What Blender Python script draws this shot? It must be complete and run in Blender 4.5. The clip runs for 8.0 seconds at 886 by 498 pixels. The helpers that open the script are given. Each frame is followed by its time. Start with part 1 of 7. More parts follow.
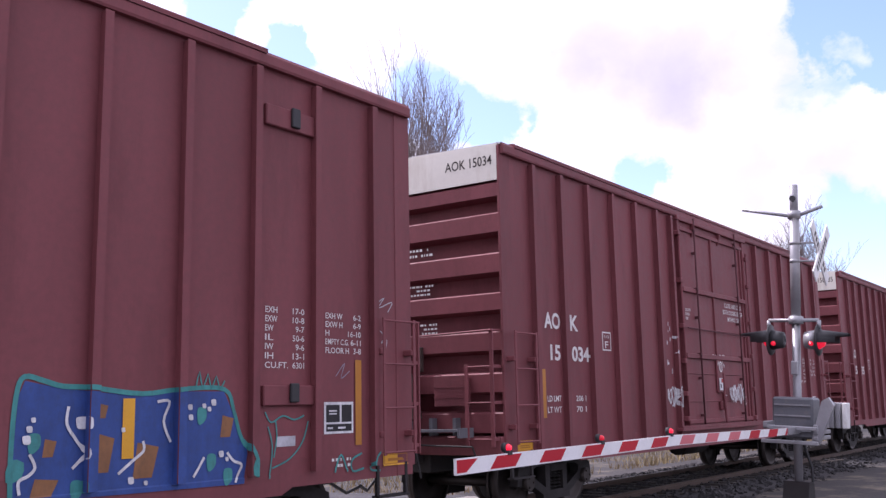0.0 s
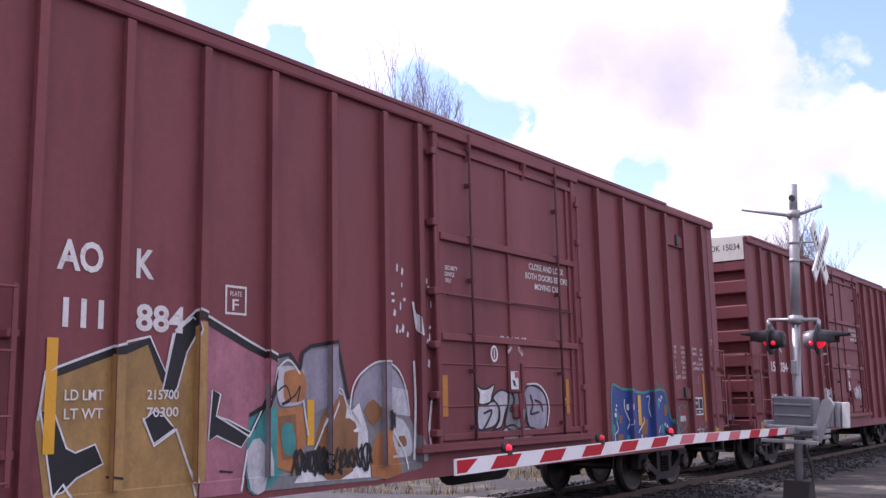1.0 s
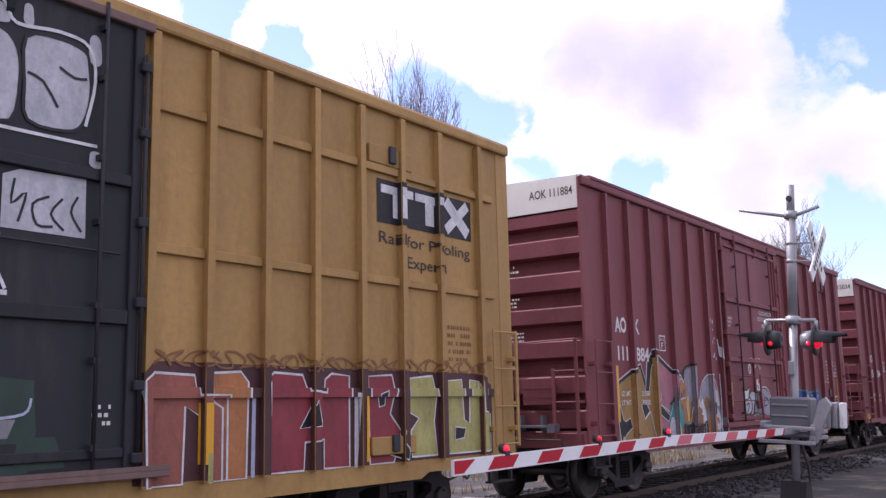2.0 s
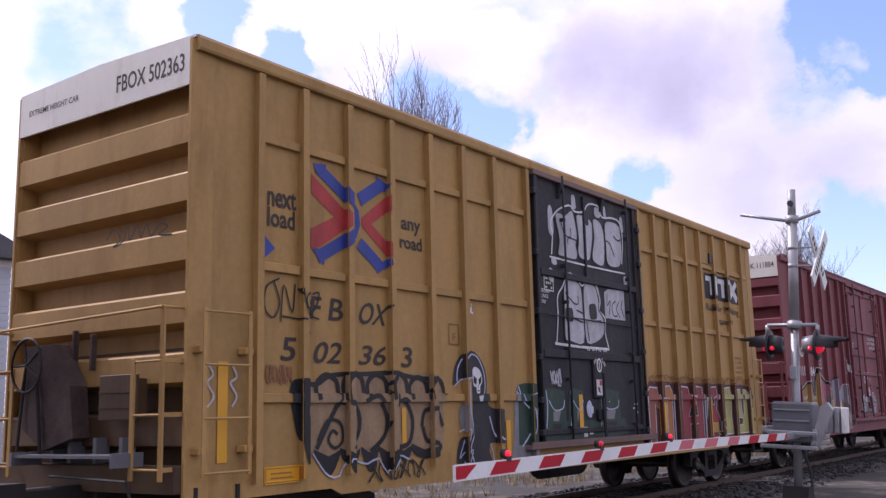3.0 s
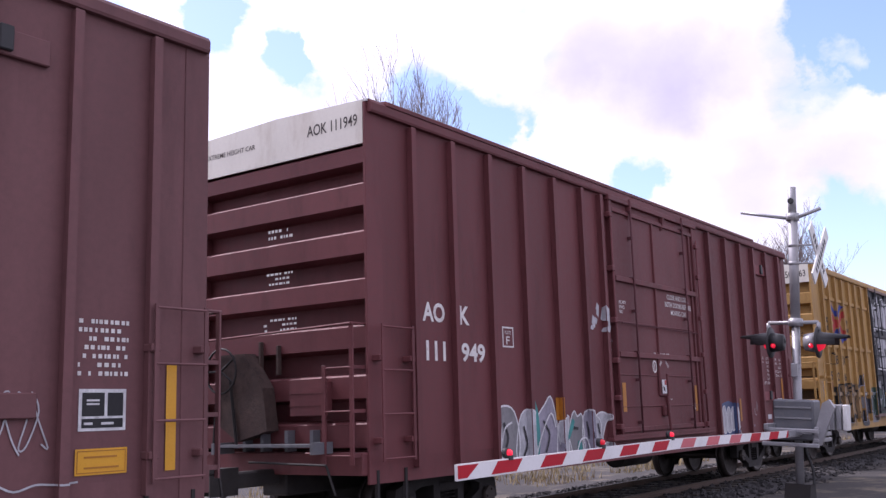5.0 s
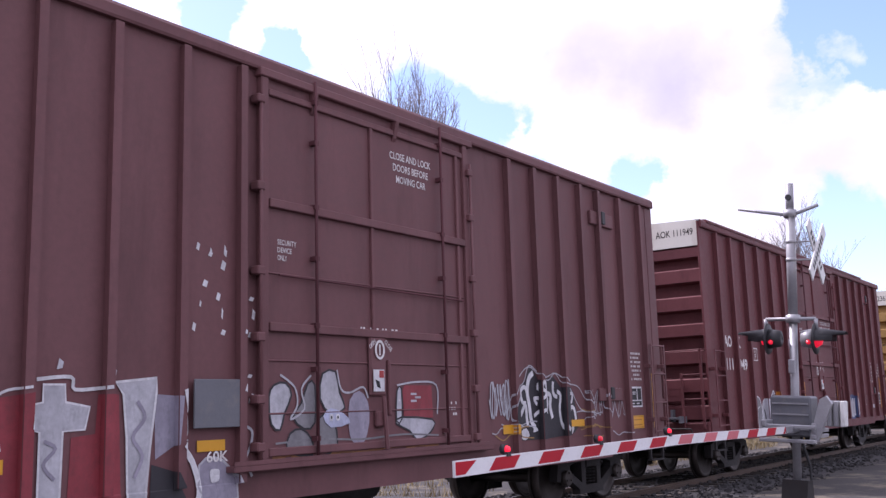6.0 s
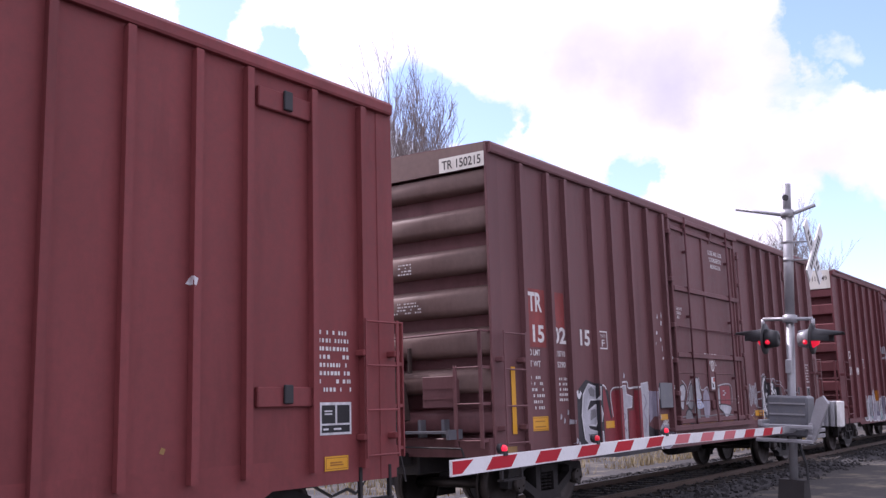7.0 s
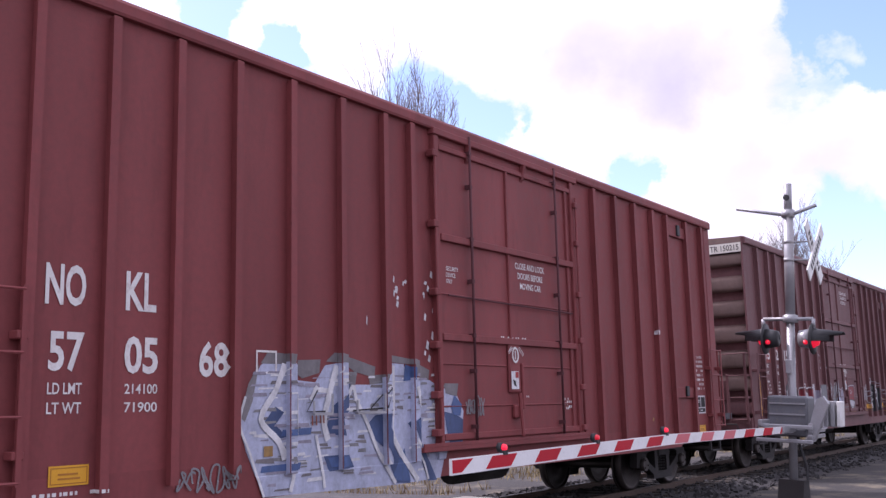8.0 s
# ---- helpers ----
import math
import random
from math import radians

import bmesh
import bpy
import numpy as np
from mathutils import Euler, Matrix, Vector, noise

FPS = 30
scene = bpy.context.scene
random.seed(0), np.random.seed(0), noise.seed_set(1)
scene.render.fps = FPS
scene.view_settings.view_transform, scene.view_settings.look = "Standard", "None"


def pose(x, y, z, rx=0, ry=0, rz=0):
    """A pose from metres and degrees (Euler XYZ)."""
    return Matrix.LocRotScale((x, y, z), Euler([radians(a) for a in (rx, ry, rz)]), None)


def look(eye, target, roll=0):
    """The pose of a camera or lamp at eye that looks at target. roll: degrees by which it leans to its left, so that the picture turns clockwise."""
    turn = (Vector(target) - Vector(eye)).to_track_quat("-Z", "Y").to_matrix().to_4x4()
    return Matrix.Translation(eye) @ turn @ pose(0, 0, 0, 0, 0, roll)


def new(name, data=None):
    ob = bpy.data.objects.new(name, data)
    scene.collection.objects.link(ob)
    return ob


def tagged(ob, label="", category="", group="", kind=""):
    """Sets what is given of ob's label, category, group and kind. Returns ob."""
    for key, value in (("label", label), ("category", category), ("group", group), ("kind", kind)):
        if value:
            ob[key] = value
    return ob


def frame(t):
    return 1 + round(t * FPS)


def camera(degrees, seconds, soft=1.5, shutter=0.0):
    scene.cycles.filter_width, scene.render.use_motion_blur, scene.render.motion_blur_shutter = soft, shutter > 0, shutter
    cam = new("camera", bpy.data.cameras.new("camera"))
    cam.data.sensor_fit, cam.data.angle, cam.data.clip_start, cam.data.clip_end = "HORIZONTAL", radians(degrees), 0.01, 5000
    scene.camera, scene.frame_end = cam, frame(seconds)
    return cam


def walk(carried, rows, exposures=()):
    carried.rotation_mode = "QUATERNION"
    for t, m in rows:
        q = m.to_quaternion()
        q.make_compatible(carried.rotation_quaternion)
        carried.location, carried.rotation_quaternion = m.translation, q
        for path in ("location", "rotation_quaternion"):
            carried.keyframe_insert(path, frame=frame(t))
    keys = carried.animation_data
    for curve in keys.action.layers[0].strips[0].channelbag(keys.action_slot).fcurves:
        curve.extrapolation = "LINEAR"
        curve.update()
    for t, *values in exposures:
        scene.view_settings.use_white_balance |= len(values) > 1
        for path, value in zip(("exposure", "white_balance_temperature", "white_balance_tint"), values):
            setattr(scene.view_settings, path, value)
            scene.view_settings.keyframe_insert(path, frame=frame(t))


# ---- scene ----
from mathutils import geometry

cam = camera(49.0, 8.0, soft=1.4)
EYE = (0.0, 0.0, 1.465)
VIEW = [  # seconds, yaw, pitch, lean
    (0.0, 35.76, 9.18, -1.11), (0.5, 35.80, 9.28, -1.14), (1.0, 35.74, 9.19, -1.23), (2.5, 35.52, 9.35, -1.31), (2.9, 35.66, 9.58, -1.36),
    (3.0, 35.65, 9.53, -1.33), (3.5, 35.67, 9.48, -1.42), (4.0, 35.86, 9.53, -1.59), (5.5, 35.59, 9.44, -1.67), (6.0, 35.56, 9.30, -1.69),
    (6.5, 35.40, 9.27, -1.70), (7.0, 35.41, 9.25, -1.57), (7.5, 35.39, 9.19, -1.51), (8.0, 35.45, 9.18, -1.36)]


def heading(yaw, pitch):
    y, p = radians(yaw), radians(pitch)
    return Vector((math.cos(y) * math.cos(p), math.sin(y) * math.cos(p), math.sin(p)))


walk(cam, [(t, look(EYE, Vector(EYE) + heading(yaw, pitch), lean)) for t, yaw, pitch, lean in VIEW],
     exposures=[(t, stops, 5900, 31) for t, stops in ((0.0, 0.26), (1.0, 0.26), (2.5, 0.02), (3.0, -0.10), (3.5, -0.10), (4.0, 0.0), (5.5, 0.19), (6.0, 0.24), (6.5, 0.30), (7.0, 0.26), (8.0, 0.24))])

# ---- world, sun, exposure ----
SUN_FROM = Vector((-0.05, 0.60, 0.79)).normalized()   # towards the sun: high, beyond the train
SKY_STRENGTH, CLOUD_LIGHT = 0.22, 1.0


def node(tree, kind, at=None, **sets):
    n = tree.nodes.new(kind)
    for key, value in sets.items():
        if key in n.inputs:
            n.inputs[key].default_value = value
    return n


def math_node(tree, op, a, b=None, clamp=False):
    n = tree.nodes.new("ShaderNodeMath")
    n.operation, n.use_clamp = op, clamp
    for i, v in enumerate((a, b)):
        if v is None:
            continue
        if isinstance(v, (int, float)):
            n.inputs[i].default_value = v
        else:
            tree.links.new(v, n.inputs[i])
    return n.outputs[0]


def ramp(tree, source, stops):
    n = tree.nodes.new("ShaderNodeValToRGB")
    el = n.color_ramp.elements
    while len(el) < len(stops):
        el.new(0.5)
    for e, (p, c) in zip(el, stops):
        e.position, e.color = p, (*c, 1) if len(c) == 3 else c
    tree.links.new(source, n.inputs[0])
    return n.outputs[0]


def mix(tree, fac, a, b, blend="MIX"):
    n = tree.nodes.new("ShaderNodeMix")
    n.data_type, n.blend_type = "RGBA", blend
    for sock, v in ((n.inputs[0], fac), (n.inputs[6], a), (n.inputs[7], b)):
        if isinstance(v, (int, float)):
            sock.default_value = v
        elif isinstance(v, (tuple, list)):
            sock.default_value = (*v, 1) if len(v) == 3 else v
        else:
            tree.links.new(v, sock)
    return n.outputs[2]


def make_world():
    w = bpy.data.worlds.new("sky")
    scene.world = w
    w.use_nodes = True
    t = w.node_tree
    t.nodes.clear()
    sky = t.nodes.new("ShaderNodeTexSky")
    sky.sky_type, sky.sun_disc = "NISHITA", False
    sky.sun_elevation = math.asin(SUN_FROM.z)
    sky.sun_rotation = math.atan2(SUN_FROM.x, SUN_FROM.y)
    co = t.nodes.new("ShaderNodeTexCoord").outputs["Generated"]
    stretch = t.nodes.new("ShaderNodeMapping")
    stretch.inputs["Scale"].default_value = (1, 1, 2.0)
    stretch.inputs["Location"].default_value = (2.3, 0.7, 4.1)
    t.links.new(co, stretch.inputs[0])
    cover = node(t, "ShaderNodeTexNoise", Scale=4.0, Detail=10.0, Roughness=0.58, Distortion=0.1)
    t.links.new(stretch.outputs[0], cover.inputs["Vector"])
    shade = node(t, "ShaderNodeTexNoise", Scale=3.2, Detail=7.0, Roughness=0.50)
    t.links.new(stretch.outputs[0], shade.inputs["Vector"])
    swirl = node(t, "ShaderNodeTexNoise", Scale=9.0, Detail=6.0, Roughness=0.6)
    t.links.new(co, swirl.inputs["Vector"])
    less = t.nodes.new("ShaderNodeVectorMath")
    less.operation = "MULTIPLY_ADD"
    less.inputs[1].default_value, less.inputs[2].default_value = (0.14, 0.14, 0.10), (-0.07, -0.07, -0.05)
    t.links.new(swirl.outputs["Color"], less.inputs[0])
    bent = t.nodes.new("ShaderNodeVectorMath")
    t.links.new(co, bent.inputs[0])
    t.links.new(less.outputs[0], bent.inputs[1])
    unit = t.nodes.new("ShaderNodeVectorMath")
    unit.operation = "NORMALIZE"
    t.links.new(bent.outputs[0], unit.inputs[0])

    def lump(yaw, pitch, size):
        dot = t.nodes.new("ShaderNodeVectorMath")
        dot.operation = "DOT_PRODUCT"
        t.links.new(unit.outputs[0], dot.inputs[0])
        dot.inputs[1].default_value = heading(yaw, pitch)
        near = math_node(t, "DIVIDE", math_node(t, "SUBTRACT", dot.outputs["Value"], math.cos(radians(size))), 1 - math.cos(radians(size)))
        return math_node(t, "MINIMUM", math_node(t, "MAXIMUM", near, 0.0), 1.0)

    # wide openings and banks of the cloud deck
    total = math_node(t, "ADD", cover.outputs[0], 0.12)
    for yaw, pitch, size, amount in SKY_FORMS:
        total = math_node(t, "ADD", total, math_node(t, "MULTIPLY", lump(yaw, pitch, size), amount))
    dark = math_node(t, "ADD", shade.outputs[0], -0.10)
    for yaw, pitch, size, amount in GREY_BANKS:
        dark = math_node(t, "ADD", dark, math_node(t, "MULTIPLY", lump(yaw, pitch, size), amount))
    mask = ramp(t, total, [(0.36, (0, 0, 0)), (0.50, (0.62, 0.62, 0.62)), (0.64, (1, 1, 1))])
    tone = ramp(t, dark, [(0.38, (1.0, 1.0, 1.0)), (0.62, (0.80, 0.78, 0.88)), (0.92, (0.56, 0.53, 0.66))])
    blue = t.nodes.new("ShaderNodeBackground")
    blue.inputs[1].default_value = SKY_STRENGTH
    t.links.new(sky.outputs[0], blue.inputs[0])
    white = t.nodes.new("ShaderNodeBackground")
    white.inputs[1].default_value = CLOUD_LIGHT
    t.links.new(tone, white.inputs[0])
    # cloud is brighter towards the sun
    facing = t.nodes.new("ShaderNodeVectorMath")
    facing.operation = "DOT_PRODUCT"
    t.links.new(co, facing.inputs[0])
    facing.inputs[1].default_value = SUN_FROM
    lit = math_node(t, "POWER", math_node(t, "MAXIMUM", facing.outputs["Value"], 0.0), 3.0)
    t.links.new(math_node(t, "MULTIPLY", math_node(t, "ADD", math_node(t, "MULTIPLY", lit, 1.2), 1.0), CLOUD_LIGHT), white.inputs[1])
    both = t.nodes.new("ShaderNodeMixShader")
    t.links.new(mask, both.inputs[0])
    t.links.new(blue.outputs[0], both.inputs[1])
    t.links.new(white.outputs[0], both.inputs[2])
    out = t.nodes.new("ShaderNodeOutputWorld")
    t.links.new(both.outputs[0], out.inputs[0])


SKY_FORMS = [(10.3, 20.4, 4.2, -0.62), (9.6, 17.6, 2.2, -0.30), (12.2, 7.6, 4.6, -0.55), (49.3, 22.8, 2.6, -0.50), (44.6, 21.0, 2.0, -0.50), (43.2, 19.6, 1.6, -0.30), (36.2, 17.8, 3.4, -0.50), (32.6, 16.9, 2.4, -0.44), (23.8, 13.2, 1.9, -0.50), (29.6, 13.8, 1.8, -0.25), (57.0, 20.0, 4.0, -0.30),
             (47.0, 21.4, 1.5, 0.25), (40.2, 21.6, 3.2, 0.34), (28.2, 15.8, 2.6, 0.30), (22.0, 18.0, 7.0, 0.28), (18.2, 13.0, 4.6, 0.30), (12.2, 19.0, 1.5, 0.34), (11.4, 14.4, 3.4, 0.26), (33.0, 20.6, 3.4, 0.26)]
GREY_BANKS = [(27.0, 20.4, 4.2, 0.20), (23.6, 19.6, 5.6, 0.26), (29.4, 18.4, 3.0, 0.14), (20.4, 18.6, 3.8, 0.18), (15.4, 19.4, 3.8, 0.18), (34.6, 19.4, 3.4, 0.14), (12.6, 12.2, 3.0, 0.16), (41.0, 20.4, 2.0, 0.10), (18.0, 12.0, 2.4, 0.10)]
make_world()
sun = new("sun", bpy.data.lights.new("sun", "SUN"))
sun.data.energy, sun.data.angle, sun.data.color = 3.6, radians(0.6), (1.0, 0.94, 0.84)
sun.matrix_world = look(SUN_FROM * 80, (0, 0, 0))


# ---- materials ----
def surface(name, base, spread=0.12, rough=0.6, metal=0.0, grain=40.0, patch=1.2, bump=0.15, stain=None, stain_amount=0.35, streak=1.0, per_piece=0.0, spec=0.4, specks=None):
    """Paint, stone, steel and the like: a base colour with two scales of variation, stains and fine relief. streak < 1 draws the stains out upright."""
    m = bpy.data.materials.new(name)
    m.use_nodes = True
    t = m.node_tree
    b = t.nodes["Principled BSDF"]
    b.inputs["Metallic"].default_value = metal
    b.inputs["Specular IOR Level"].default_value = spec
    co = t.nodes.new("ShaderNodeTexCoord").outputs["Object"]
    info = t.nodes.new("ShaderNodeObjectInfo")
    add = t.nodes.new("ShaderNodeVectorMath")
    comb = t.nodes.new("ShaderNodeCombineXYZ")
    t.links.new(math_node(t, "MULTIPLY", info.outputs["Random"], 37.0), comb.inputs[0])
    t.links.new(math_node(t, "MULTIPLY", info.outputs["Random"], 11.0), comb.inputs[1])
    t.links.new(co, add.inputs[0])
    t.links.new(comb.outputs[0], add.inputs[1])
    mapn = t.nodes.new("ShaderNodeMapping")
    mapn.inputs["Scale"].default_value = (1, 1, streak)
    t.links.new(add.outputs[0], mapn.inputs[0])
    big = node(t, "ShaderNodeTexNoise", Scale=patch, Detail=5.0, Roughness=0.6)
    t.links.new(mapn.outputs[0], big.inputs["Vector"])
    fine = node(t, "ShaderNodeTexNoise", Scale=grain, Detail=4.0, Roughness=0.65)
    t.links.new(add.outputs[0], fine.inputs["Vector"])
    lo = tuple(c * (1 - spread) for c in base)
    hi = tuple(min(1, c * (1 + spread)) for c in base)
    col = ramp(t, big.outputs[0], [(0.3, lo), (0.7, hi)])
    g = ramp(t, fine.outputs[0], [(0.3, (1 - spread * 0.6,) * 3), (0.7, (1 + spread * 0.4,) * 3)])
    col = mix(t, 1.0, col, g, "MULTIPLY")
    if stain:
        st = node(t, "ShaderNodeTexNoise", Scale=patch * 3.1, Detail=8.0, Roughness=0.7)
        t.links.new(mapn.outputs[0], st.inputs["Vector"])
        col = mix(t, ramp(t, st.outputs[0], [(0.52, (0, 0, 0)), (0.72, (stain_amount,) * 3)]), col, stain)
    if specks:
        sp = node(t, "ShaderNodeTexNoise", Scale=grain * 0.6, Detail=6.0, Roughness=0.75)
        t.links.new(add.outputs[0], sp.inputs["Vector"])
        col = mix(t, ramp(t, sp.outputs[0], [(0.64, (0, 0, 0)), (0.70, (0.7,) * 3)]), col, specks)
    if per_piece:
        pv = math_node(t, "ADD", math_node(t, "MULTIPLY", info.outputs["Random"], 2 * per_piece), 1 - per_piece)
        grey = t.nodes.new("ShaderNodeCombineColor")
        for i in range(3):
            t.links.new(pv, grey.inputs[i])
        col = mix(t, 1.0, col, grey.outputs[0], "MULTIPLY")
    t.links.new(col, b.inputs["Base Color"])
    rr = ramp(t, fine.outputs[0], [(0.3, (max(0.05, rough - 0.1),) * 3), (0.7, (min(1, rough + 0.1),) * 3)])
    t.links.new(rr, b.inputs["Roughness"])
    if bump:
        bp = node(t, "ShaderNodeBump", Strength=bump, Distance=0.01)
        t.links.new(fine.outputs[0], bp.inputs["Height"])
        t.links.new(bp.outputs[0], b.inputs["Normal"])
    return m


def glow(name, colour, strength, base=(0.3, 0.01, 0.01)):
    m = bpy.data.materials.new(name)
    m.use_nodes = True
    b = m.node_tree.nodes["Principled BSDF"]
    b.inputs["Base Color"].default_value = (*base, 1)
    b.inputs["Roughness"].default_value = 0.25
    b.inputs["Emission Color"].default_value = (*colour, 1)
    b.inputs["Emission Strength"].default_value = strength
    return m


def car_paint(name, base, **kw):
    kw = {**dict(spread=0.18, rough=0.60, grain=14.0, patch=0.7, bump=0.05, stain=tuple(c * 0.55 for c in base), stain_amount=0.55, streak=0.22, spec=0.27), **kw}
    return surface(name, base, **kw)


BRAKE_RUST = surface("caked_rusty_brown_steel", (0.070, 0.045, 0.038), spread=0.35, rough=0.85, grain=30, patch=4, bump=0.5, stain=(0.02, 0.016, 0.015), stain_amount=0.8)
# darker brown than the car sides, for locking rods and door cable
ROD_BROWN = car_paint("darker_brown_rod_paint", (0.105, 0.038, 0.043), rough=0.75)
# grime stains, with the shade low on the end darkened into the base colour
SHADED_STAINED_YELLOW = car_paint("stained_and_shaded_yellow_paint", (0.115, 0.070, 0.036), spread=0.25, stain=(0.05, 0.03, 0.02), stain_amount=0.8)
DARK_BROWN = car_paint("dark_oxide_brown_paint", (0.148, 0.048, 0.051))
BROWN = car_paint("oxide_brown_paint", (0.205, 0.062, 0.069))
MAROON = car_paint("dull_maroon_paint", (0.168, 0.077, 0.079))
RUSSET = car_paint("russet_red_paint", (0.222, 0.056, 0.056))
YELLOW = car_paint("faded_yellow_paint", (0.415, 0.252, 0.086), stain=(0.22, 0.11, 0.03), stain_amount=0.55)
BLACK = car_paint("black_door_paint", (0.028, 0.029, 0.034), stain=(0.07, 0.06, 0.055))
DUSTY = car_paint("dusty_tan_brown_paint", (0.19, 0.125, 0.108), stain=(0.10, 0.06, 0.05))
HEADER = surface("white_header_paint", (0.70, 0.67, 0.59), spread=0.06, rough=0.5, grain=20, patch=0.8, bump=0.04, stain=(0.45, 0.38, 0.30), stain_amount=0.5, streak=0.3)
ROOFING = surface("galvanised_roof", (0.5, 0.5, 0.49), metal=0.3, rough=0.5)
STENCIL = surface("white_stencil_paint", (0.72, 0.70, 0.68), spread=0.1, rough=0.6, grain=30, patch=4, bump=0, stain=(0.35, 0.2, 0.18), stain_amount=0.6)
DARK_STENCIL = surface("black_stencil_paint", (0.045, 0.035, 0.03), spread=0.2, rough=0.6, bump=0)
AMBER = surface("amber_reflective_sheet", (0.72, 0.36, 0.02), spread=0.08, rough=0.35, bump=0, grain=80)
DULL_AMBER = surface("grimy_amber_reflective_sheet", (0.42, 0.17, 0.02), spread=0.15, rough=0.5, bump=0, grain=80)
STEEL = surface("dark_running_gear_steel", (0.028, 0.025, 0.025), spread=0.3, rough=0.7, metal=0.2, grain=25, patch=3, bump=0.3, stain=(0.05, 0.034, 0.026))
WHEEL = surface("wheel_steel", (0.055, 0.046, 0.042), spread=0.2, rough=0.5, metal=0.6, grain=25, bump=0.1)
RAIL = surface("rail_steel", (0.09, 0.06, 0.045), spread=0.25, rough=0.55, metal=0.5, grain=30, bump=0.2)
GALV = surface("galvanised_steel", (0.34, 0.34, 0.355), spread=0.12, rough=0.45, metal=0.35, grain=35, patch=3, bump=0.08, stain=(0.32, 0.30, 0.28), stain_amount=0.4)
GREY_PAINT = surface("grey_enamel", (0.14, 0.145, 0.16), spread=0.1, rough=0.5, grain=30, patch=2, stain=(0.22, 0.2, 0.18), stain_amount=0.5)
BOX_WHITE = surface("white_enamel", (0.74, 0.74, 0.72), spread=0.06, rough=0.45, grain=30, patch=2, stain=(0.4, 0.36, 0.3), stain_amount=0.4)
SIGNAL_BLACK = surface("black_signal_paint", (0.03, 0.03, 0.032), spread=0.2, rough=0.55, bump=0.05)
ARM_WHITE = surface("white_reflective_sheet", (0.78, 0.78, 0.78), spread=0.06, rough=0.35, grain=60, bump=0.02, stain=(0.5, 0.48, 0.45), stain_amount=0.4)
ARM_RED = surface("red_reflective_sheet", (0.46, 0.018, 0.030), spread=0.10, rough=0.5, spec=0.15, grain=60, bump=0.02)
FADED_RED = surface("faded_red_reflective_sheet", (0.58, 0.12, 0.14), spread=0.12, rough=0.4, grain=60, bump=0.02)
RED_LAMP = glow("lit_red_lens", (1.0, 0.02, 0.05), 1.0)
DIM_LAMP = glow("dim_red_lens", (1.0, 0.02, 0.05), 0.35)
SIGNAL_LAMP = glow("signal_red_lens", (1.0, 0.02, 0.05), 0.6)
ASPHALT = surface("worn_asphalt", (0.046, 0.044, 0.046), spread=0.2, rough=0.85, grain=60, patch=0.6, bump=0.5, stain=(0.13, 0.12, 0.11), stain_amount=0.6, specks=(0.16, 0.15, 0.14))
GROUND = surface("gravelly_dirt", (0.038, 0.035, 0.034), spread=0.25, rough=0.95, grain=22, patch=0.35, bump=0.6, stain=(0.26, 0.22, 0.15), stain_amount=0.7, specks=(0.24, 0.22, 0.2))
BALLAST = surface("ballast_stone", (0.038, 0.036, 0.037), spread=0.35, rough=0.95, grain=18, patch=1.0, bump=0.8, stain=(0.035, 0.032, 0.03))
TIE = surface("weathered_tie_timber", (0.05, 0.042, 0.036), spread=0.3, rough=0.9, grain=30, bump=0.5, per_piece=0.2)
PANEL = surface("crossing_concrete", (0.30, 0.28, 0.25), spread=0.15, rough=0.85, grain=30, bump=0.3, per_piece=0.08)
CONCRETE = surface("concrete", (0.36, 0.35, 0.33), spread=0.12, rough=0.85, grain=30, bump=0.3)
BARK = surface("grey_brown_bark", (0.24, 0.20, 0.19), spread=0.25, rough=0.9, grain=20, bump=0.4)
GRASS = surface("dry_grass_blades", (0.30, 0.24, 0.12), spread=0.3, rough=0.9, bump=0)
SIDING = surface("pale_blue_siding", (0.50, 0.54, 0.60), spread=0.06, rough=0.7, grain=20, bump=0.1)
TRIM = surface("white_trim_paint", (0.75, 0.75, 0.74), spread=0.04, rough=0.6, bump=0.03)
SHINGLE = surface("grey_shingles", (0.11, 0.11, 0.12), spread=0.2, rough=0.9, bump=0.4)
PANE = surface("window_glass", (0.05, 0.06, 0.07), spread=0.1, rough=0.08, bump=0, spec=0.6)


def flat(name, colour, **kw):
    return surface(name, colour, **{**dict(spread=0.22, rough=0.58, grain=22, patch=4.0, bump=0.02, stain=tuple(c * 0.5 + 0.02 for c in colour), stain_amount=0.65, streak=0.5), **kw})


SPRAY = {n: flat("spray_" + n, c) for n, c in dict(
    black=(0.018, 0.018, 0.02), white=(0.66, 0.66, 0.67), silver=(0.47, 0.47, 0.50), blue=(0.035, 0.075, 0.26), teal=(0.05, 0.26, 0.25), tan=(0.36, 0.215, 0.075), dust=(0.30, 0.20, 0.11), haze=(0.30, 0.28, 0.34), smoke=(0.19, 0.175, 0.18), denim=(0.08, 0.13, 0.28), dark=(0.035, 0.033, 0.038), brick=(0.30, 0.10, 0.07), shadow=(0.085, 0.035, 0.035),
    pink=(0.38, 0.15, 0.19), green=(0.030, 0.060, 0.045), plum=(0.27, 0.05, 0.045), orange=(0.42, 0.17, 0.06), crimson=(0.27, 0.045, 0.055), lime=(0.40, 0.37, 0.13), grey=(0.22, 0.215, 0.225),
    navy=(0.06, 0.09, 0.19), ice=(0.44, 0.47, 0.60), amber=(0.72, 0.36, 0.02), red=(0.42, 0.05, 0.045), royal=(0.045, 0.07, 0.30), ochre=(0.26, 0.12, 0.05)).items()}


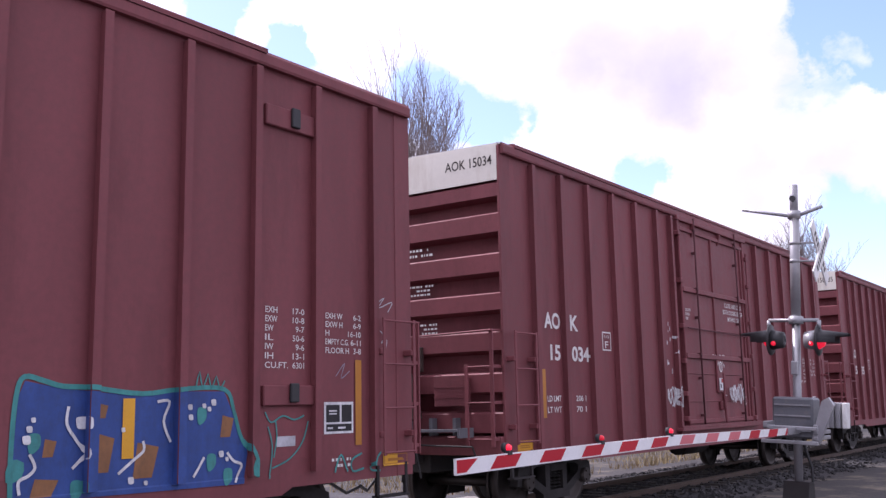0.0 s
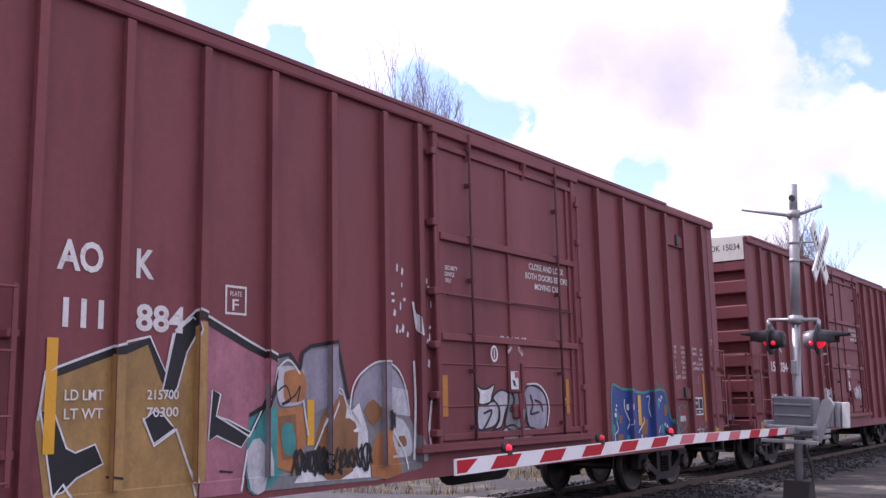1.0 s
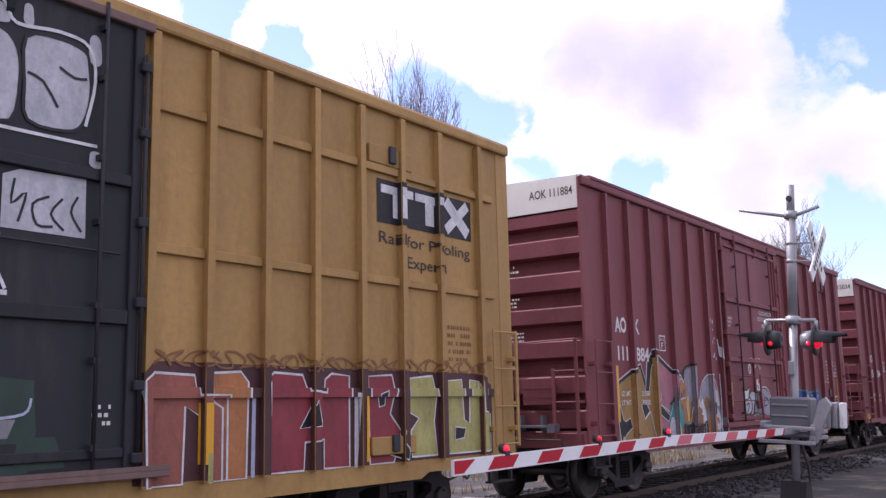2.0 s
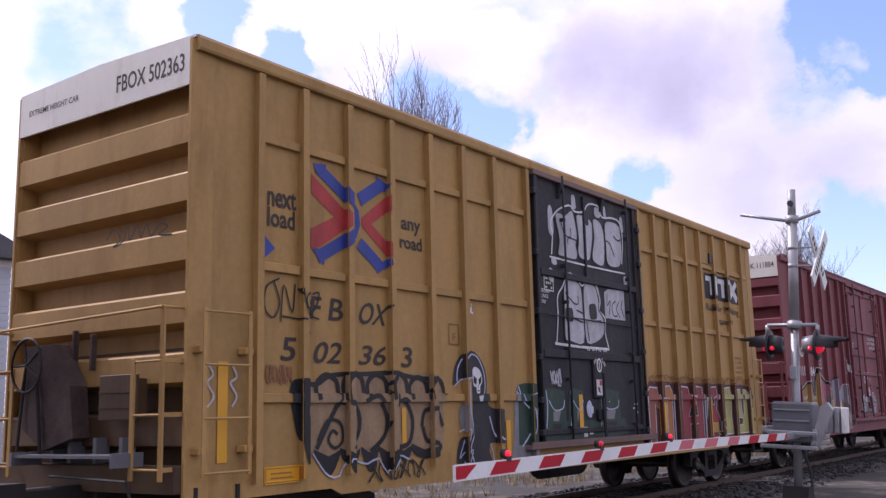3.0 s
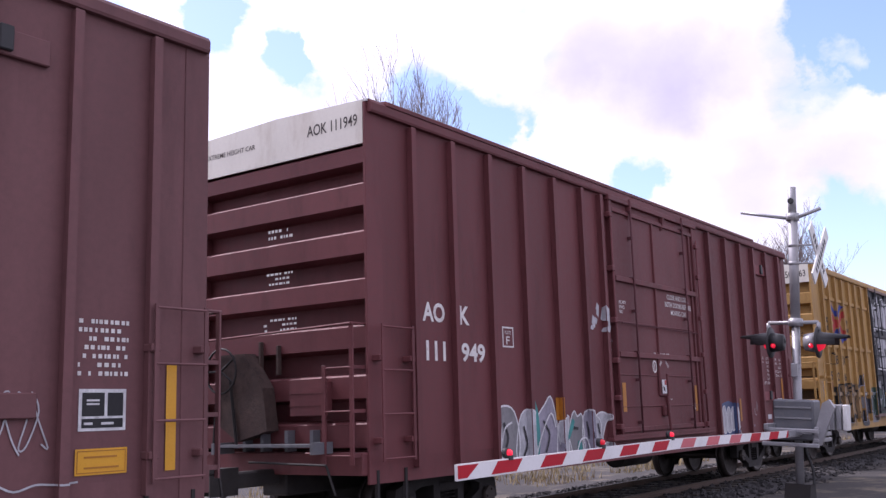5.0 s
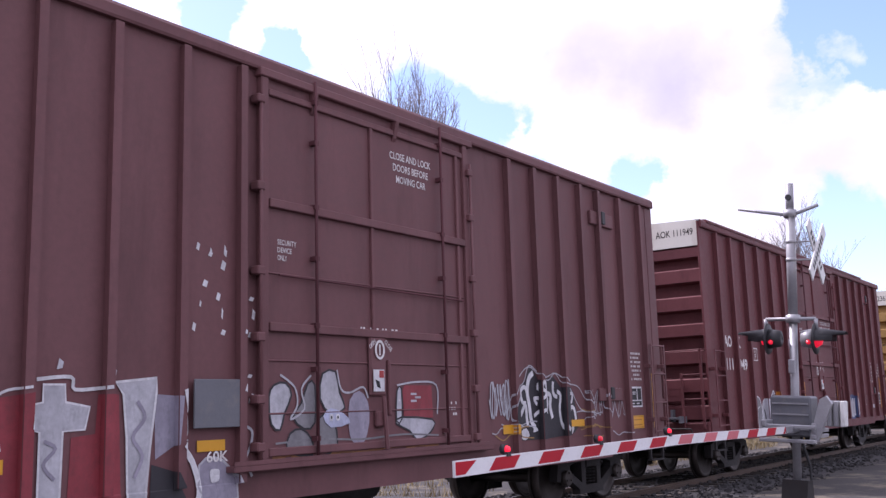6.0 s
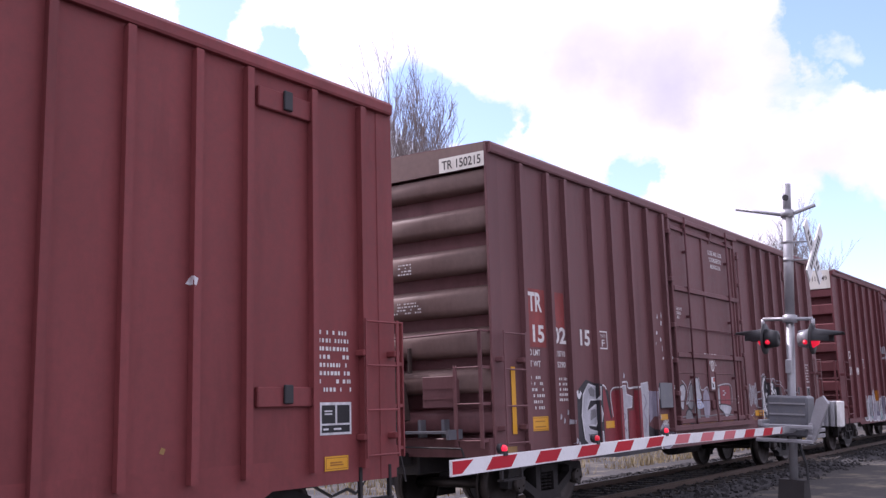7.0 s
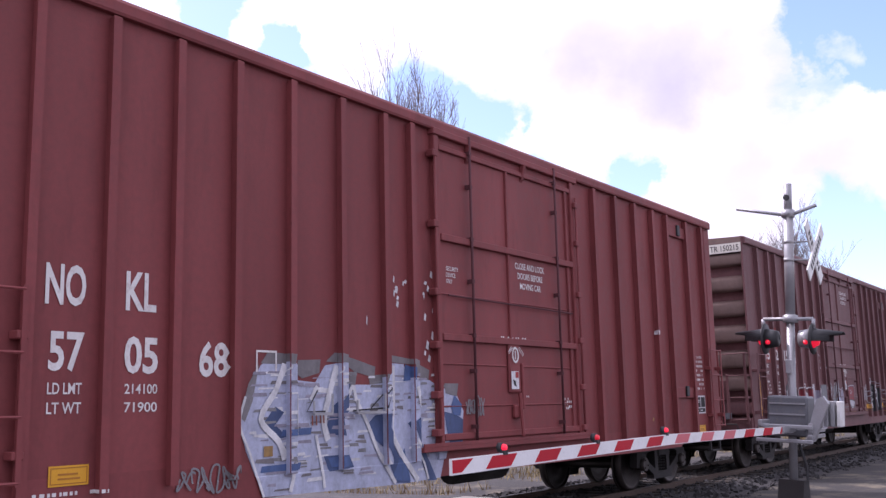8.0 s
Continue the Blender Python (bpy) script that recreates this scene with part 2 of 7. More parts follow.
# ---- mesh helpers ----
def box(bm, x0, x1, y0, y1, z0, z1, bevel=0.0):
    vs = [bm.verts.new((x, y, z)) for x in (x0, x1) for y in (y0, y1) for z in (z0, z1)]
    fs = [bm.faces.new([vs[i] for i in f]) for f in ((0, 1, 3, 2), (4, 6, 7, 5), (0, 4, 5, 1), (2, 3, 7, 6), (0, 2, 6, 4), (1, 5, 7, 3))]
    if bevel:
        edges = list({e for f in fs for e in f.edges})
        bmesh.ops.bevel(bm, geom=edges, offset=bevel, segments=1, affect="EDGES")
    return bm


def rod(bm, a, b, r, r2=None, seg=8):
    a, b = Vector(a), Vector(b)
    q = (b - a).to_track_quat("Z", "Y")
    rings = []
    for p, rad in ((a, r), (b, r if r2 is None else r2)):
        rings.append([bm.verts.new(p + q @ Vector((rad * math.cos(i * math.tau / seg), rad * math.sin(i * math.tau / seg), 0))) for i in range(seg)])
    for i in range(seg):
        j = (i + 1) % seg
        f = bm.faces.new((rings[0][i], rings[0][j], rings[1][j], rings[1][i]))
        f.smooth = seg >= 8
    bm.faces.new(rings[0][::-1])
    bm.faces.new(rings[1])
    return bm


def prism(bm, outline, axis, lo, hi):
    """An outline of (a, b) pairs drawn out along an axis: x takes (y, z), y takes (x, z), z takes (x, y)."""
    def at(p, v):
        return {"x": (v, p[0], p[1]), "y": (p[0], v, p[1]), "z": (p[0], p[1], v)}[axis]
    r0, r1 = [bm.verts.new(at(p, lo)) for p in outline], [bm.verts.new(at(p, hi)) for p in outline]
    n = len(outline)
    for i in range(n):
        j = (i + 1) % n
        bm.faces.new((r0[i], r0[j], r1[j], r1[i]))
    bm.faces.new(r0[::-1])
    bm.faces.new(r1)
    return bm


def lathe(bm, profile, axis="y", seg=24, centre=(0, 0, 0)):
    """A closed profile of (radius, along) pairs turned about an axis."""
    rings = []
    for k in range(seg):
        a = k * math.tau / seg
        c, s = math.cos(a), math.sin(a)
        ring = []
        for r, h in profile:
            p = (r * c, h, r * s) if axis == "y" else (r * c, r * s, h) if axis == "z" else (h, r * c, r * s)
            ring.append(bm.verts.new(Vector(p) + Vector(centre)))
        rings.append(ring)
    n = len(profile)
    for k in range(seg):
        a, b = rings[k], rings[(k + 1) % seg]
        for i in range(n):
            j = (i + 1) % n
            f = bm.faces.new((a[i], a[j], b[j], b[i]))
            f.smooth = True
    return bm


def mesh_of(name, bm, material):
    bmesh.ops.recalc_face_normals(bm, faces=bm.faces)
    me = bpy.data.meshes.new(name)
    bm.to_mesh(me)
    bm.free()
    me.materials.append(material)
    return me


def part(name, bm, material, parent=None, label="", at=None):
    """Links a bmesh, or a mesh made before, as one object under a thing or part."""
    me = bm if isinstance(bm, bpy.types.Mesh) else mesh_of(name, bm, material)
    ob = new(name, me)
    ob.parent = parent
    if at is not None:
        ob.location = at
    if label:
        tagged(ob, label)
    return ob


def thing(name, label, category, at=(0, 0, 0), group="", kind="", turn=0):
    ob = new(name)
    ob.matrix_basis = pose(*at, 0, 0, turn)
    return tagged(ob, label, category, group, kind)


def B():
    return bmesh.new()


# ---- the place ----
TRACK_Y, RAIL_TOP, GAUGE, LENGTH = 8.50, -0.10, 1.435, 15.75


def make_ground():
    bm = B()
    box(bm, -1500, 1500, -600, 2500, -0.9, -0.30)
    tagged(part("ground", bm, GROUND), "grey-brown gravelly dirt ground beside the railway", "ground", kind="structure")
    # road sheet over the dirt, ramped up to the rails
    bm = B()
    prism(bm, [(-40, -0.296), (0.5, -0.22), (6.6, RAIL_TOP - 0.012), (6.95, RAIL_TOP - 0.012), (6.95, -0.6), (-40, -0.6)], "x", -3.0, 14.6)
    tagged(part("road", bm, ASPHALT), "worn dark asphalt road leading to the crossing", "road", kind="structure")
    bm = B()
    prism(bm, [(10.05, RAIL_TOP - 0.012), (10.4, RAIL_TOP - 0.012), (17.0, -0.24), (60, -0.296), (60, -0.6), (10.05, -0.6)], "x", -3.0, 14.6)
    tagged(part("road", bm, ASPHALT), "worn asphalt road beyond the crossing, in sun", "road", kind="structure")


def make_track():
    for x0, x1 in ((-60.0, -3.02), (14.62, 140.0)):
        bm = B()
        prism(bm, [(5.6, -0.42), (6.9, -0.235), (10.1, -0.235), (11.4, -0.42)], "x", x0, x1)
        tagged(part("ballast_bed", bm, BALLAST), "bed of grey crushed stone ballast under the track", "ballast", kind="structure")
    # loose stones on the bed
    bm = B()
    rnd = random.Random(5)
    for i in range(5200):
        x = 14.7 + 32 * rnd.random() ** 1.4
        y = rnd.uniform(5.4, 11.6)
        z = -0.235 if 6.9 < y < 10.1 else -0.235 - 0.14 * (min(abs(y - 6.9), abs(y - 10.1)))
        r = rnd.uniform(0.022, 0.055)
        pts = [Vector((rnd.uniform(0.6, 1.0) * sx * r, rnd.uniform(0.6, 1.0) * sy * r, rnd.uniform(0.5, 0.9) * sz * r)) for sx in (-1, 1) for sy in (-1, 1) for sz in (-1, 1)]
        q = Euler((rnd.random() * 6, rnd.random() * 6, rnd.random() * 6)).to_matrix()
        vs = [bm.verts.new(q @ p + Vector((x, y, z + r * 0.3))) for p in pts]
        for f in ((0, 1, 3, 2), (4, 6, 7, 5), (0, 4, 5, 1), (2, 3, 7, 6), (0, 2, 6, 4), (1, 5, 7, 3)):
            bm.faces.new([vs[k] for k in f])
    tagged(part("ballast_stones", bm, BALLAST), "loose grey crushed stones lying along the track", "stones", kind="stuff")
    track = thing("railway_track", "steel rails on weathered timber ties across the road", "railway track", (0, TRACK_Y, 0), kind="structure")
    prof = [(-0.07, -0.17), (0.07, -0.17), (0.07, -0.158), (0.012, -0.14), (0.012, -0.045), (0.036, -0.035), (0.036, -0.004), (0.028, 0), (-0.028, 0), (-0.036, -0.004), (-0.036, -0.035), (-0.012, -0.045), (-0.012, -0.14), (-0.07, -0.158)]
    for s in (-1, 1):
        bm = B()
        prism(bm, [(s * 0.753 + a, RAIL_TOP + b) for a, b in prof], "x", -60, 140)
        part("rail", bm, RAIL, track, "rusty-sided steel rail with a worn bright head")
    bm = B()
    box(bm, -0.115, 0.115, -1.3, 1.3, -0.11, 0.07, 0.012)
    me = mesh_of("tie", bm, TIE)
    rnd = random.Random(9)
    x = 14.9
    while x < 60:
        part("tie", me, None, track, at=(x + rnd.uniform(-0.03, 0.03), rnd.uniform(-0.05, 0.05), -0.345 + 0.075))
        x += 0.53
    # crossing panels between and beside the rails
    for y0, y1 in ((-1.54, -0.83), (-0.66, 0.66), (0.83, 1.54)):
        bm = B()
        box(bm, 0, 2.40, y0, y1, -0.30, RAIL_TOP - 0.012, 0.015)
        me = mesh_of("crossing_panel", bm, PANEL)
        for i in range(7):
            part("crossing_panel", me, None, track, at=(-2.5 + i * 2.44, 0, 0))


def make_grass():
    bm = B()
    rnd = random.Random(21)
    for i in range(9000):
        x = rnd.uniform(14.9, 48)
        y = 11.6 + 9.0 * rnd.random() ** 1.5
        if noise.noise(Vector((x * 0.4, y * 0.6, 0))) < -0.15:
            continue
        h = rnd.uniform(0.08, 0.32)
        a = rnd.random() * 6.3
        w = 0.012
        dx, dy = math.cos(a) * w, math.sin(a) * w
        lean = Vector((rnd.uniform(-0.5, 0.5) * h, rnd.uniform(-0.5, 0.5) * h, h))
        p = Vector((x, y, -0.30))
        v = [bm.verts.new(p + Vector((dx, dy, 0))), bm.verts.new(p - Vector((dx, dy, 0))), bm.verts.new(p + lean)]
        bm.faces.new(v)
    tagged(part("dry_grass", bm, GRASS), "straw-coloured dry winter grass beyond the track", "grass", kind="stuff")


# ---- boxcars ----
HALF = 1.46           # side sheet from the middle of the car
RIB_BASE, RIB_FACE, RIB_OUT = 0.052, 0.043, 0.092
DOOR_OUT = 0.035
RIB_FOOT = 0.84


class Skin:
    """How far the side stands out along the car: ribs and door, for whatever is painted over them. Positions run from the rear end."""

    def __init__(self, ribs, door, belts=()):
        self.ribs, self.door, self.belts = ribs, door, belts
        self.breaks = sorted({round(r + k, 4) for r in ribs for k in (-RIB_BASE, -RIB_FACE, RIB_FACE, RIB_BASE)} | {door[0] - 0.001, door[0] + 0.001, door[1] - 0.001, door[1] + 0.001})

    def out(self, u):
        if self.door[0] <= u <= self.door[1]:
            return DOOR_OUT
        best = 0.0
        for r in self.ribs:
            d = abs(u - r)
            if d < RIB_BASE:
                best = max(best, RIB_OUT * min(1.0, (RIB_BASE - d) / (RIB_BASE - RIB_FACE)))
        return best


SPLIT = {"graffiti", "graffiti_outline", "graffiti_keyline", "graffiti_tag", "paint_patch", "emblem", "emblem_panel", "data_stencil", "dial_mark"}


def joined_sets(shapes):
    """Sorts shapes into sets that touch corner to corner."""
    sets = []
    for s in shapes:
        keys = {(round(a, 4), round(b, 4)) for a, b in s}
        hit = [k for k in sets if k[0] & keys]
        merged = (keys.union(*[k[0] for k in hit]), [x for k in hit for x in k[1]] + [s])
        sets = [k for k in sets if k not in hit] + [merged]
    return [k[1] for k in sets]


def painted(car, name, shapes, material, layer=1, label="", split=False):
    """Flat shapes of (u, z) corners laid over the car's side, following its ribs."""
    if (split or name in SPLIT) and len(shapes) > 1:
        sets = joined_sets(shapes)
        if len(sets) > 1:
            return [painted(car, name, s, material, layer, label) for s in sets]
    skin = car["skin"]
    bm = B()
    corner = {}
    for shape in shapes:
        pts = [Vector((u, 0, z)) for u, z in shape]
        vs = []
        for p in pts:
            key = (round(p.x, 5), round(p.z, 5))
            if key not in corner:
                corner[key] = bm.verts.new((p.x, 0.00006 * (len(corner) % 60), p.z))
            vs.append(corner[key])
        flatpts = [Vector((p.x, p.z, 0)) for p in pts]
        for tri in geometry.tessellate_polygon([flatpts]):
            if len(set(tri)) == 3:
                try:
                    bm.faces.new([vs[i] for i in tri])
                except ValueError:
                    pass
    lo = min((v.co.x for v in bm.verts), default=0)
    hi = max((v.co.x for v in bm.verts), default=0)
    for u in skin.breaks:
        if lo < u < hi:
            bmesh.ops.bisect_plane(bm, geom=bm.verts[:] + bm.edges[:] + bm.faces[:], plane_co=(u, 0, 0), plane_no=(1, 0, 0), dist=1e-5)
    if any(v.co.z < RIB_FOOT for v in bm.verts):
        for z in (RIB_FOOT - 0.012, RIB_FOOT):
            bmesh.ops.bisect_plane(bm, geom=bm.verts[:] + bm.edges[:] + bm.faces[:], plane_co=(0, 0, z), plane_no=(0, 0, 1), dist=1e-5)
    top, low = max((v.co.z for v in bm.verts), default=0), min((v.co.z for v in bm.verts), default=0)
    edges = sorted({round(z + k * (hh / 2 + e), 4) for z, hh, ua, ub in skin.belts for k in (-1, 1) for e in (0.002, 0.006) if low < z < top})
    for z in edges:
        bmesh.ops.bisect_plane(bm, geom=bm.verts[:] + bm.edges[:] + bm.faces[:], plane_co=(0, 0, z), plane_no=(0, 0, 1), dist=1e-5)
    on_belt = {v: any(abs(v.co.z - z) < hh / 2 + 0.004 and ua < v.co.x < ub for z, hh, ua, ub in skin.belts) for v in bm.verts} if edges else {}
    for v in bm.verts:
        out = max(skin.out(v.co.x), 0.048 if on_belt.get(v) else 0.0) if v.co.z > RIB_FOOT - 0.006 else 0.006
        u = v.co.x
        if v.co.z > RIB_FOOT - 0.006:
            # paint tucks in under the overhanging plate of a rib
            near = min(skin.ribs, key=lambda r: abs(u - r))
            if abs(abs(u - near) - RIB_BASE) < 0.002 and not skin.door[0] <= u <= skin.door[1]:
                u = near + math.copysign(0.030, u - near)
        v.co = Vector((u - LENGTH / 2, -(HALF + out + 0.003 * layer + v.co.y), v.co.z))
    for f in bm.faces:
        f.normal_update()
        if f.normal.y > 0:
            f.normal_flip()
    me = bpy.data.meshes.new(name)
    bm.to_mesh(me)
    bm.free()
    me.materials.append(material)
    return part(name, me, None, car["root"], label)


def curve_through(points, steps=5, closed=False):
    """Points smoothed by a Catmull-Rom curve."""
    p = [Vector((a, b)) for a, b in points]
    n = len(p)
    out = []
    for i in range(n if closed else n - 1):
        g = (lambda k: p[k % n]) if closed else (lambda k: p[min(max(k, 0), n - 1)])
        a, b, c, d = g(i - 1), g(i), g(i + 1), g(i + 2)
        for k in range(steps):
            t = k / steps
            out.append(0.5 * ((2 * b) + (c - a) * t + (2 * a - 5 * b + 4 * c - d) * t * t + (3 * b - a - 3 * c + d) * t ** 3))
    if not closed:
        out.append(p[-1])
    return [(v.x, v.y) for v in out]


def ribbon(points, width, closed=False):
    """A stroke of even width as quads side by side, mitred at its bends."""
    p = [Vector((a, b)) for a, b in points]
    n = len(p)
    left, right = [], []
    for i in range(n):
        a = p[(i - 1) % n] if closed or i else p[i]
        b = p[(i + 1) % n] if closed or i < n - 1 else p[i]
        d = (b - a)
        d = d.normalized() if d.length > 1e-6 else Vector((1, 0))
        w = Vector((-d.y, d.x)) * width / 2
        left.append(p[i] + w)
        right.append(p[i] - w)
    quads = []
    for i in range(n if closed else n - 1):
        j = (i + 1) % n
        quads.append([tuple(left[i]), tuple(left[j]), tuple(right[j]), tuple(right[i])])
    return quads


GLYPHS = {}


def glyph(text, bold):
    """Triangles of a word in the built-in font, scaled to a unit box."""
    key = (text, bold)
    if key not in GLYPHS:
        cu = bpy.data.curves.new("word", "FONT")
        cu.body, cu.offset, cu.resolution_u, cu.align_x = text, bold, 3, "CENTER"
        ob = bpy.data.objects.new("word", cu)
        me = bpy.data.meshes.new_from_object(ob)
        co = [(v.co.x, v.co.y) for v in me.vertices]
        x0, x1 = min(c[0] for c in co), max(c[0] for c in co)
        y0, y1 = min(c[1] for c in co), max(c[1] for c in co)
        GLYPHS[key] = [[((co[i][0] - x0) / (x1 - x0), (co[i][1] - y0) / (y1 - y0)) for i in f.vertices] for f in me.polygons]
        bpy.data.objects.remove(ob)
        bpy.data.meshes.remove(me)
        bpy.data.curves.remove(cu)
    return GLYPHS[key]


def lettering(car, text, u0, u1, z0, z1, material=None, bold=0.012, slant=0.0, label="", layer=2):
    """A word laid over the car's side between u0 and u1, z0 and z1."""
    shapes = [[(u0 + (a + slant * (b - 0.5)) * (u1 - u0), z0 + b * (z1 - z0)) for a, b in tri] for tri in glyph(text, bold)]
    return painted(car, "lettering", shapes, material or STENCIL, layer, label)


def rect(u0, u1, z0, z1):
    return [(u0, z0), (u1, z0), (u1, z1), (u0, z1)]


def rows_of_bars(car, u0, u1, z0, z1, rows, seed, material=None, fill=0.62, name="stencil_block"):
    """Small print that cannot be read: short bars in rows."""
    rnd = random.Random(seed)
    for i in range(rows):
        shapes = []
        z = z1 - (z1 - z0) * (i + 0.5) / rows
        h = (z1 - z0) / rows * 0.5 * fill * 0.8
        u = u0
        while u < u1 - 0.02:
            w = rnd.uniform(0.018, 0.045)
            if rnd.random() < 0.75:
                shapes.append(rect(u, min(u + w, u1), z - h, z + h))
            u += w + rnd.uniform(0.010, 0.03)
        if shapes:
            painted(car, name, shapes, material or STENCIL, 2, "row of small white stencilled print")



def on_end(parent, name, x, y0, y1, z0, z1, material, out=0.004, text=None, bars=None, seed=0, bold=0.01, label="", drawn=None):
    """A painted patch, word or block of bars on an end of the car. y runs from the near side inward; the rear end faces -x."""
    bm = B()
    shapes = []
    if drawn:
        shapes = drawn
    elif text:
        # seen from behind, the far side is on the left hand
        shapes = [[(y1 - a * (y1 - y0), z0 + b * (z1 - z0)) for a, b in tri] for tri in glyph(text, bold)]
    elif bars:
        rnd = random.Random(seed)
        for i in range(bars):
            z = z1 - (z1 - z0) * (i + 0.5) / bars
            h = (z1 - z0) / bars * 0.22
            y = y0
            while y < y1 - 0.02:
                w = rnd.uniform(0.015, 0.06)
                if rnd.random() < 0.7:
                    shapes.append([(y, z - h), (min(y + w, y1), z - h), (min(y + w, y1), z + h), (y, z + h)])
                y += w + 0.02
    else:
        shapes = [[(y0, z0), (y1, z0), (y1, z1), (y0, z1)]]
    for s in shapes:
        bm.faces.new([bm.verts.new((x - out, -HALF + y, z)) for y, z in s])
    for f in bm.faces:
        f.normal_update()
        if f.normal.x > 0:
            f.normal_flip()
    me = bpy.data.meshes.new(name)
    bm.to_mesh(me)
    bm.free()
    me.materials.append(material)
    return part(name, me, None, parent, label)


WHEELSETS = []     # (object, x within its truck)
WHEEL_R = 0.457
SHARED = {}


def shared(name, build, material):
    if (name, material.name) not in SHARED:
        bm = B()
        build(bm)
        SHARED[(name, material.name)] = mesh_of(name, bm, material)
    return SHARED[(name, material.name)]


def build_wheelset(bm):
    for s in (-1, 1):
        y = s * 0.753
        prof = [(0.09, y - 0.08), (0.15, y - 0.06), (0.36, y - 0.02), (0.385, y - 0.065), (WHEEL_R, y - 0.065), (WHEEL_R, y + 0.065), (0.385, y + 0.065), (0.36, y + 0.02), (0.15, y + 0.07), (0.09, y + 0.09)]
        lathe(bm, prof, "y", 28)
        lathe(bm, [(WHEEL_R - 0.01, y - s * 0.060), (WHEEL_R + 0.028, y - s * 0.066), (WHEEL_R + 0.026, y - s * 0.09), (WHEEL_R - 0.01, y - s * 0.095)], "y", 28)
        # cap bolts
        for k in range(3):
            a = k * math.tau / 3
            rod(bm, (0.075 * math.cos(a), s * 1.115, 0.075 * math.sin(a)), (0.075 * math.cos(a), s * 1.135, 0.075 * math.sin(a)), 0.016, seg=6)
    rod(bm, (0, -1.115, 0), (0, 1.115, 0), 0.075, seg=12)
    for s in (-1, 1):
        rod(bm, (0, s * 1.0, 0), (0, s * 1.118, 0), 0.115, seg=14)


def build_side_frame(bm):
    # cast side frame: top chord, sloped ends and a hanging middle, with two openings
    def bar(p0, p1, w):
        d = Vector((p1[0] - p0[0], 0, p1[1] - p0[1])).normalized()
        nrm = Vector((-d.z, 0, d.x)) * w / 2
        a, b = Vector((p0[0], 0, p0[1])), Vector((p1[0], 0, p1[1]))
        prism(bm, [((a + nrm).x, (a + nrm).z), ((b + nrm).x, (b + nrm).z), ((b - nrm).x, (b - nrm).z), ((a - nrm).x, (a - nrm).z)], "y", -0.07, 0.07)
    for s in (-1, 1):
        bar((0, 0.30), (s * 0.62, 0.27), 0.14)
        bar((s * 0.58, 0.28), (s * 1.06, 0.13), 0.15)
        bar((s * 0.88, 0.10), (s * 0.28, -0.20), 0.12)
        bar((s * 0.26, -0.24), (s * 0.26, 0.30), 0.13)
        bar((s * 1.02, 0.18), (s * 1.06, -0.05), 0.12)
        bar((s * 0.75, 0.15), (s * 0.73, -0.05), 0.10)
    bar((-0.40, -0.22), (0.40, -0.22), 0.13)


def build_springs(bm):
    for x in (-0.13, 0, 0.13):
        for k in range(5):
            lathe(bm, [(0.045, -0.13 + k * 0.05), (0.062, -0.118 + k * 0.05), (0.045, -0.106 + k * 0.05)], "z", 10, (x, 0, 0))
    box(bm, -0.19, 0.19, -0.09, 0.09, 0.115, 0.24, 0.02)


def build_bolster(bm):
    prism(bm, [(-0.95, 0.05), (-0.5, -0.10), (0.5, -0.10), (0.95, 0.05), (0.95, 0.2), (-0.95, 0.2)], "x", -0.2, 0.2)
    rod(bm, (0, 0, 0.19), (0, 0, 0.33), 0.2, seg=12)


def add_truck(root, x):
    truck = new("truck")
    truck.parent = root
    truck.location = (x, 0, RAIL_TOP + WHEEL_R)
    tagged(truck, "two-axle freight truck of dark cast steel")
    for s in (-1, 1):
        part("side_frame", shared("side_frame", build_side_frame, STEEL), None, truck, at=(0, s * 0.98, 0))
        part("spring_nest", shared("spring_nest", build_springs, STEEL), None, truck, at=(0, s * 0.98, 0))
    part("bolster", shared("bolster", build_bolster, STEEL), None, truck)
    for x2 in (-0.864, 0.864):
        w = part("wheelset", shared("wheelset", build_wheelset, WHEEL), None, truck, "turning wheelset of worn steel", at=(x2, 0, 0))
        WHEELSETS.append((w, x2))


def build_rib(height):
    def go(bm):
        # a web with an overhanging outer plate
        prof = [(-0.024, 0.0), (-0.026, -0.070), (-RIB_FACE, -0.078), (-RIB_FACE, -RIB_OUT), (RIB_FACE, -RIB_OUT), (RIB_FACE, -0.078), (0.026, -0.070), (0.024, 0.0)]
        r0 = [bm.verts.new((a, b, 0)) for a, b in prof]
        r1 = [bm.verts.new((a, b, height)) for a, b in prof]
        for i in range(7):
            bm.faces.new((r0[i], r0[i + 1], r1[i + 1], r1[i]))
        bm.faces.new(r0[::-1])
        bm.faces.new(r1)
    return go


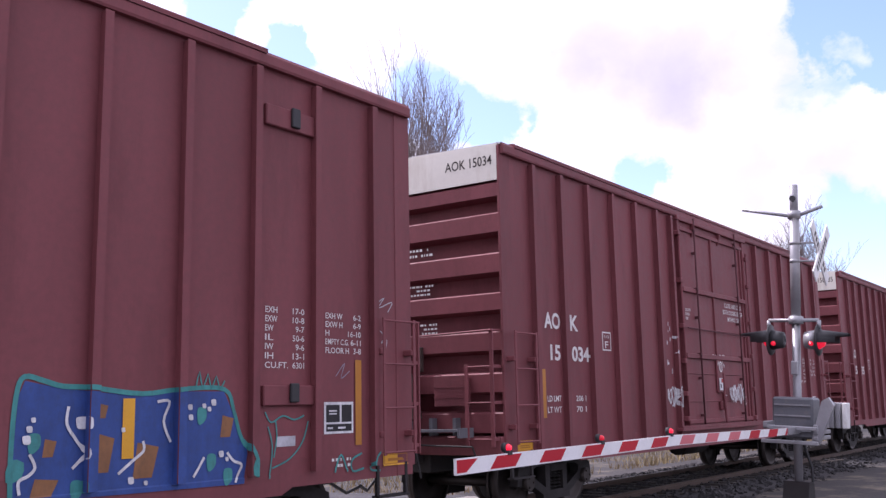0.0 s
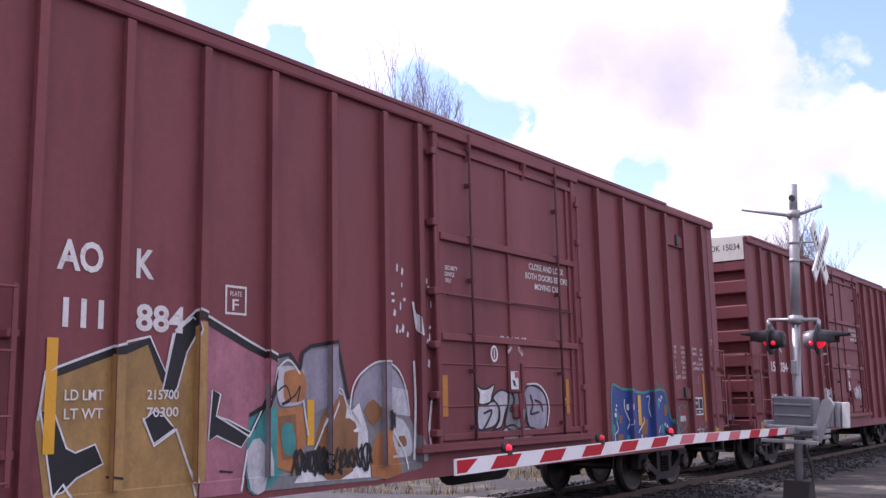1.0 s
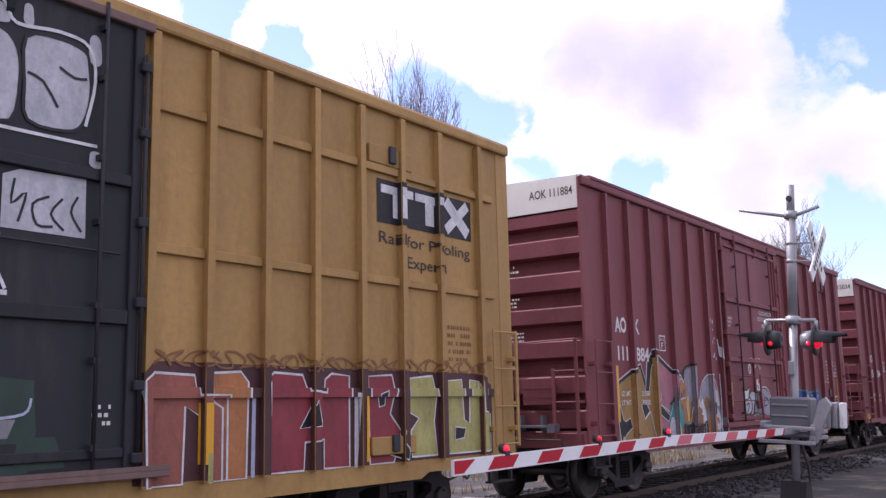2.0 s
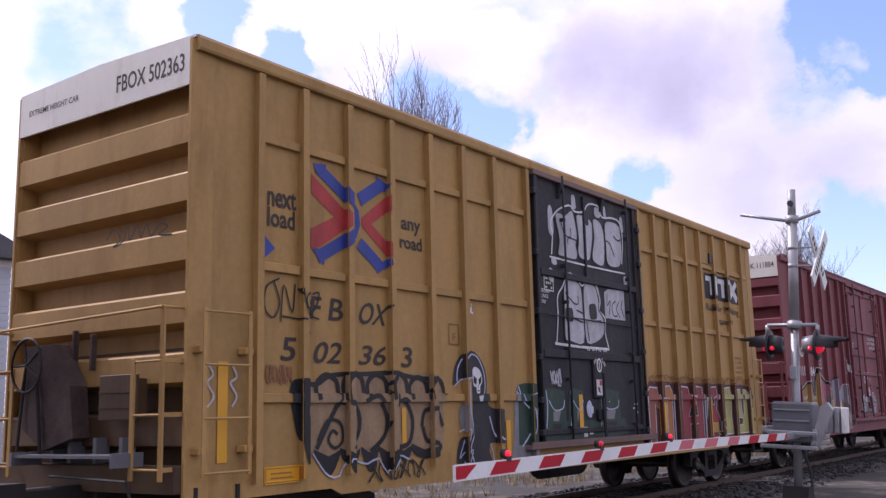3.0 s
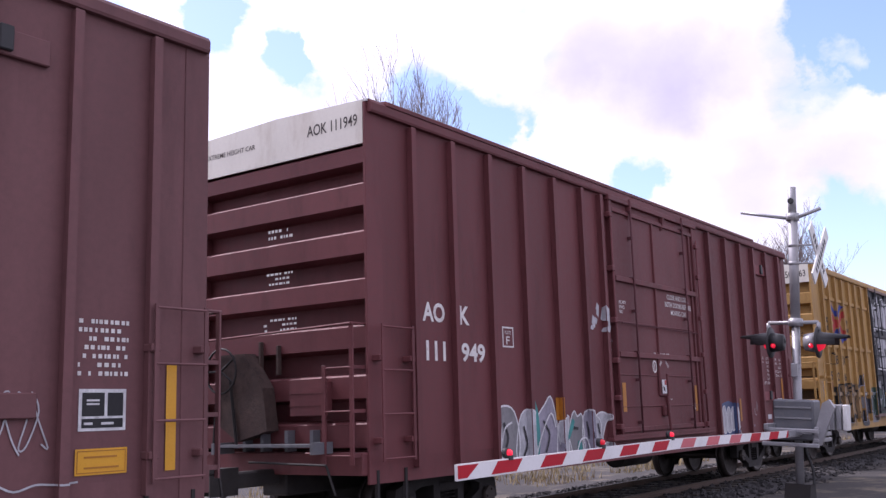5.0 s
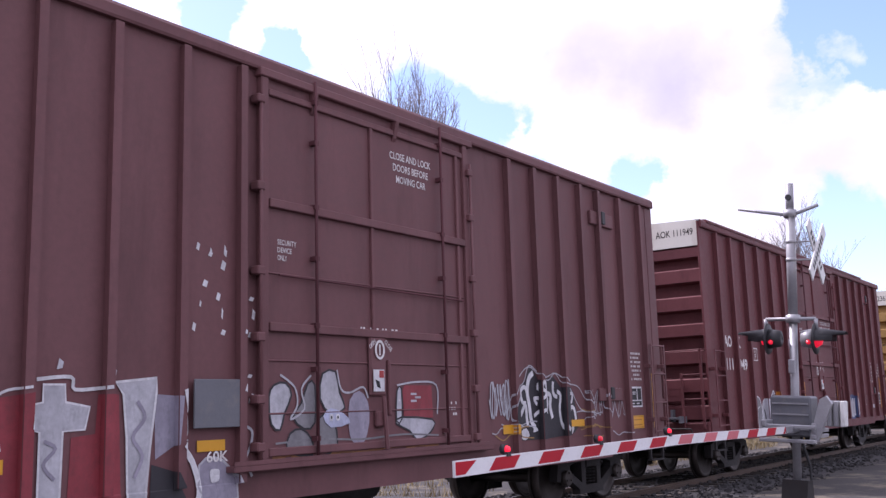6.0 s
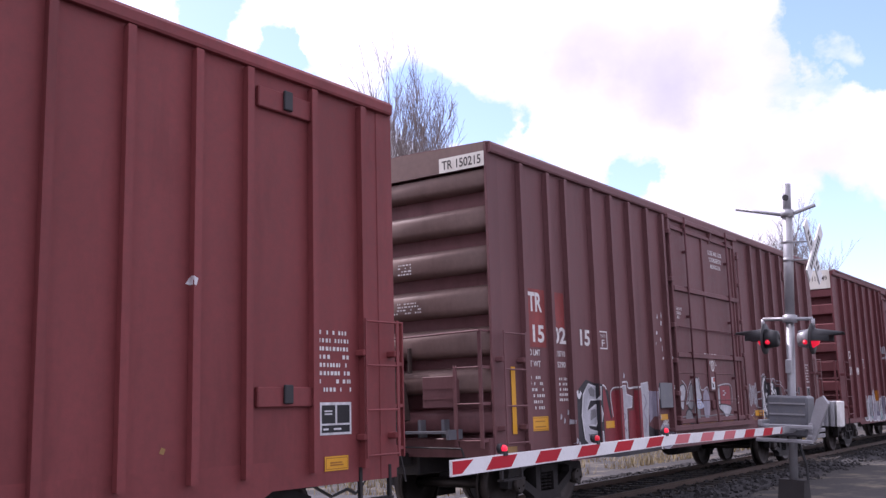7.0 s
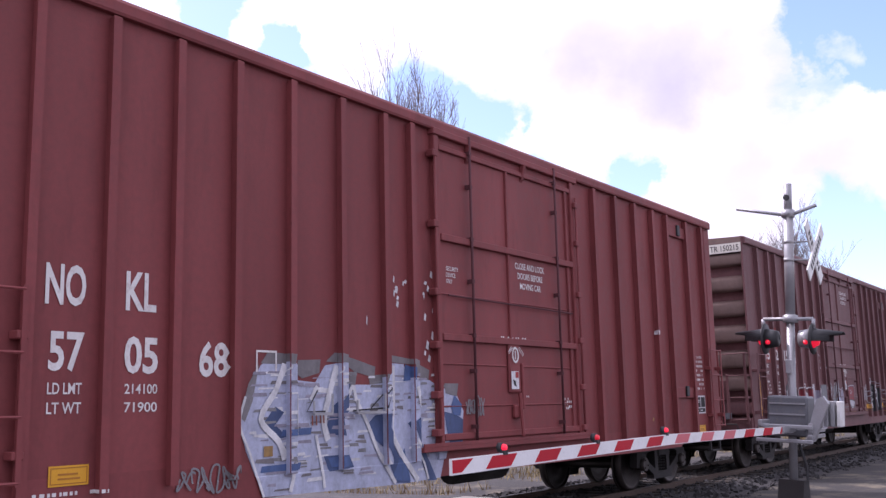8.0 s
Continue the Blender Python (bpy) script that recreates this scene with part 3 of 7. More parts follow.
def add_end(root, s, x, spec, paint):
    """A corrugated end, s = -1 at the rear: a recessed sheet, pressed ribs between the corner posts with a narrow top ledge, a header above, a sill below."""
    end = new("end_wall")
    end.parent = root
    bm = B()
    w = HALF - 0.02
    deep = x - s * (spec["end_depth"] - 0.03)
    box(bm, *sorted((deep, deep - s * 0.03)), -w, w, 0.85, 5.04)
    part("end_sheet", bm, paint, end)
    # added lower sheet; the yellow car's low paint holds both grime and shade
    bm = B()
    box(bm, *sorted((deep, deep + s * 0.012)), -w, w, 0.86, 2.12)
    part("lower_end_sheet", bm, spec.get("low_paint", paint), end)
    for top, foot in spec["end_ribs"]:
        z, h, d = (top + foot) / 2, top - foot, spec["end_depth"]
        bm = B()
        prof = [(deep + s * d * a, z + b * h) for a, b in spec["end_profile"]]
        cols = [[bm.verts.new((px, y, pz)) for px, pz in prof] for y in (-w, w)]
        for j in range(len(prof) - 1):
            f = bm.faces.new((cols[0][j], cols[0][j + 1], cols[1][j + 1], cols[1][j]))
            f.smooth = spec.get("round_ribs", False)
        bm.faces.new(cols[0])
        bm.faces.new(cols[1][::-1])
        part("end_rib", bm, spec.get("low_paint", spec.get("rib_paint", paint)) if z < 1.7 else spec.get("rib_paint", paint), end)
    bm = B()
    prism(bm, [(-w, spec["header"]), (w, spec["header"]), (w, 5.07), (0, 5.115), (-w, 5.07)], "x", *sorted((x + s * 0.045, x + s * 0.02)))
    part("header", bm, spec.get("header_paint", HEADER), end, spec.get("header_label", "white-painted header above the end"))
    for y in (-1, 1):
        bm = B()
        box(bm, *sorted((x + s * 0.045, x - s * 0.24)), *sorted((y * (HALF + 0.010), y * (HALF - 0.03))), 0.70, 5.05, 0.006)
        part("corner_post", bm, paint, end)
    bm = B()
    box(bm, *sorted((x, x + s * 0.13)), -HALF + 0.02, HALF - 0.02, 0.80, 1.05, 0.01)
    part("end_sill", bm, spec.get("low_paint", paint), end)
    # ladders of the end: two narrow ones, one at each corner
    for y in (-1, 1):
        lad = new("end_ladder")
        lad.parent = root
        ya, yb = y * (HALF - 0.06), y * (HALF - 0.47)
        xo = x + s * 0.25
        for yy, zt in ((ya, 2.46), (yb, 2.01)):
            bm = B()
            box(bm, xo - 0.012, xo + 0.012, yy - 0.028, yy + 0.028, 0.92, zt, 0.004)
            part("stile", bm, paint, lad)
        for k, z in enumerate((1.02, 1.50, 1.98)):
            bm = B()
            rod(bm, (xo, ya, z), (xo, yb, z), 0.013, seg=6)
            part("rung", bm, paint, lad)
            bm = B()
            box(bm, *sorted((x, xo)), ya - 0.02, ya + 0.02, z - 0.02, z + 0.02)
            part("bracket", bm, paint, lad)
    bm = B()
    rod(bm, (x + s * 0.27, -HALF + 0.05, 2.46), (x + s * 0.27, HALF - 0.05, 2.40), 0.016, seg=6)
    rod(bm, (x, -HALF + 0.05, 2.46), (x + s * 0.27, -HALF + 0.05, 2.46), 0.016, seg=6)
    rod(bm, (x, HALF - 0.05, 2.40), (x + s * 0.27, HALF - 0.05, 2.40), 0.016, seg=6)
    part("grab_bar", bm, paint, root)
    # step board across the coupler
    bm = B()
    for k in range(5):
        box(bm, *sorted((x + s * (0.14 + 0.06 * k), x + s * (0.185 + 0.06 * k))), -0.98, 0.62, 1.12, 1.15)
    box(bm, *sorted((x + s * 0.12, x + s * 0.45)), -1.00, -0.96, 1.04, 1.17)
    box(bm, *sorted((x + s * 0.12, x + s * 0.45)), 0.60, 0.64, 1.04, 1.17)
    for yy in (-0.7, -0.3, 0.1, 0.4):
        box(bm, *sorted((x, x + s * 0.15)), yy - 0.025, yy + 0.025, 1.06, 1.30)
    part("crossover_step", bm, GREY_PAINT, root, "grey steel crossover step over the coupler")
    # placard board
    bm = B()
    box(bm, *sorted((x + s * 0.17, x + s * 0.19)), -0.98, -0.40, 1.46, 1.88, 0.006)
    for zz in (1.58, 1.72):
        box(bm, *sorted((x + s * 0.19, x + s * 0.20)), -0.98, -0.40, zz - 0.008, zz + 0.008)
    box(bm, *sorted((x + s * 0.02, x + s * 0.17)), -0.90, -0.84, 1.5, 1.84)
    box(bm, *sorted((x + s * 0.02, x + s * 0.17)), -0.54, -0.48, 1.5, 1.84)
    part("placard_board", bm, spec.get("low_paint", paint), root)
    if s < 0:
        bm = B()
        cy, cz, cx = 0.62, 2.02, x + s * 0.33
        lathe(bm, [(0.26, -0.014), (0.285, 0), (0.26, 0.014)], "x", 20, (cx, cy, cz))
        for k in range(5):
            a = k * math.tau / 5
            rod(bm, (cx, cy, cz), (cx - s * 0.02, cy + 0.265 * math.cos(a), cz + 0.265 * math.sin(a)), 0.014, seg=6)
        part("brake_wheel", bm, STEEL, root, "dark spoked hand brake wheel")
        bm = B()
        prism(bm, [(cy + 0.18, 2.22), (cy - 0.30, 2.22), (cy - 0.62, 1.80), (cy - 0.70, 1.30), (cy - 0.2, 1.18), (cy + 0.18, 1.4)], "x", *sorted((x + s * 0.05, x + s * 0.24)))
        part("brake_gear", bm, BRAKE_RUST, root, "grimy brown hand brake housing")
        bm = B()
        rod(bm, (x + s * 0.27, cy - 0.1, 1.9), (x + s * 0.27, cy - 0.22, 1.1), 0.02, seg=6)
        rod(bm, (x + s * 0.27, cy + 0.12, 1.9), (x + s * 0.3, cy + 0.16, 1.1), 0.016, seg=6)
        part("brake_chain", bm, STEEL, root)
        bm = B()
        for yy, zt in ((0.22, 2.36), (-0.08, 2.30)):
            box(bm, *sorted((x + s * 0.02, x + s * 0.08)), yy - 0.02, yy + 0.02, 1.95, zt, 0.006)
        part("brake_step_bracket", bm, BRAKE_RUST, root)
    # coupler
    coup = new("coupler")
    coup.parent = root
    bm = B()
    box(bm, *sorted((x - s * 0.1, x + s * 0.78)), -0.09, 0.09, 0.68, 0.86, 0.02)
    part("shank", bm, STEEL, coup)
    bm = B()
    prism(bm, [(x + s * 0.74, -0.15), (x + s * 1.0, -0.17), (x + s * 1.13, -0.13), (x + s * 1.06, -0.03), (x + s * 0.96, 0.0), (x + s * 1.10, 0.15), (x + s * 0.86, 0.16)], "z", 0.62, 0.92)
    part("knuckle", bm, STEEL, coup)
    bm = B()
    pts = [(x + s * 0.35, 0.3, 0.75), (x + s * 0.6, 0.32, 0.50), (x + s * 0.85, 0.27, 0.36), (x + s * 1.08, 0.2, 0.44)]
    for a, b in zip(pts, pts[1:]):
        rod(bm, a, b, 0.022, seg=6)
    part("air_hose", bm, SIGNAL_BLACK, coup)
    bm = B()
    rod(bm, (x + s * 0.35, 0.1, 0.95), (x + s * 0.45, -1.2, 0.93), 0.014, seg=6)
    rod(bm, (x + s * 0.45, -1.2, 0.93), (x + s * 0.42, -1.3, 0.62), 0.014, seg=6)
    part("uncoupling_lever", bm, STEEL, coup)


def add_side_ladder(root, u0, u1, z0, z1, rungs, paint):
    lad = new("side_ladder")
    lad.parent = root
    y = -(HALF + 0.13)
    xs = [u - LENGTH / 2 for u in (u0, u1)]
    for x in xs:
        bm = B()
        box(bm, x - 0.022, x + 0.022, y - 0.008, y + 0.008, z0 - 0.03, z1 + 0.03)
        part("stile", bm, paint, lad)
        for z in (z0 + 0.2, z1 - 0.35):
            bm = B()
            box(bm, x - 0.05, x + 0.05, y, -HALF, z - 0.035, z + 0.035, 0.01)
            part("bracket", bm, paint, lad)
    for k in range(rungs):
        z = z0 + (z1 - z0) * k / (rungs - 1)
        bm = B()
        rod(bm, (xs[0], y, z), (xs[1], y, z), 0.014, seg=6)
        part("rung", bm, paint, lad)


def add_door(root, spec, paint, frame_paint):
    u0, u1 = spec["door"]
    x0, x1 = u0 - LENGTH / 2, u1 - LENGTH / 2
    door = new("door")
    door.parent = root
    tagged(door, spec["door_label"])
    y = -(HALF + DOOR_OUT)
    zb, zt = 1.02, 4.86
    bm = B()
    box(bm, x0 + 0.05, x1 - 0.05, y, y + 0.08, zb, zt)
    part("door_panel", bm, paint, door)
    for x in (x0 + 0.03, x1 - 0.03):
        bm = B()
        box(bm, x - 0.05, x + 0.05, y - 0.045, y + 0.10, zb - 0.02, zt + 0.05, 0.01)
        part("door_edge", bm, paint, door)
    for z, h, d in spec["door_bars"]:
        bm = B()
        box(bm, x0 + 0.09, x1 - 0.09, y - d, y + 0.02, z - h / 2, z + h / 2, 0.008)
        part("door_bar", bm, paint, door)
    for u, w, z0, z1 in spec["door_posts"]:
        bm = B()
        box(bm, u - w / 2 - LENGTH / 2, u + w / 2 - LENGTH / 2, y - 0.035, y + 0.02, z0, z1, 0.008)
        part("door_stiffener", bm, paint, door)
    for u in spec["door_rods"]:
        bm = B()
        x = u - LENGTH / 2
        rod(bm, (x, y - 0.07, zb - 0.05), (x, y - 0.07, zt + 0.12), 0.018, seg=8)
        for z in (1.2, 1.9, 2.35, 3.05, 3.6, 4.3, 4.75):
            box(bm, x - 0.030, x + 0.030, y - 0.082, y, z - 0.025, z + 0.025)
        part("locking_rod", bm, paint if "door_paint" in spec else ROD_BROWN, door)
    # hinge rods with lugs along both edges, and gussets under the top track
    for x, lugs in ((x0 - 0.06, (1.15, 1.6, 2.2, 2.85, 3.7, 4.6)), (x1 + 0.02, (1.1, 1.7, 2.4, 3.1, 3.9, 4.5))):
        bm = B()
        rod(bm, (x, y - 0.075, 1.02), (x, y - 0.075, 4.62), 0.02, seg=8)
        for z in lugs:
            box(bm, x - 0.06, x + 0.045, y - 0.10, y + 0.02, z - 0.045, z + 0.045, 0.012)
        part("hinge_rod", bm, paint, door)
    for x in (x0 + 0.75, x0 + 2.15):
        bm = B()
        prism(bm, [(y - 0.085, 4.86), (y, 4.86), (y, 4.62), (y - 0.03, 4.66)], "x", x - 0.03, x + 0.03)
        part("gusset", bm, paint, door)
    # operating lever and hub
    bm = B()
    hu = spec["door_hub"] - LENGTH / 2
    box(bm, hu - 0.15, hu + 0.14, y - 0.045, y, 1.62, 2.29, 0.02)
    box(bm, hu + 0.16, hu + 0.21, y - 0.06, y, 1.40, 2.02, 0.012)
    box(bm, hu - 0.06, hu + 0.12, y - 0.07, y, 1.28, 1.46, 0.02)
    rod(bm, (hu + 0.02, y - 0.09, 1.62), (hu + 0.06, y - 0.10, 1.04), 0.026, seg=6)
    part("door_lever", bm, paint, door)
    bm = B()
    rod(bm, (x0 + 0.2, y - 0.06, 2.83), (x1 - 0.2, y - 0.06, 2.80), 0.012, seg=6)
    part("door_cable", bm, paint if "door_paint" in spec else ROD_BROWN, door)
    # tracks above and below
    bm = B()
    box(bm, x0 - 0.05, x1 + 0.12, -(HALF + 0.10), -HALF + 0.02, 4.86, 4.95, 0.01)
    part("door_track", bm, frame_paint, root)
    bm = B()
    box(bm, x0 - 0.4, x1 + 0.35, -(HALF + 0.13), -HALF, 0.93, 0.99, 0.008)
    box(bm, x0 - 0.4, x1 + 0.35, -(HALF + 0.13), -(HALF + 0.11), 0.99, 1.03)
    part("door_track", bm, frame_paint, root)


def add_boxcar(spec, u_rear):
    """A closed boxcar whose rear end stands at u_rear when the clip begins."""
    root = thing("boxcar", spec["label"], "boxcar", (u_rear + LENGTH / 2, TRACK_Y, 0), group="boxcars of the train")
    car = {"root": root, "skin": Skin(spec["ribs"], spec["door"], spec.get("belts", ())), "x0": u_rear + LENGTH / 2}
    paint = spec["paint"]
    h = LENGTH / 2
    d0, d1 = spec["door"][0] - h, spec["door"][1] - h
    for s in (-1, 1):
        for xa, xb in ((-h, d0), (d1, h)):
            bm = B()
            box(bm, xa, xb, *sorted((s * HALF, s * (HALF - 0.05))), 0.98, 4.99)
            wall = part("side_wall", bm, paint, root)
            if s < 0:
                rib = shared("rib", build_rib(4.90 - RIB_FOOT), paint)
                for u in spec["ribs"]:
                    if xa < u - h < xb:
                        part("rib", rib, None, wall, at=(u - h, -HALF, RIB_FOOT))
                for z, hh, ua, ub in spec.get("belts", ()):
                    if xa <= ua - h < xb:
                        cuts = [ua] + [r for r in spec["ribs"] if ua < r < ub] + [ub]
                        for a, b in zip(cuts, cuts[1:]):
                            bm = B()
                            box(bm, a - h + RIB_FACE, b - h - RIB_FACE, -(HALF + 0.045), -HALF + 0.01, z - hh / 2, z + hh / 2, 0.006)
                            part("belt_rail", bm, paint, wall)
        if s > 0:
            bm = B()
            box(bm, d0, d1, HALF - 0.04, HALF + DOOR_OUT, 1.0, 4.9, 0.01)
            for u in spec["ribs"]:
                box(bm, -(u - h) - RIB_FACE, -(u - h) + RIB_FACE, HALF, HALF + RIB_OUT, 1.0, 4.9)
            part("far_side_frame", bm, paint, root)
        # eave and sill
        bm = B()
        y = s * HALF
        prism(bm, [(y - s * 0.05, 4.93), (y + s * 0.062, 4.93), (y + s * 0.072, 4.955), (y + s * 0.072, 5.045), (y + s * 0.045, 5.085), (y - s * 0.05, 5.10)], "x", -h, h)
        part("eave_rail", bm, spec.get("eave_paint", paint), root)
        if spec["ribs"] is AOK_RIBS:
            bm = B()
            prism(bm, [(y - s * 0.03, 5.07), (y + s * 0.050, 5.07), (y + s * 0.082, 5.055), (y + s * 0.086, 5.10), (y + s * 0.05, 5.122), (y - s * 0.03, 5.13)], "x", 0.3 - h, 13.38 - h)
            part("eave_cap", bm, paint, root)
        bm = B()
        sill = spec["sill"]
        out = [(-h, 0.98), (-h, sill[0]), (-h + sill[1], sill[0]), (-h + sill[1] + 0.15, sill[2]), (h - sill[1] - 0.15, sill[2]), (h - sill[1], sill[0]), (h, sill[0]), (h, 0.98)]
        prism(bm, out, "y", *sorted((s * HALF, s * (HALF - 0.03))))
        part("side_sill", bm, spec.get("sill_paint", paint), root)
    # roof: low pitch with raised seams
    bm = B()
    prism(bm, [(-HALF - 0.03, 5.06), (0, 5.105), (HALF + 0.03, 5.06), (HALF + 0.03, 5.085), (0, 5.13), (-HALF - 0.03, 5.085)], "x", -h - 0.02, h + 0.02)
    for k in range(15):
        x = -h + 0.5 + k * (LENGTH - 1.0) / 14
        prism(bm, [(-HALF + 0.05, 5.08), (0, 5.12), (HALF - 0.05, 5.08), (HALF - 0.05, 5.105), (0, 5.15), (-HALF + 0.05, 5.105)], "x", x - 0.04, x + 0.04)
    part("roof", bm, spec.get("roof_paint", ROOFING), root, "ribbed galvanised roof")
    # underframe
    bm = B()
    box(bm, -h + 0.1, h - 0.1, -HALF + 0.06, HALF - 0.06, 0.93, 1.0)
    part("floor_frame", bm, STEEL, root)
    bm = B()
    box(bm, -h - 0.05, h + 0.05, -0.2, 0.2, 0.55, 0.93, 0.02)
    part("centre_sill", bm, STEEL, root)
    for k in range(7):
        bm = B()
        x = -h + 3.6 + k * (LENGTH - 7.2) / 6
        box(bm, x - 0.04, x + 0.04, -HALF + 0.08, HALF - 0.08, 0.72, 0.93)
        part("cross_bearer", bm, STEEL, root)
    bm = B()
    rod(bm, (-0.5, -0.75, 0.62), (0.7, -0.75, 0.62), 0.2, seg=14)
    rod(bm, (0.9, -0.7, 0.68), (1.3, -0.7, 0.68), 0.12, seg=10)
    rod(bm, (1.3, -0.7, 0.68), (3.0, -0.4, 0.70), 0.02, seg=6)
    part("air_brake_tank", bm, STEEL, root)
    for x in (-h + 2.0, h - 2.0):
        add_truck(root, x)
    for s in (-1, 1):
        add_end(root, s, s * h, spec, paint)
    lz = spec.get("ladder", (0.97, 2.43, 4))
    add_side_ladder(root, 0.07, 0.62, *lz, paint)
    add_side_ladder(root, LENGTH - 0.60, LENGTH - 0.06, *lz, paint)
    for u in (0.09, LENGTH - 0.59):
        bm = B()
        for k in (0, 0.5):
            box(bm, u + k - h - 0.02, u + k - h + 0.02, -(HALF + 0.02), -(HALF - 0.02), 0.50, 0.85)
        box(bm, u - h - 0.02, u + 0.5 - h + 0.02, -(HALF + 0.05), -(HALF - 0.06), 0.48, 0.505)
        part("stirrup_step", bm, STEEL, root)
    add_door(root, spec, spec.get("door_paint", paint), spec.get("track_paint", paint))
    return car


AOK_RIBS = [0.78, 1.61, 2.48, 3.36, 4.25, 5.14, 5.80, 10.56, 11.51, 12.40, 13.27, 14.13, 15.07]
PLUG_DOOR = dict(door=(6.10, 9.74), door_label="closed plug door with bars and locking rods", door_bars=[(3.56, 0.09, 0.055), (2.31, 0.09, 0.055), (1.09, 0.08, 0.04), (4.72, 0.07, 0.04), (2.85, 0.022, 0.014), (1.98, 0.022, 0.014), (1.46, 0.022, 0.014)],
                 door_posts=[(7.81, 0.05, 2.31, 4.75), (9.52, 0.05, 1.05, 4.75)], door_rods=[6.84, 9.12], door_hub=7.86)
FLAT_END = dict(end_profile=((0.0, 0.66), (0.9, 0.55), (1.0, 0.46), (1.0, -0.5), (0.2, -0.60), (0.0, -0.66)), end_ribs=[(4.52, 4.33), (4.09, 3.83), (3.53, 3.27), (2.98, 2.75), (2.45, 2.20), (1.89, 1.64), (1.36, 1.10)], end_depth=0.22, header=4.555)
BULGE_END = dict(round_ribs=True, end_profile=((0.0, 0.72), (0.5, 0.64), (0.88, 0.50), (1.0, 0.22), (1.0, -0.30), (0.9, -0.48), (0.3, -0.58), (0.0, -0.60)), end_ribs=[(4.70, 4.46), (4.17, 3.89), (3.61, 3.32), (3.05, 2.74), (2.48, 2.17), (1.94, 1.67), (1.38, 1.12)], end_depth=0.22, header=4.74)
COMMON = dict(ribs=AOK_RIBS, sill=(0.70, 1.9, 0.63), **PLUG_DOOR)
TRAIN = {
    "lead": (dict(label="brown steel boxcar with ribbed sides and a white header", paint=BROWN, **COMMON, **FLAT_END), 29.08),
    "15034": (dict(label="oxide brown ribbed steel boxcar with white stencilled lettering", paint=BROWN, **COMMON, **FLAT_END), 11.16),
    "111884": (dict(label="oxide brown ribbed boxcar with large graffiti along its lower side", paint=BROWN, **COMMON, **FLAT_END), -6.71),
    "yellow": (dict(label="faded yellow ribbed boxcar with a black door and graffiti", paint=YELLOW, ribs=[0.79, 1.43, 2.14, 2.88, 3.65, 4.37, 5.11, 5.98, 9.74, 10.41, 11.14, 11.85, 12.60, 13.34, 14.10, 14.99],
                    sill=(0.71, 1.9, 0.64), belts=[(4.25, 0.09, 0.8, 5.98), (2.94, 0.09, 0.8, 5.98), (1.64, 0.09, 0.8, 5.98), (4.23, 0.09, 9.74, 15.4), (2.92, 0.09, 9.74, 15.4), (1.64, 0.09, 9.74, 15.4)],
                    door=(6.20, 9.60), door_label="black plug door covered in silver graffiti", door_paint=BLACK, track_paint=DUSTY, low_paint=SHADED_STAINED_YELLOW, door_bars=[(3.45, 0.10, 0.05), (2.27, 0.12, 0.05), (1.15, 0.08, 0.04)], door_posts=[(7.75, 0.05, 3.45, 4.8)], door_rods=[7.0, 9.2], door_hub=7.95,
                    end_ribs=[(4.31, 4.03), (3.74, 3.47), (3.18, 2.91), (2.61, 2.33), (2.05, 1.79), (1.50, 1.22)], end_depth=0.22, header=4.59, end_profile=FLAT_END["end_profile"]), -24.71),
    "111949": (dict(label="oxide brown ribbed boxcar with paint patches and graffiti low down", paint=DARK_BROWN, **COMMON, **FLAT_END), -42.79),
    "150215": (dict(label="dull maroon ribbed boxcar with white numbers and grey graffiti", paint=MAROON, rib_paint=DUSTY, header_paint=DUSTY, header_label="dusty brown header with a white number plate", roof_paint=MAROON, low_paint=MAROON,
                    **{**COMMON, "ribs": [0.76, 1.53, 2.08, 2.94, 3.66, 4.38, 5.13, 5.84, 10.79, 11.50, 12.20, 12.93, 13.55, 14.33, 15.14]}, **BULGE_END), -60.93),
    "570568": (dict(label="russet red ribbed boxcar with white and blue graffiti", paint=RUSSET, **{**COMMON, "ribs": [0.68, 1.40, 2.11, 2.83, 3.58, 4.36, 5.11, 5.63, 10.48, 11.27, 12.04, 12.81, 13.46, 14.39, 15.19]}, **FLAT_END), -78.86),
}


# ---- lettering and graffiti on the cars ----
def blob(u0, u1, z0, z1, rnd, rough=0.10, n=10):
    """A rounded uneven outline that fills a box."""
    cu, cz, a, b = (u0 + u1) / 2, (z0 + z1) / 2, (u1 - u0) / 2, (z1 - z0) / 2
    pts = []
    for k in range(n):
        t = math.tau * k / n
        c, s = math.cos(t), math.sin(t)
        r = 1.0 + rnd.uniform(-rough, rough)
        pts.append((cu + a * r * math.copysign(abs(c) ** 0.6, c), cz + b * r * math.copysign(abs(s) ** 0.6, s)))
    return curve_through(pts, 4, True)


def wiggle(u0, u1, z0, z1, rnd, n=5):
    return curve_through([(u0 + (u1 - u0) * k / (n - 1), rnd.uniform(z0, z1)) for k in range(n)], 4)


def tag(car, u0, u1, z0, z1, colour, seed, width=0.02, strokes=4, layer=4, name="graffiti_tag"):
    """Loose handwriting that nobody can read."""
    rnd = random.Random(seed)
    out = []
    w = (u1 - u0) / strokes
    for k in range(strokes):
        a, p, q, f = u0 + k * w, rnd.random() * 6.3, rnd.random() * 6.3, rnd.uniform(0.9, 1.7)
        mid, amp = (z0 + z1) / 2, (z1 - z0) / 2 * rnd.uniform(0.55, 1.0)
        pts = [(a + w * (t / 9 + 0.22 * math.sin(f * 1.6 * t + p)), mid + amp * math.sin(f * t + q)) for t in range(10)]
        out += ribbon(curve_through(pts, 4), width)
    return painted(car, name, out, SPRAY[colour], layer)


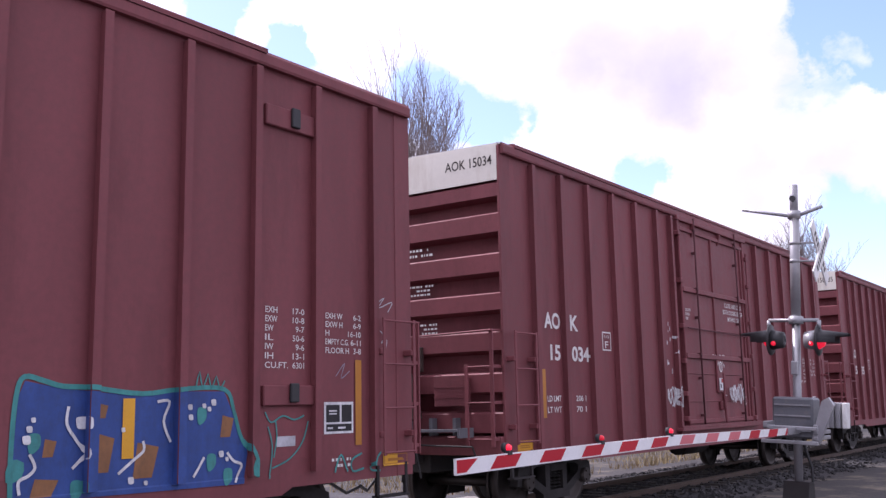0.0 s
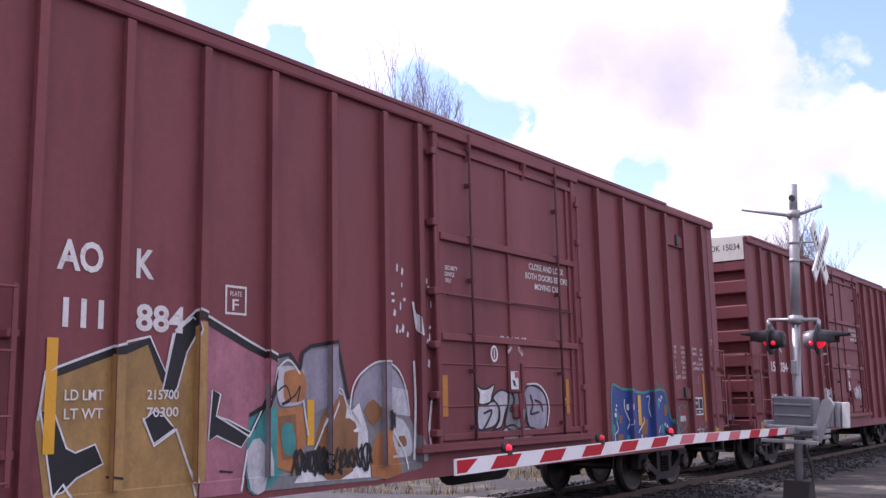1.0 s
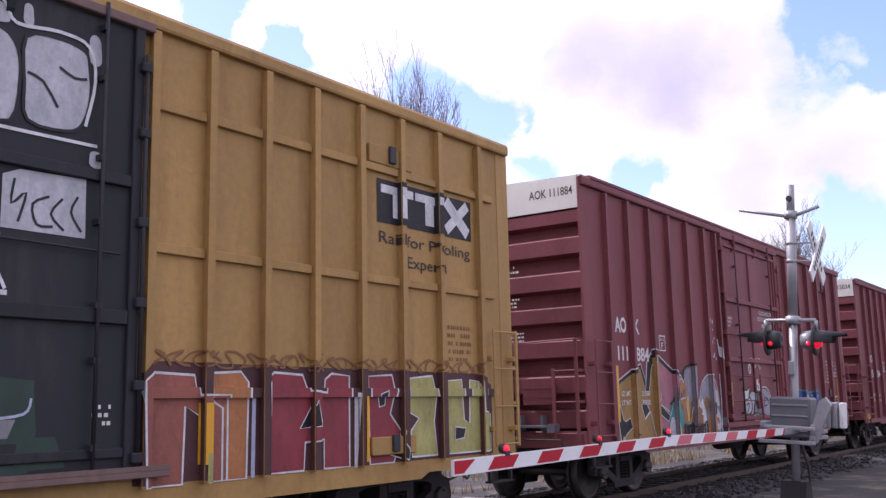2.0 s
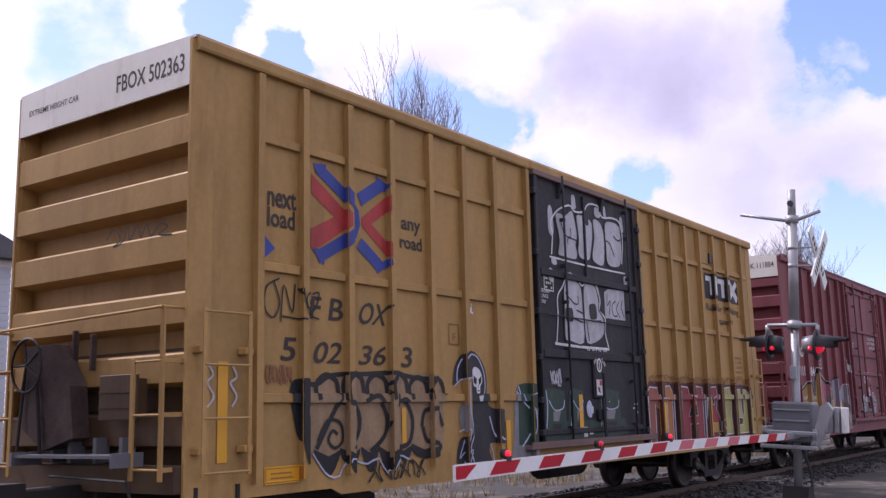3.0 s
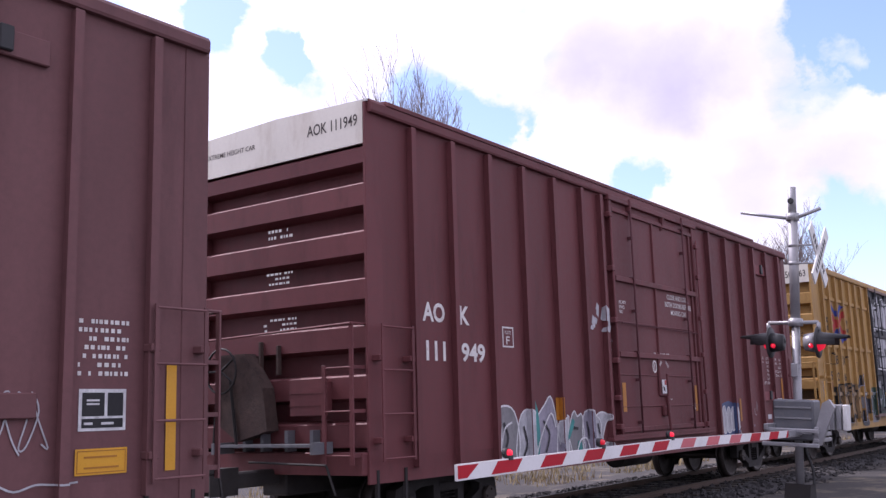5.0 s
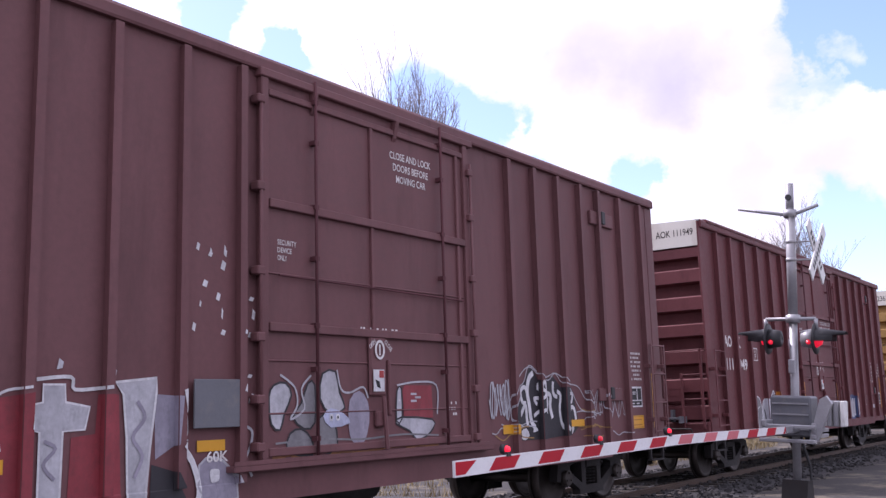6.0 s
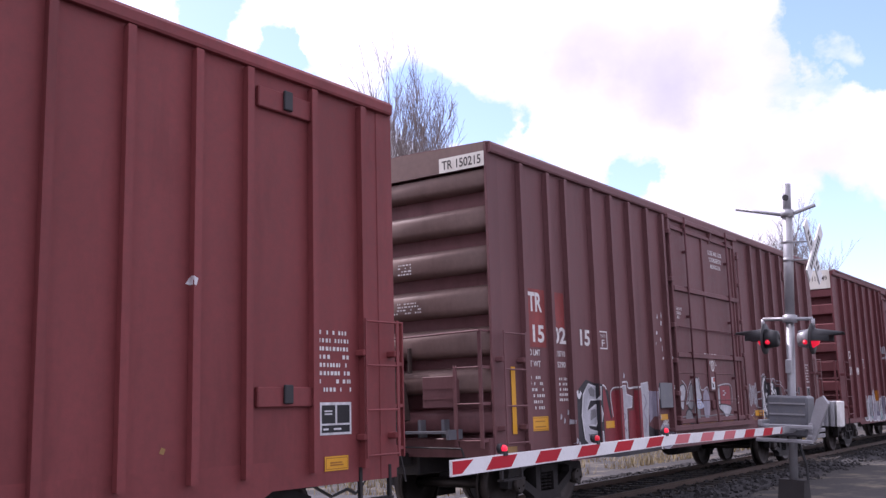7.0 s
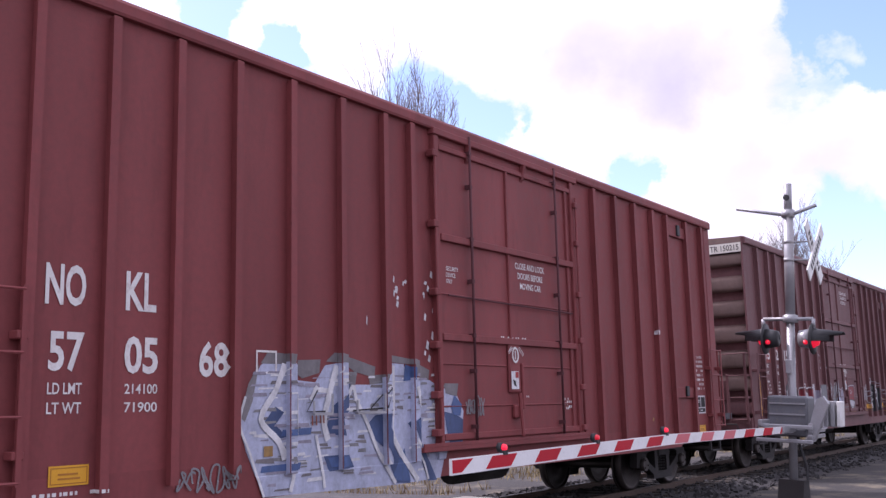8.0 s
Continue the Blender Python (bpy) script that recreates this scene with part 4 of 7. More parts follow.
def shape(car, colour, pts, layer=2, smooth=3, edge=None, width=0.03, label=""):
    """A sprayed shape with rounded corners and, if wanted, an outline."""
    o = curve_through(pts, smooth, True) if smooth else pts
    painted(car, "graffiti", [o], SPRAY[colour], layer, label)
    if edge:
        painted(car, "graffiti_outline", ribbon(o, width, True), SPRAY[edge], layer + 1)


def line(car, colour, pts, width=0.025, layer=5, smooth=4):
    """One sprayed stroke."""
    painted(car, "graffiti_keyline", ribbon(curve_through(pts, smooth) if smooth else pts, width), SPRAY[colour], layer)


def chips(car, u0, u1, z0, z1, count, seed, colour="white", size=0.038, layer=2):
    rnd = random.Random(seed)
    out = []
    for k in range(count):
        u, z, a, b = rnd.uniform(u0, u1), rnd.uniform(z0, z1), rnd.uniform(0.3, 1) * size, rnd.uniform(0.4, 1.6) * size
        out.append([(u - a, z - b * 0.6), (u + a * 0.4, z - b), (u + a, z + b * 0.5), (u - a * 0.3, z + b)])
    return painted(car, "paint_patch", out, SPRAY[colour] if colour in SPRAY else colour, layer, "torn pale remains of a stuck label")


def outline_box(u0, u1, z0, z1, w):
    return [rect(u0, u1, z0, z0 + w), rect(u0, u1, z1 - w, z1), rect(u0, u0 + w, z0 + w, z1 - w), rect(u1 - w, u1, z0 + w, z1 - w)]


def plate_mark(car, u0, u1, z0, z1, material=None):
    painted(car, "plate_stencil", outline_box(u0, u1, z0, z1, 0.022), material or STENCIL, 2, "square stencilled clearance mark")
    lettering(car, "PLATE", u0 + 0.06, u1 - 0.06, z1 - 0.10, z1 - 0.055, material, 0.0)
    lettering(car, "F", u0 + 0.09, u1 - 0.10, z0 + 0.04, z0 + 0.15, material, 0.01)


def consolidated(car, u0, u1, z0, z1):
    painted(car, "data_stencil", [rect(u0, u1, z0, z1)], SPRAY["white"], 2, "black data stencil with a white border")
    painted(car, "data_stencil", [rect(u0 + 0.03, u0 + 0.24, z0 + 0.12, z1 - 0.03), rect(u0 + 0.27, u1 - 0.03, z0 + 0.12, z1 - 0.03), rect(u0 + 0.03, u1 - 0.03, z0 + 0.025, z0 + 0.10)], SPRAY["black"], 3)
    painted(car, "data_stencil", [rect(u0 + 0.07, u0 + 0.19, z1 - 0.10, z1 - 0.085), rect(u0 + 0.07, u0 + 0.19, z1 - 0.13, z1 - 0.115), rect(u0 + 0.05, u0 + 0.13, z0 + 0.05, z0 + 0.07), rect(u0 + 0.21, u0 + 0.33, z0 + 0.05, z0 + 0.07)], SPRAY["white"], 4)


def stripe(car, u0, u1, z0, z1, material=None):
    painted(car, "reflector_strip", [rect(u0, u1, z0, z1)], material or AMBER, 4, "upright amber reflective strip")


def yellow_label(car, u0, u1, z0, z1):
    painted(car, "warning_label", [rect(u0, u1, z0, z1)], AMBER, 3, "yellow rectangular label")
    painted(car, "warning_label", outline_box(u0 + 0.015, u1 - 0.015, z0 + 0.015, z1 - 0.015, 0.008) + [rect(u0 + 0.08, u1 - 0.1, z1 - 0.075, z1 - 0.06), rect(u0 + 0.08, u1 - 0.08, z0 + 0.05, z0 + 0.065)], DULL_AMBER, 4)


def dimensions(car, first, second, dz=0.0):
    """Two columns of white dimension data near the front end."""
    left = [("EXH", "17-0"), ("EXW", "10-8"), ("EW", "9-7"), ("IL", "50-6"), ("IW", "9-6"), ("IH", "13-1"), ("CU.FT.", "6301")]
    right = [("EXH W", "6-2"), ("EXW H", "6-9"), ("H", "16-10"), ("EMPTY C.G.", "6-11"), ("FLOOR H", "3-8")]
    for rows, (u0, u1), top, step in ((left, first, 2.48, 0.0915), (right, second, 2.47, 0.0915)):
        for i, (a, b) in enumerate(rows):
            z = top + dz - i * step
            lettering(car, a, u0, u0 + (0.052 if len(a) < 9 else 0.036) * len(a) + 0.01, z - 0.062, z, None, 0.008)
            lettering(car, b, u1 - 0.042 * len(b), u1, z - 0.062, z, None, 0.008)


def door_notes(car, u, z, both=True):
    words = ("CLOSE AND LOCK", "BOTH DOORS BEFORE", "MOVING CAR") if both else ("CLOSE AND LOCK", "DOORS BEFORE", "MOVING CAR")
    for i, wd in enumerate(words):
        w = 0.072 * len(wd) if both else 0.058 * len(wd)
        lettering(car, wd, u - w / 2, u + w / 2, z - 0.14 * i - 0.09, z - 0.14 * i, None, 0.012)


def turned_word(car, text, u, z, size, turn, layer=21):
    """A short word about (u, z), turned by degrees."""
    c, n = math.cos(radians(turn)), math.sin(radians(turn))
    wide = size * 0.62 * len(text)
    shapes = [[(u + (a - 0.5) * wide * c - (b - 0.5) * size * n, z + (a - 0.5) * wide * n + (b - 0.5) * size * c) for a, b in tri] for tri in glyph(text, 0.012)]
    return painted(car, "lettering", shapes, STENCIL, layer)


def door_marks(car, hub, dial=None):
    """Round dial mark, opening words and a sticker by the door's lever."""
    du = hub if dial is None else dial
    ring = [(du + 0.072 * math.cos(k * math.tau / 18), 2.13 + 0.095 * math.sin(k * math.tau / 18)) for k in range(18)]
    painted(car, "dial_mark", ribbon(ring, 0.03, True) + [rect(du - 0.012, du + 0.012, 2.07, 2.19)], STENCIL, 21)
    turned_word(car, "OPEN", hub - 0.13, 2.19, 0.05, 38)
    turned_word(car, "CLOSE", hub + 0.15, 2.18, 0.05, -42)
    painted(car, "door_sticker", [rect(hub - 0.12, hub + 0.07, 1.67, 1.91)], SPRAY["white"], 21, "white sticker on the door lever")
    painted(car, "door_sticker", [rect(hub - 0.02, hub + 0.06, 1.82, 1.90)], SPRAY["red"], 22)
    painted(car, "door_sticker", [[(hub - 0.09, 1.80), (hub - 0.02, 1.78), (hub + 0.0, 1.70), (hub - 0.06, 1.72)]], SPRAY["black"], 22)
    rows_of_bars(car, hub - 0.26, hub + 0.40, 2.34, 2.39, 1, 3)
    for i, wd in enumerate(("SECURITY", "DEVICE", "ONLY")):
        lettering(car, wd, 6.33, 6.33 + 0.034 * len(wd), 3.15 - 0.08 * i, 3.205 - 0.08 * i, None, 0.008)
    rows_of_bars(car, hub + 0.35, hub + 0.5, 1.55, 1.59, 1, 4)
    rows_of_bars(car, 9.22, 9.40, 1.36, 1.56, 3, 6)


def jack_plates(car, u, paint, top=4.33, low=1.50):
    """Bracket plates with dark square holes high and low on the side."""
    x = u - LENGTH / 2
    for z0, z1 in ((top, top + 0.22), (low, low + 0.2)):
        bm = B()
        box(bm, x - 0.70, x + 0.10, -(HALF + 0.052), -HALF, z0, z1, 0.01)
        part("jacking_plate", bm, paint, car["root"])
        bm = B()
        box(bm, x - 0.36, x - 0.24, -(HALF + 0.09), -(HALF + 0.05), z0 + 0.03, z1 + 0.02, 0.01)
        part("jacking_socket", bm, SIGNAL_BLACK, car["root"])


def panel_on(car, u0, u1, z0, z1, material, label=""):
    bm = B()
    box(bm, u0 - LENGTH / 2, u1 - LENGTH / 2, -(HALF + 0.085), -(HALF + 0.062), z0, z1, 0.005)
    part("sheet_patch", bm, material, car["root"], label)


def reporting(car, a, b, c, d, z=(2.62, 2.88), z2=(2.16, 2.40), us=((1.03, 1.46), (1.79, 1.98), (1.10, 1.48), (1.80, 2.33))):
    for word, u, zz in zip((a, b, c, d), us, (z, z, z2, z2)):
        lettering(car, word, *u, *zz, None, 0.03)


def deco_lead(car):
    reporting(car, "AO", "K", "15", "235")
    plate_mark(car, 2.85, 3.10, 2.33, 2.62)


def deco_15034(car):
    reporting(car, "AO", "K", "15", "034", (2.55, 2.79), (2.09, 2.32), ((1.07, 1.54), (1.85, 2.10), (1.22, 1.52), (1.87, 2.43)))
    plate_mark(car, 2.90, 3.20, 2.29, 2.59)
    for z, (p, q) in zip((1.50, 1.34), (("LD LMT", "206 1"), ("LT WT", "70 1"))):
        lettering(car, p, 1.09, 1.50, z, z + 0.085)
        lettering(car, q, 1.95, 2.27, z, z + 0.085)
    stripe(car, 0.95, 1.05, 1.27, 1.96, DULL_AMBER)
    yellow_label(car, 0.22, 0.64, 0.83, 0.98)
    door_notes(car, 8.95, 3.45)
    door_marks(car, 7.86)
    tag(car, 8.30, 9.15, 1.40, 1.80, "white", 4, 0.03, 5, 21)
    tag(car, 5.35, 5.95, 1.35, 1.75, "white", 6, 0.03, 3, 3)
    chips(car, 5.45, 5.95, 1.9, 2.9, 12, 8)
    dimensions(car, (13.45, 14.0), (14.32, 14.89))
    consolidated(car, 14.30, 14.76, 1.20, 1.53)


def deco_111884(car):
    reporting(car, "AO", "K", "111", "884")
    plate_mark(car, 2.80, 3.07, 2.37, 2.65)
    # tan and pink letters with black sides and white keylines
    shape(car, "tan", [(1.02, 0.72), (0.90, 1.40), (0.98, 1.78), (1.10, 1.83), (1.59, 1.96), (1.94, 2.06), (2.08, 1.80), (2.22, 1.64), (2.34, 2.1), (2.46, 2.28), (2.60, 2.26), (2.58, 1.7), (2.50, 0.70)], 1, 0, label="tan letter shapes edged in black and white")
    shape(car, "pink", [(2.58, 2.27), (2.80, 2.20), (3.42, 1.92), (3.34, 1.62), (3.14, 1.26), (3.04, 0.70), (2.52, 0.70), (2.58, 1.7)], 1, 0)
    line(car, "black", [(0.96, 1.76), (1.30, 1.88), (1.56, 1.98), (1.70, 1.99), (1.95, 2.08), (2.10, 1.78), (2.16, 1.68)], 0.07, 2, 0)
    line(car, "black", [(2.30, 2.14), (2.44, 2.34), (2.60, 2.29), (3.10, 2.08), (3.44, 1.95)], 0.07, 2, 0)
    line(car, "black", [(3.44, 1.95), (3.36, 1.62), (3.15, 1.26)], 0.05, 2, 0)
    for q in ([(2.10, 1.66), (2.22, 2.16), (2.42, 2.32), (2.46, 2.2), (2.36, 2.0), (2.26, 1.68), (2.18, 1.58)], [(1.90, 1.40), (2.02, 1.48), (2.10, 1.46), (2.20, 1.36), (2.24, 1.32), (2.02, 1.20)], [(1.07, 0.84), (0.94, 1.5), (1.06, 1.48), (1.18, 1.20), (1.26, 1.16), (1.44, 1.22), (1.52, 1.06), (1.28, 0.96), (1.16, 0.86)],
              [(2.62, 1.20), (2.66, 1.66), (2.76, 1.62), (2.71, 1.42), (2.86, 1.38), (3.14, 1.26), (3.02, 1.12), (2.72, 1.24)]):
        shape(car, "black", q, 2, 0, "white", 0.016)
    for q in ([(0.92, 1.42), (0.97, 1.80), (1.30, 1.92), (1.56, 2.02), (1.95, 2.12), (2.12, 1.82), (2.20, 2.16)], [(2.22, 2.18), (2.44, 2.39), (2.62, 2.33), (3.12, 2.12), (3.50, 1.96)], [(2.25, 1.32), (2.40, 0.98), (2.48, 0.72)], [(1.90, 1.42), (2.02, 1.18), (2.25, 1.31)], [(3.40, 1.88), (3.34, 1.60), (3.12, 1.22), (2.72, 1.42)], [(3.10, 1.10), (3.02, 0.72)], [(1.07, 0.82), (1.16, 0.92), (1.30, 0.72)]):
        line(car, "white", q, 0.022, 4, 0)
    line(car, "black", [(1.55, 0.95), (1.68, 0.93)], 0.02, 3, 0)
    line(car, "black", [(2.76, 0.92), (2.92, 0.90)], 0.02, 3, 0)
    for z, (p, q) in zip((1.575, 1.425), (("LD LMT", "215700"), ("LT WT", "70300"))):
        lettering(car, p, 1.14, 1.50, z, z + 0.085, None, 0.012, layer=5)
        lettering(car, q, 1.93, 2.27, z, z + 0.085, None, 0.012, layer=5)
    # crowded many-coloured piece up to the door
    rnd = random.Random(3)
    shape(car, "grey", [(3.12, 0.70), (3.10, 1.40), (3.36, 1.80), (3.44, 1.96), (3.64, 2.00), (3.78, 1.84), (3.82, 2.0), (3.93, 2.08), (4.36, 2.16), (4.50, 1.72), (4.58, 1.50), (4.78, 1.85), (5.07, 1.98), (5.37, 1.92), (5.56, 1.66), (5.62, 1.34), (5.84, 1.0), (5.84, 0.76), (5.0, 0.68)], 1, 0, label="crowded many-coloured graffiti piece with figures")
    shape(car, "haze", [(3.84, 1.66), (3.80, 1.94), (3.94, 2.06), (4.34, 2.12), (4.46, 1.72), (4.30, 1.52), (4.0, 1.42)], 2, 0)
    shape(car, "haze", [(4.62, 1.50), (4.74, 1.78), (5.06, 1.94), (5.36, 1.88), (5.54, 1.62), (5.58, 1.34), (5.2, 1.5), (4.9, 1.44)], 2, 2)
    shape(car, "teal", [(3.12, 1.40), (3.42, 1.48), (3.44, 1.1), (3.56, 0.86), (3.3, 0.70), (3.10, 0.74)], 2, 2)
    shape(car, "silver", [(3.14, 0.72), (3.10, 1.1), (3.26, 1.2), (3.36, 0.96), (3.32, 0.7)], 3, 2)
    shape(car, "orange", [(3.40, 1.46), (3.84, 1.50), (3.90, 1.16), (3.74, 0.84), (3.50, 0.90), (3.44, 1.2)], 3, 0)
    shape(car, "ochre", [(3.50, 1.40), (3.74, 1.42), (3.78, 0.98), (3.56, 0.98)], 4, 0)
    shape(car, "teal", [(3.54, 1.30), (3.70, 1.32), (3.74, 1.04), (3.58, 1.04)], 4.4, 2)
    painted(car, "graffiti", [blob(3.46, 3.88, 1.50, 1.90, rnd, 0.06)], SPRAY["silver"], 4)
    painted(car, "graffiti", [blob(3.56, 3.88, 1.54, 1.86, rnd, 0.08)], SPRAY["orange"], 4.5)
    line(car, "black", [(3.48, 1.64), (3.60, 1.70), (3.66, 1.56), (3.54, 1.52), (3.72, 1.60), (3.80, 1.70), (3.76, 1.54)], 0.018, 5)
    shape(car, "ochre", [(4.02, 1.06), (4.14, 1.40), (4.36, 1.64), (4.52, 1.48), (4.42, 1.20), (4.20, 0.96)], 3, 2)
    shape(car, "white", [(3.72, 0.74), (4.06, 1.12), (4.40, 1.66), (4.60, 1.44), (4.72, 1.52), (4.86, 1.22), (4.90, 0.72)], 2.5, 0)
    shape(car, "ochre", [(4.00, 0.98), (4.24, 1.30), (4.56, 1.36), (4.70, 1.20), (4.60, 0.80), (4.20, 0.74)], 3.5, 2)
    shape(car, "orange", [(4.92, 0.72), (4.98, 1.12), (5.20, 1.24), (5.34, 1.0), (5.44, 0.72)], 3, 2)
    shape(car, "ochre", [(4.80, 1.44), (4.96, 1.56), (5.10, 1.42), (4.96, 1.26)], 3, 2)
    shape(car, "silver", [(5.24, 1.40), (5.28, 1.70), (5.58, 1.66), (5.62, 1.36)], 3, 0)
    shape(car, "silver", [(5.14, 0.96), (5.36, 1.36), (5.60, 1.20), (5.66, 0.96), (5.5, 0.9)], 3, 2)
    painted(car, "graffiti", [blob(5.38, 5.54, 1.02, 1.14, rnd, 0.1)], SPRAY["ochre"], 4)
    for q in ([(4.56, 1.46), (4.62, 1.70), (4.78, 1.86), (5.07, 1.98), (5.36, 1.92), (5.52, 1.72), (5.60, 1.40)], [(4.52, 1.48), (4.40, 1.68), (4.20, 1.36), (4.02, 1.06), (3.80, 0.80)], [(4.60, 1.44), (4.76, 1.26), (4.62, 1.22), (4.82, 1.30)], [(3.46, 1.50), (3.40, 1.74), (3.62, 1.96), (3.80, 1.82)], [(5.30, 1.2), (5.50, 0.96), (5.56, 0.76)], [(3.84, 1.6), (3.92, 1.2)]):
        line(car, "white", q, 0.022, 5)
    for q in ([(3.80, 1.86), (3.84, 2.04), (3.96, 2.11), (4.37, 2.18), (4.44, 1.92), (4.54, 1.56)], [(3.12, 1.42), (3.30, 1.5), (3.40, 1.78), (3.46, 1.98), (3.66, 2.02), (3.80, 1.86)]):
        line(car, "black", q, 0.04, 5, 0)
    for a, b, seed in ((3.86, 4.4, 12), (4.3, 4.9, 17), (3.7, 4.2, 19)):
        tag(car, a, b, 0.78, 1.10, "black", seed, 0.028, 4, 6)
    tag(car, 5.14, 5.34, 1.2, 1.45, "black", 20, 0.014, 4, 6)
    # torn white strips by the door's edge
    for q in ([(5.68, 0.86), (5.72, 1.5), (5.70, 2.0)], [(6.02, 0.98), (5.98, 1.2), (6.02, 1.45), (6.05, 1.6)], [(5.70, 2.70), (5.74, 2.50), (5.78, 2.30)]):
        line(car, "white", q, 0.04, 5)
    shape(car, "white", [(5.84, 0.92), (6.04, 1.02), (6.08, 0.92)], 6, 0)
    stripe(car, 0.97, 1.07, 1.16, 2.07)
    stripe(car, 3.91, 4.01, 1.10, 1.56)
    stripe(car, 6.22, 6.33, 1.34, 1.84, DULL_AMBER)
    stripe(car, 9.30, 9.40, 1.32, 1.82, DULL_AMBER)
    chips(car, 5.33, 5.64, 2.25, 3.28, 12, 9)
    chips(car, 5.90, 6.15, 1.9, 3.1, 12, 10)
    door_notes(car, 8.88, 3.45)
    door_marks(car, 7.83, 7.32)
    for colour, q in (("white", [(6.93, 1.74), (7.06, 1.68), (7.22, 1.68), (7.38, 1.73), (7.32, 1.60), (7.26, 1.50), (7.02, 1.48), (7.02, 1.62)]), ("silver", [(6.99, 1.46), (6.98, 1.19), (7.12, 1.16), (7.36, 1.20), (7.46, 1.30), (7.46, 1.44), (7.34, 1.52), (7.14, 1.46)]), ("silver", [(7.28, 1.04), (7.30, 1.14), (7.52, 1.18), (7.62, 1.36), (7.72, 1.5), (7.72, 1.62), (7.52, 1.66), (7.34, 1.56), (7.48, 1.44), (7.48, 1.28), (7.36, 1.16)]),
                      ("grey", [(7.72, 1.62), (7.90, 1.72), (8.10, 1.66), (8.16, 1.42), (8.10, 1.22), (7.86, 1.12), (7.62, 1.20), (7.70, 1.44)]), ("silver", [(7.56, 1.14), (7.60, 0.98), (7.76, 0.92), (7.90, 0.94), (7.96, 1.12), (7.8, 1.2)]), ("haze", [(8.12, 1.60), (8.24, 1.72), (8.50, 1.70), (8.68, 1.60), (8.75, 1.42), (8.70, 1.18), (8.52, 1.10), (8.24, 1.16), (8.16, 1.40)]), ("silver", [(7.96, 1.12), (8.02, 1.0), (8.30, 1.02), (8.48, 1.10), (8.2, 1.16)])):
        shape(car, colour, q, 2, 3, "black", 0.026, "silver and black graffiti letters on the door")
    for q in ([(7.10, 1.36), (7.30, 1.40), (7.20, 1.26), (7.08, 1.16)], [(7.80, 1.66), (7.86, 1.50), (7.74, 1.40), (7.90, 1.36)], [(7.98, 1.60), (8.06, 1.46), (7.96, 1.30)], [(8.28, 1.60), (8.34, 1.46), (8.28, 1.34), (8.5, 1.36)], [(8.40, 1.52), (8.56, 1.48), (8.60, 1.36)]):
        line(car, "black", q, 0.03, 5)
    line(car, "white", [(8.20, 1.74), (8.50, 1.74), (8.72, 1.60), (8.79, 1.40), (8.72, 1.16)], 0.024, 4)
    # blue block with a teal edge
    shape(car, "blue", [(10.88, 0.80), (10.87, 1.20), (10.89, 1.60), (10.94, 1.72), (11.26, 1.66), (11.52, 1.64), (12.02, 1.60), (12.44, 1.64), (12.94, 1.64), (13.06, 1.42), (13.22, 1.08), (13.20, 0.78)], 1, 0, label="blue graffiti block with a teal edge and white flourishes")
    line(car, "teal", [(10.86, 0.84), (10.85, 1.2), (10.87, 1.6), (10.93, 1.75), (11.10, 1.72), (11.26, 1.68), (11.52, 1.67), (12.02, 1.62), (12.44, 1.66), (12.94, 1.66), (13.06, 1.46), (13.14, 1.24), (13.26, 1.06), (13.32, 0.92)], 0.042, 2)
    shape(car, "teal", [(10.82, 0.96), (10.84, 1.12), (10.96, 1.10), (10.94, 0.98)], 2, 2)
    shape(car, "teal", [(13.24, 0.86), (13.26, 1.0), (13.40, 0.98), (13.36, 0.84)], 2, 2)
    for q in ([(12.60, 1.66), (12.64, 1.82), (12.68, 1.66), (12.74, 1.80), (12.78, 1.66), (12.84, 1.78), (12.88, 1.66), (12.94, 1.74)],):
        line(car, "teal", q, 0.016, 3, 2)
    for q in ([(11.32, 1.52), (11.31, 1.38), (11.40, 1.25), (11.47, 1.14), (11.37, 1.03)], [(11.00, 1.16), (11.05, 1.06), (11.0, 1.0), (10.92, 0.96), (10.93, 0.86)], [(12.18, 1.55), (12.31, 1.55), (12.25, 1.38), (12.33, 1.20)], [(12.04, 1.22), (12.05, 1.14), (11.94, 1.06), (11.80, 0.96)], [(12.71, 1.05), (12.65, 0.96), (12.59, 0.88)], [(12.98, 1.08), (13.06, 1.0), (13.16, 0.96), (13.12, 0.88), (13.08, 0.80)]):
        line(car, "white", q, 0.026, 4)
    for u, z, r in ((11.44, 1.39, 0.05), (10.99, 1.35, 0.026), (10.97, 1.27, 0.035), (11.02, 1.42, 0.02), (12.54, 1.50, 0.026), (12.55, 1.41, 0.026), (12.70, 1.51, 0.022), (12.76, 1.48, 0.022), (12.81, 1.54, 0.03), (11.93, 0.90, 0.03), (12.08, 0.87, 0.02), (12.91, 1.07, 0.03), (12.98, 1.02, 0.02), (11.84, 1.32, 0.02)):
        painted(car, "graffiti", [blob(u - r, u + r, z - r, z + r, random.Random(9), 0.1, 7)], SPRAY["white"], 4)
    for u, z, a, b in ((11.17, 1.20, 0.06, 0.07), (11.66, 1.14, 0.10, 0.16), (12.08, 1.06, 0.13, 0.15), (12.98, 1.32, 0.08, 0.10), (11.14, 0.90, 0.12, 0.07), (11.64, 1.48, 0.05, 0.06)):
        shape(car, "ochre", [(u - a, z - b), (u - a * 0.7, z + b), (u + a, z + b * 0.7), (u + a * 0.5, z - b)], 2, 0)
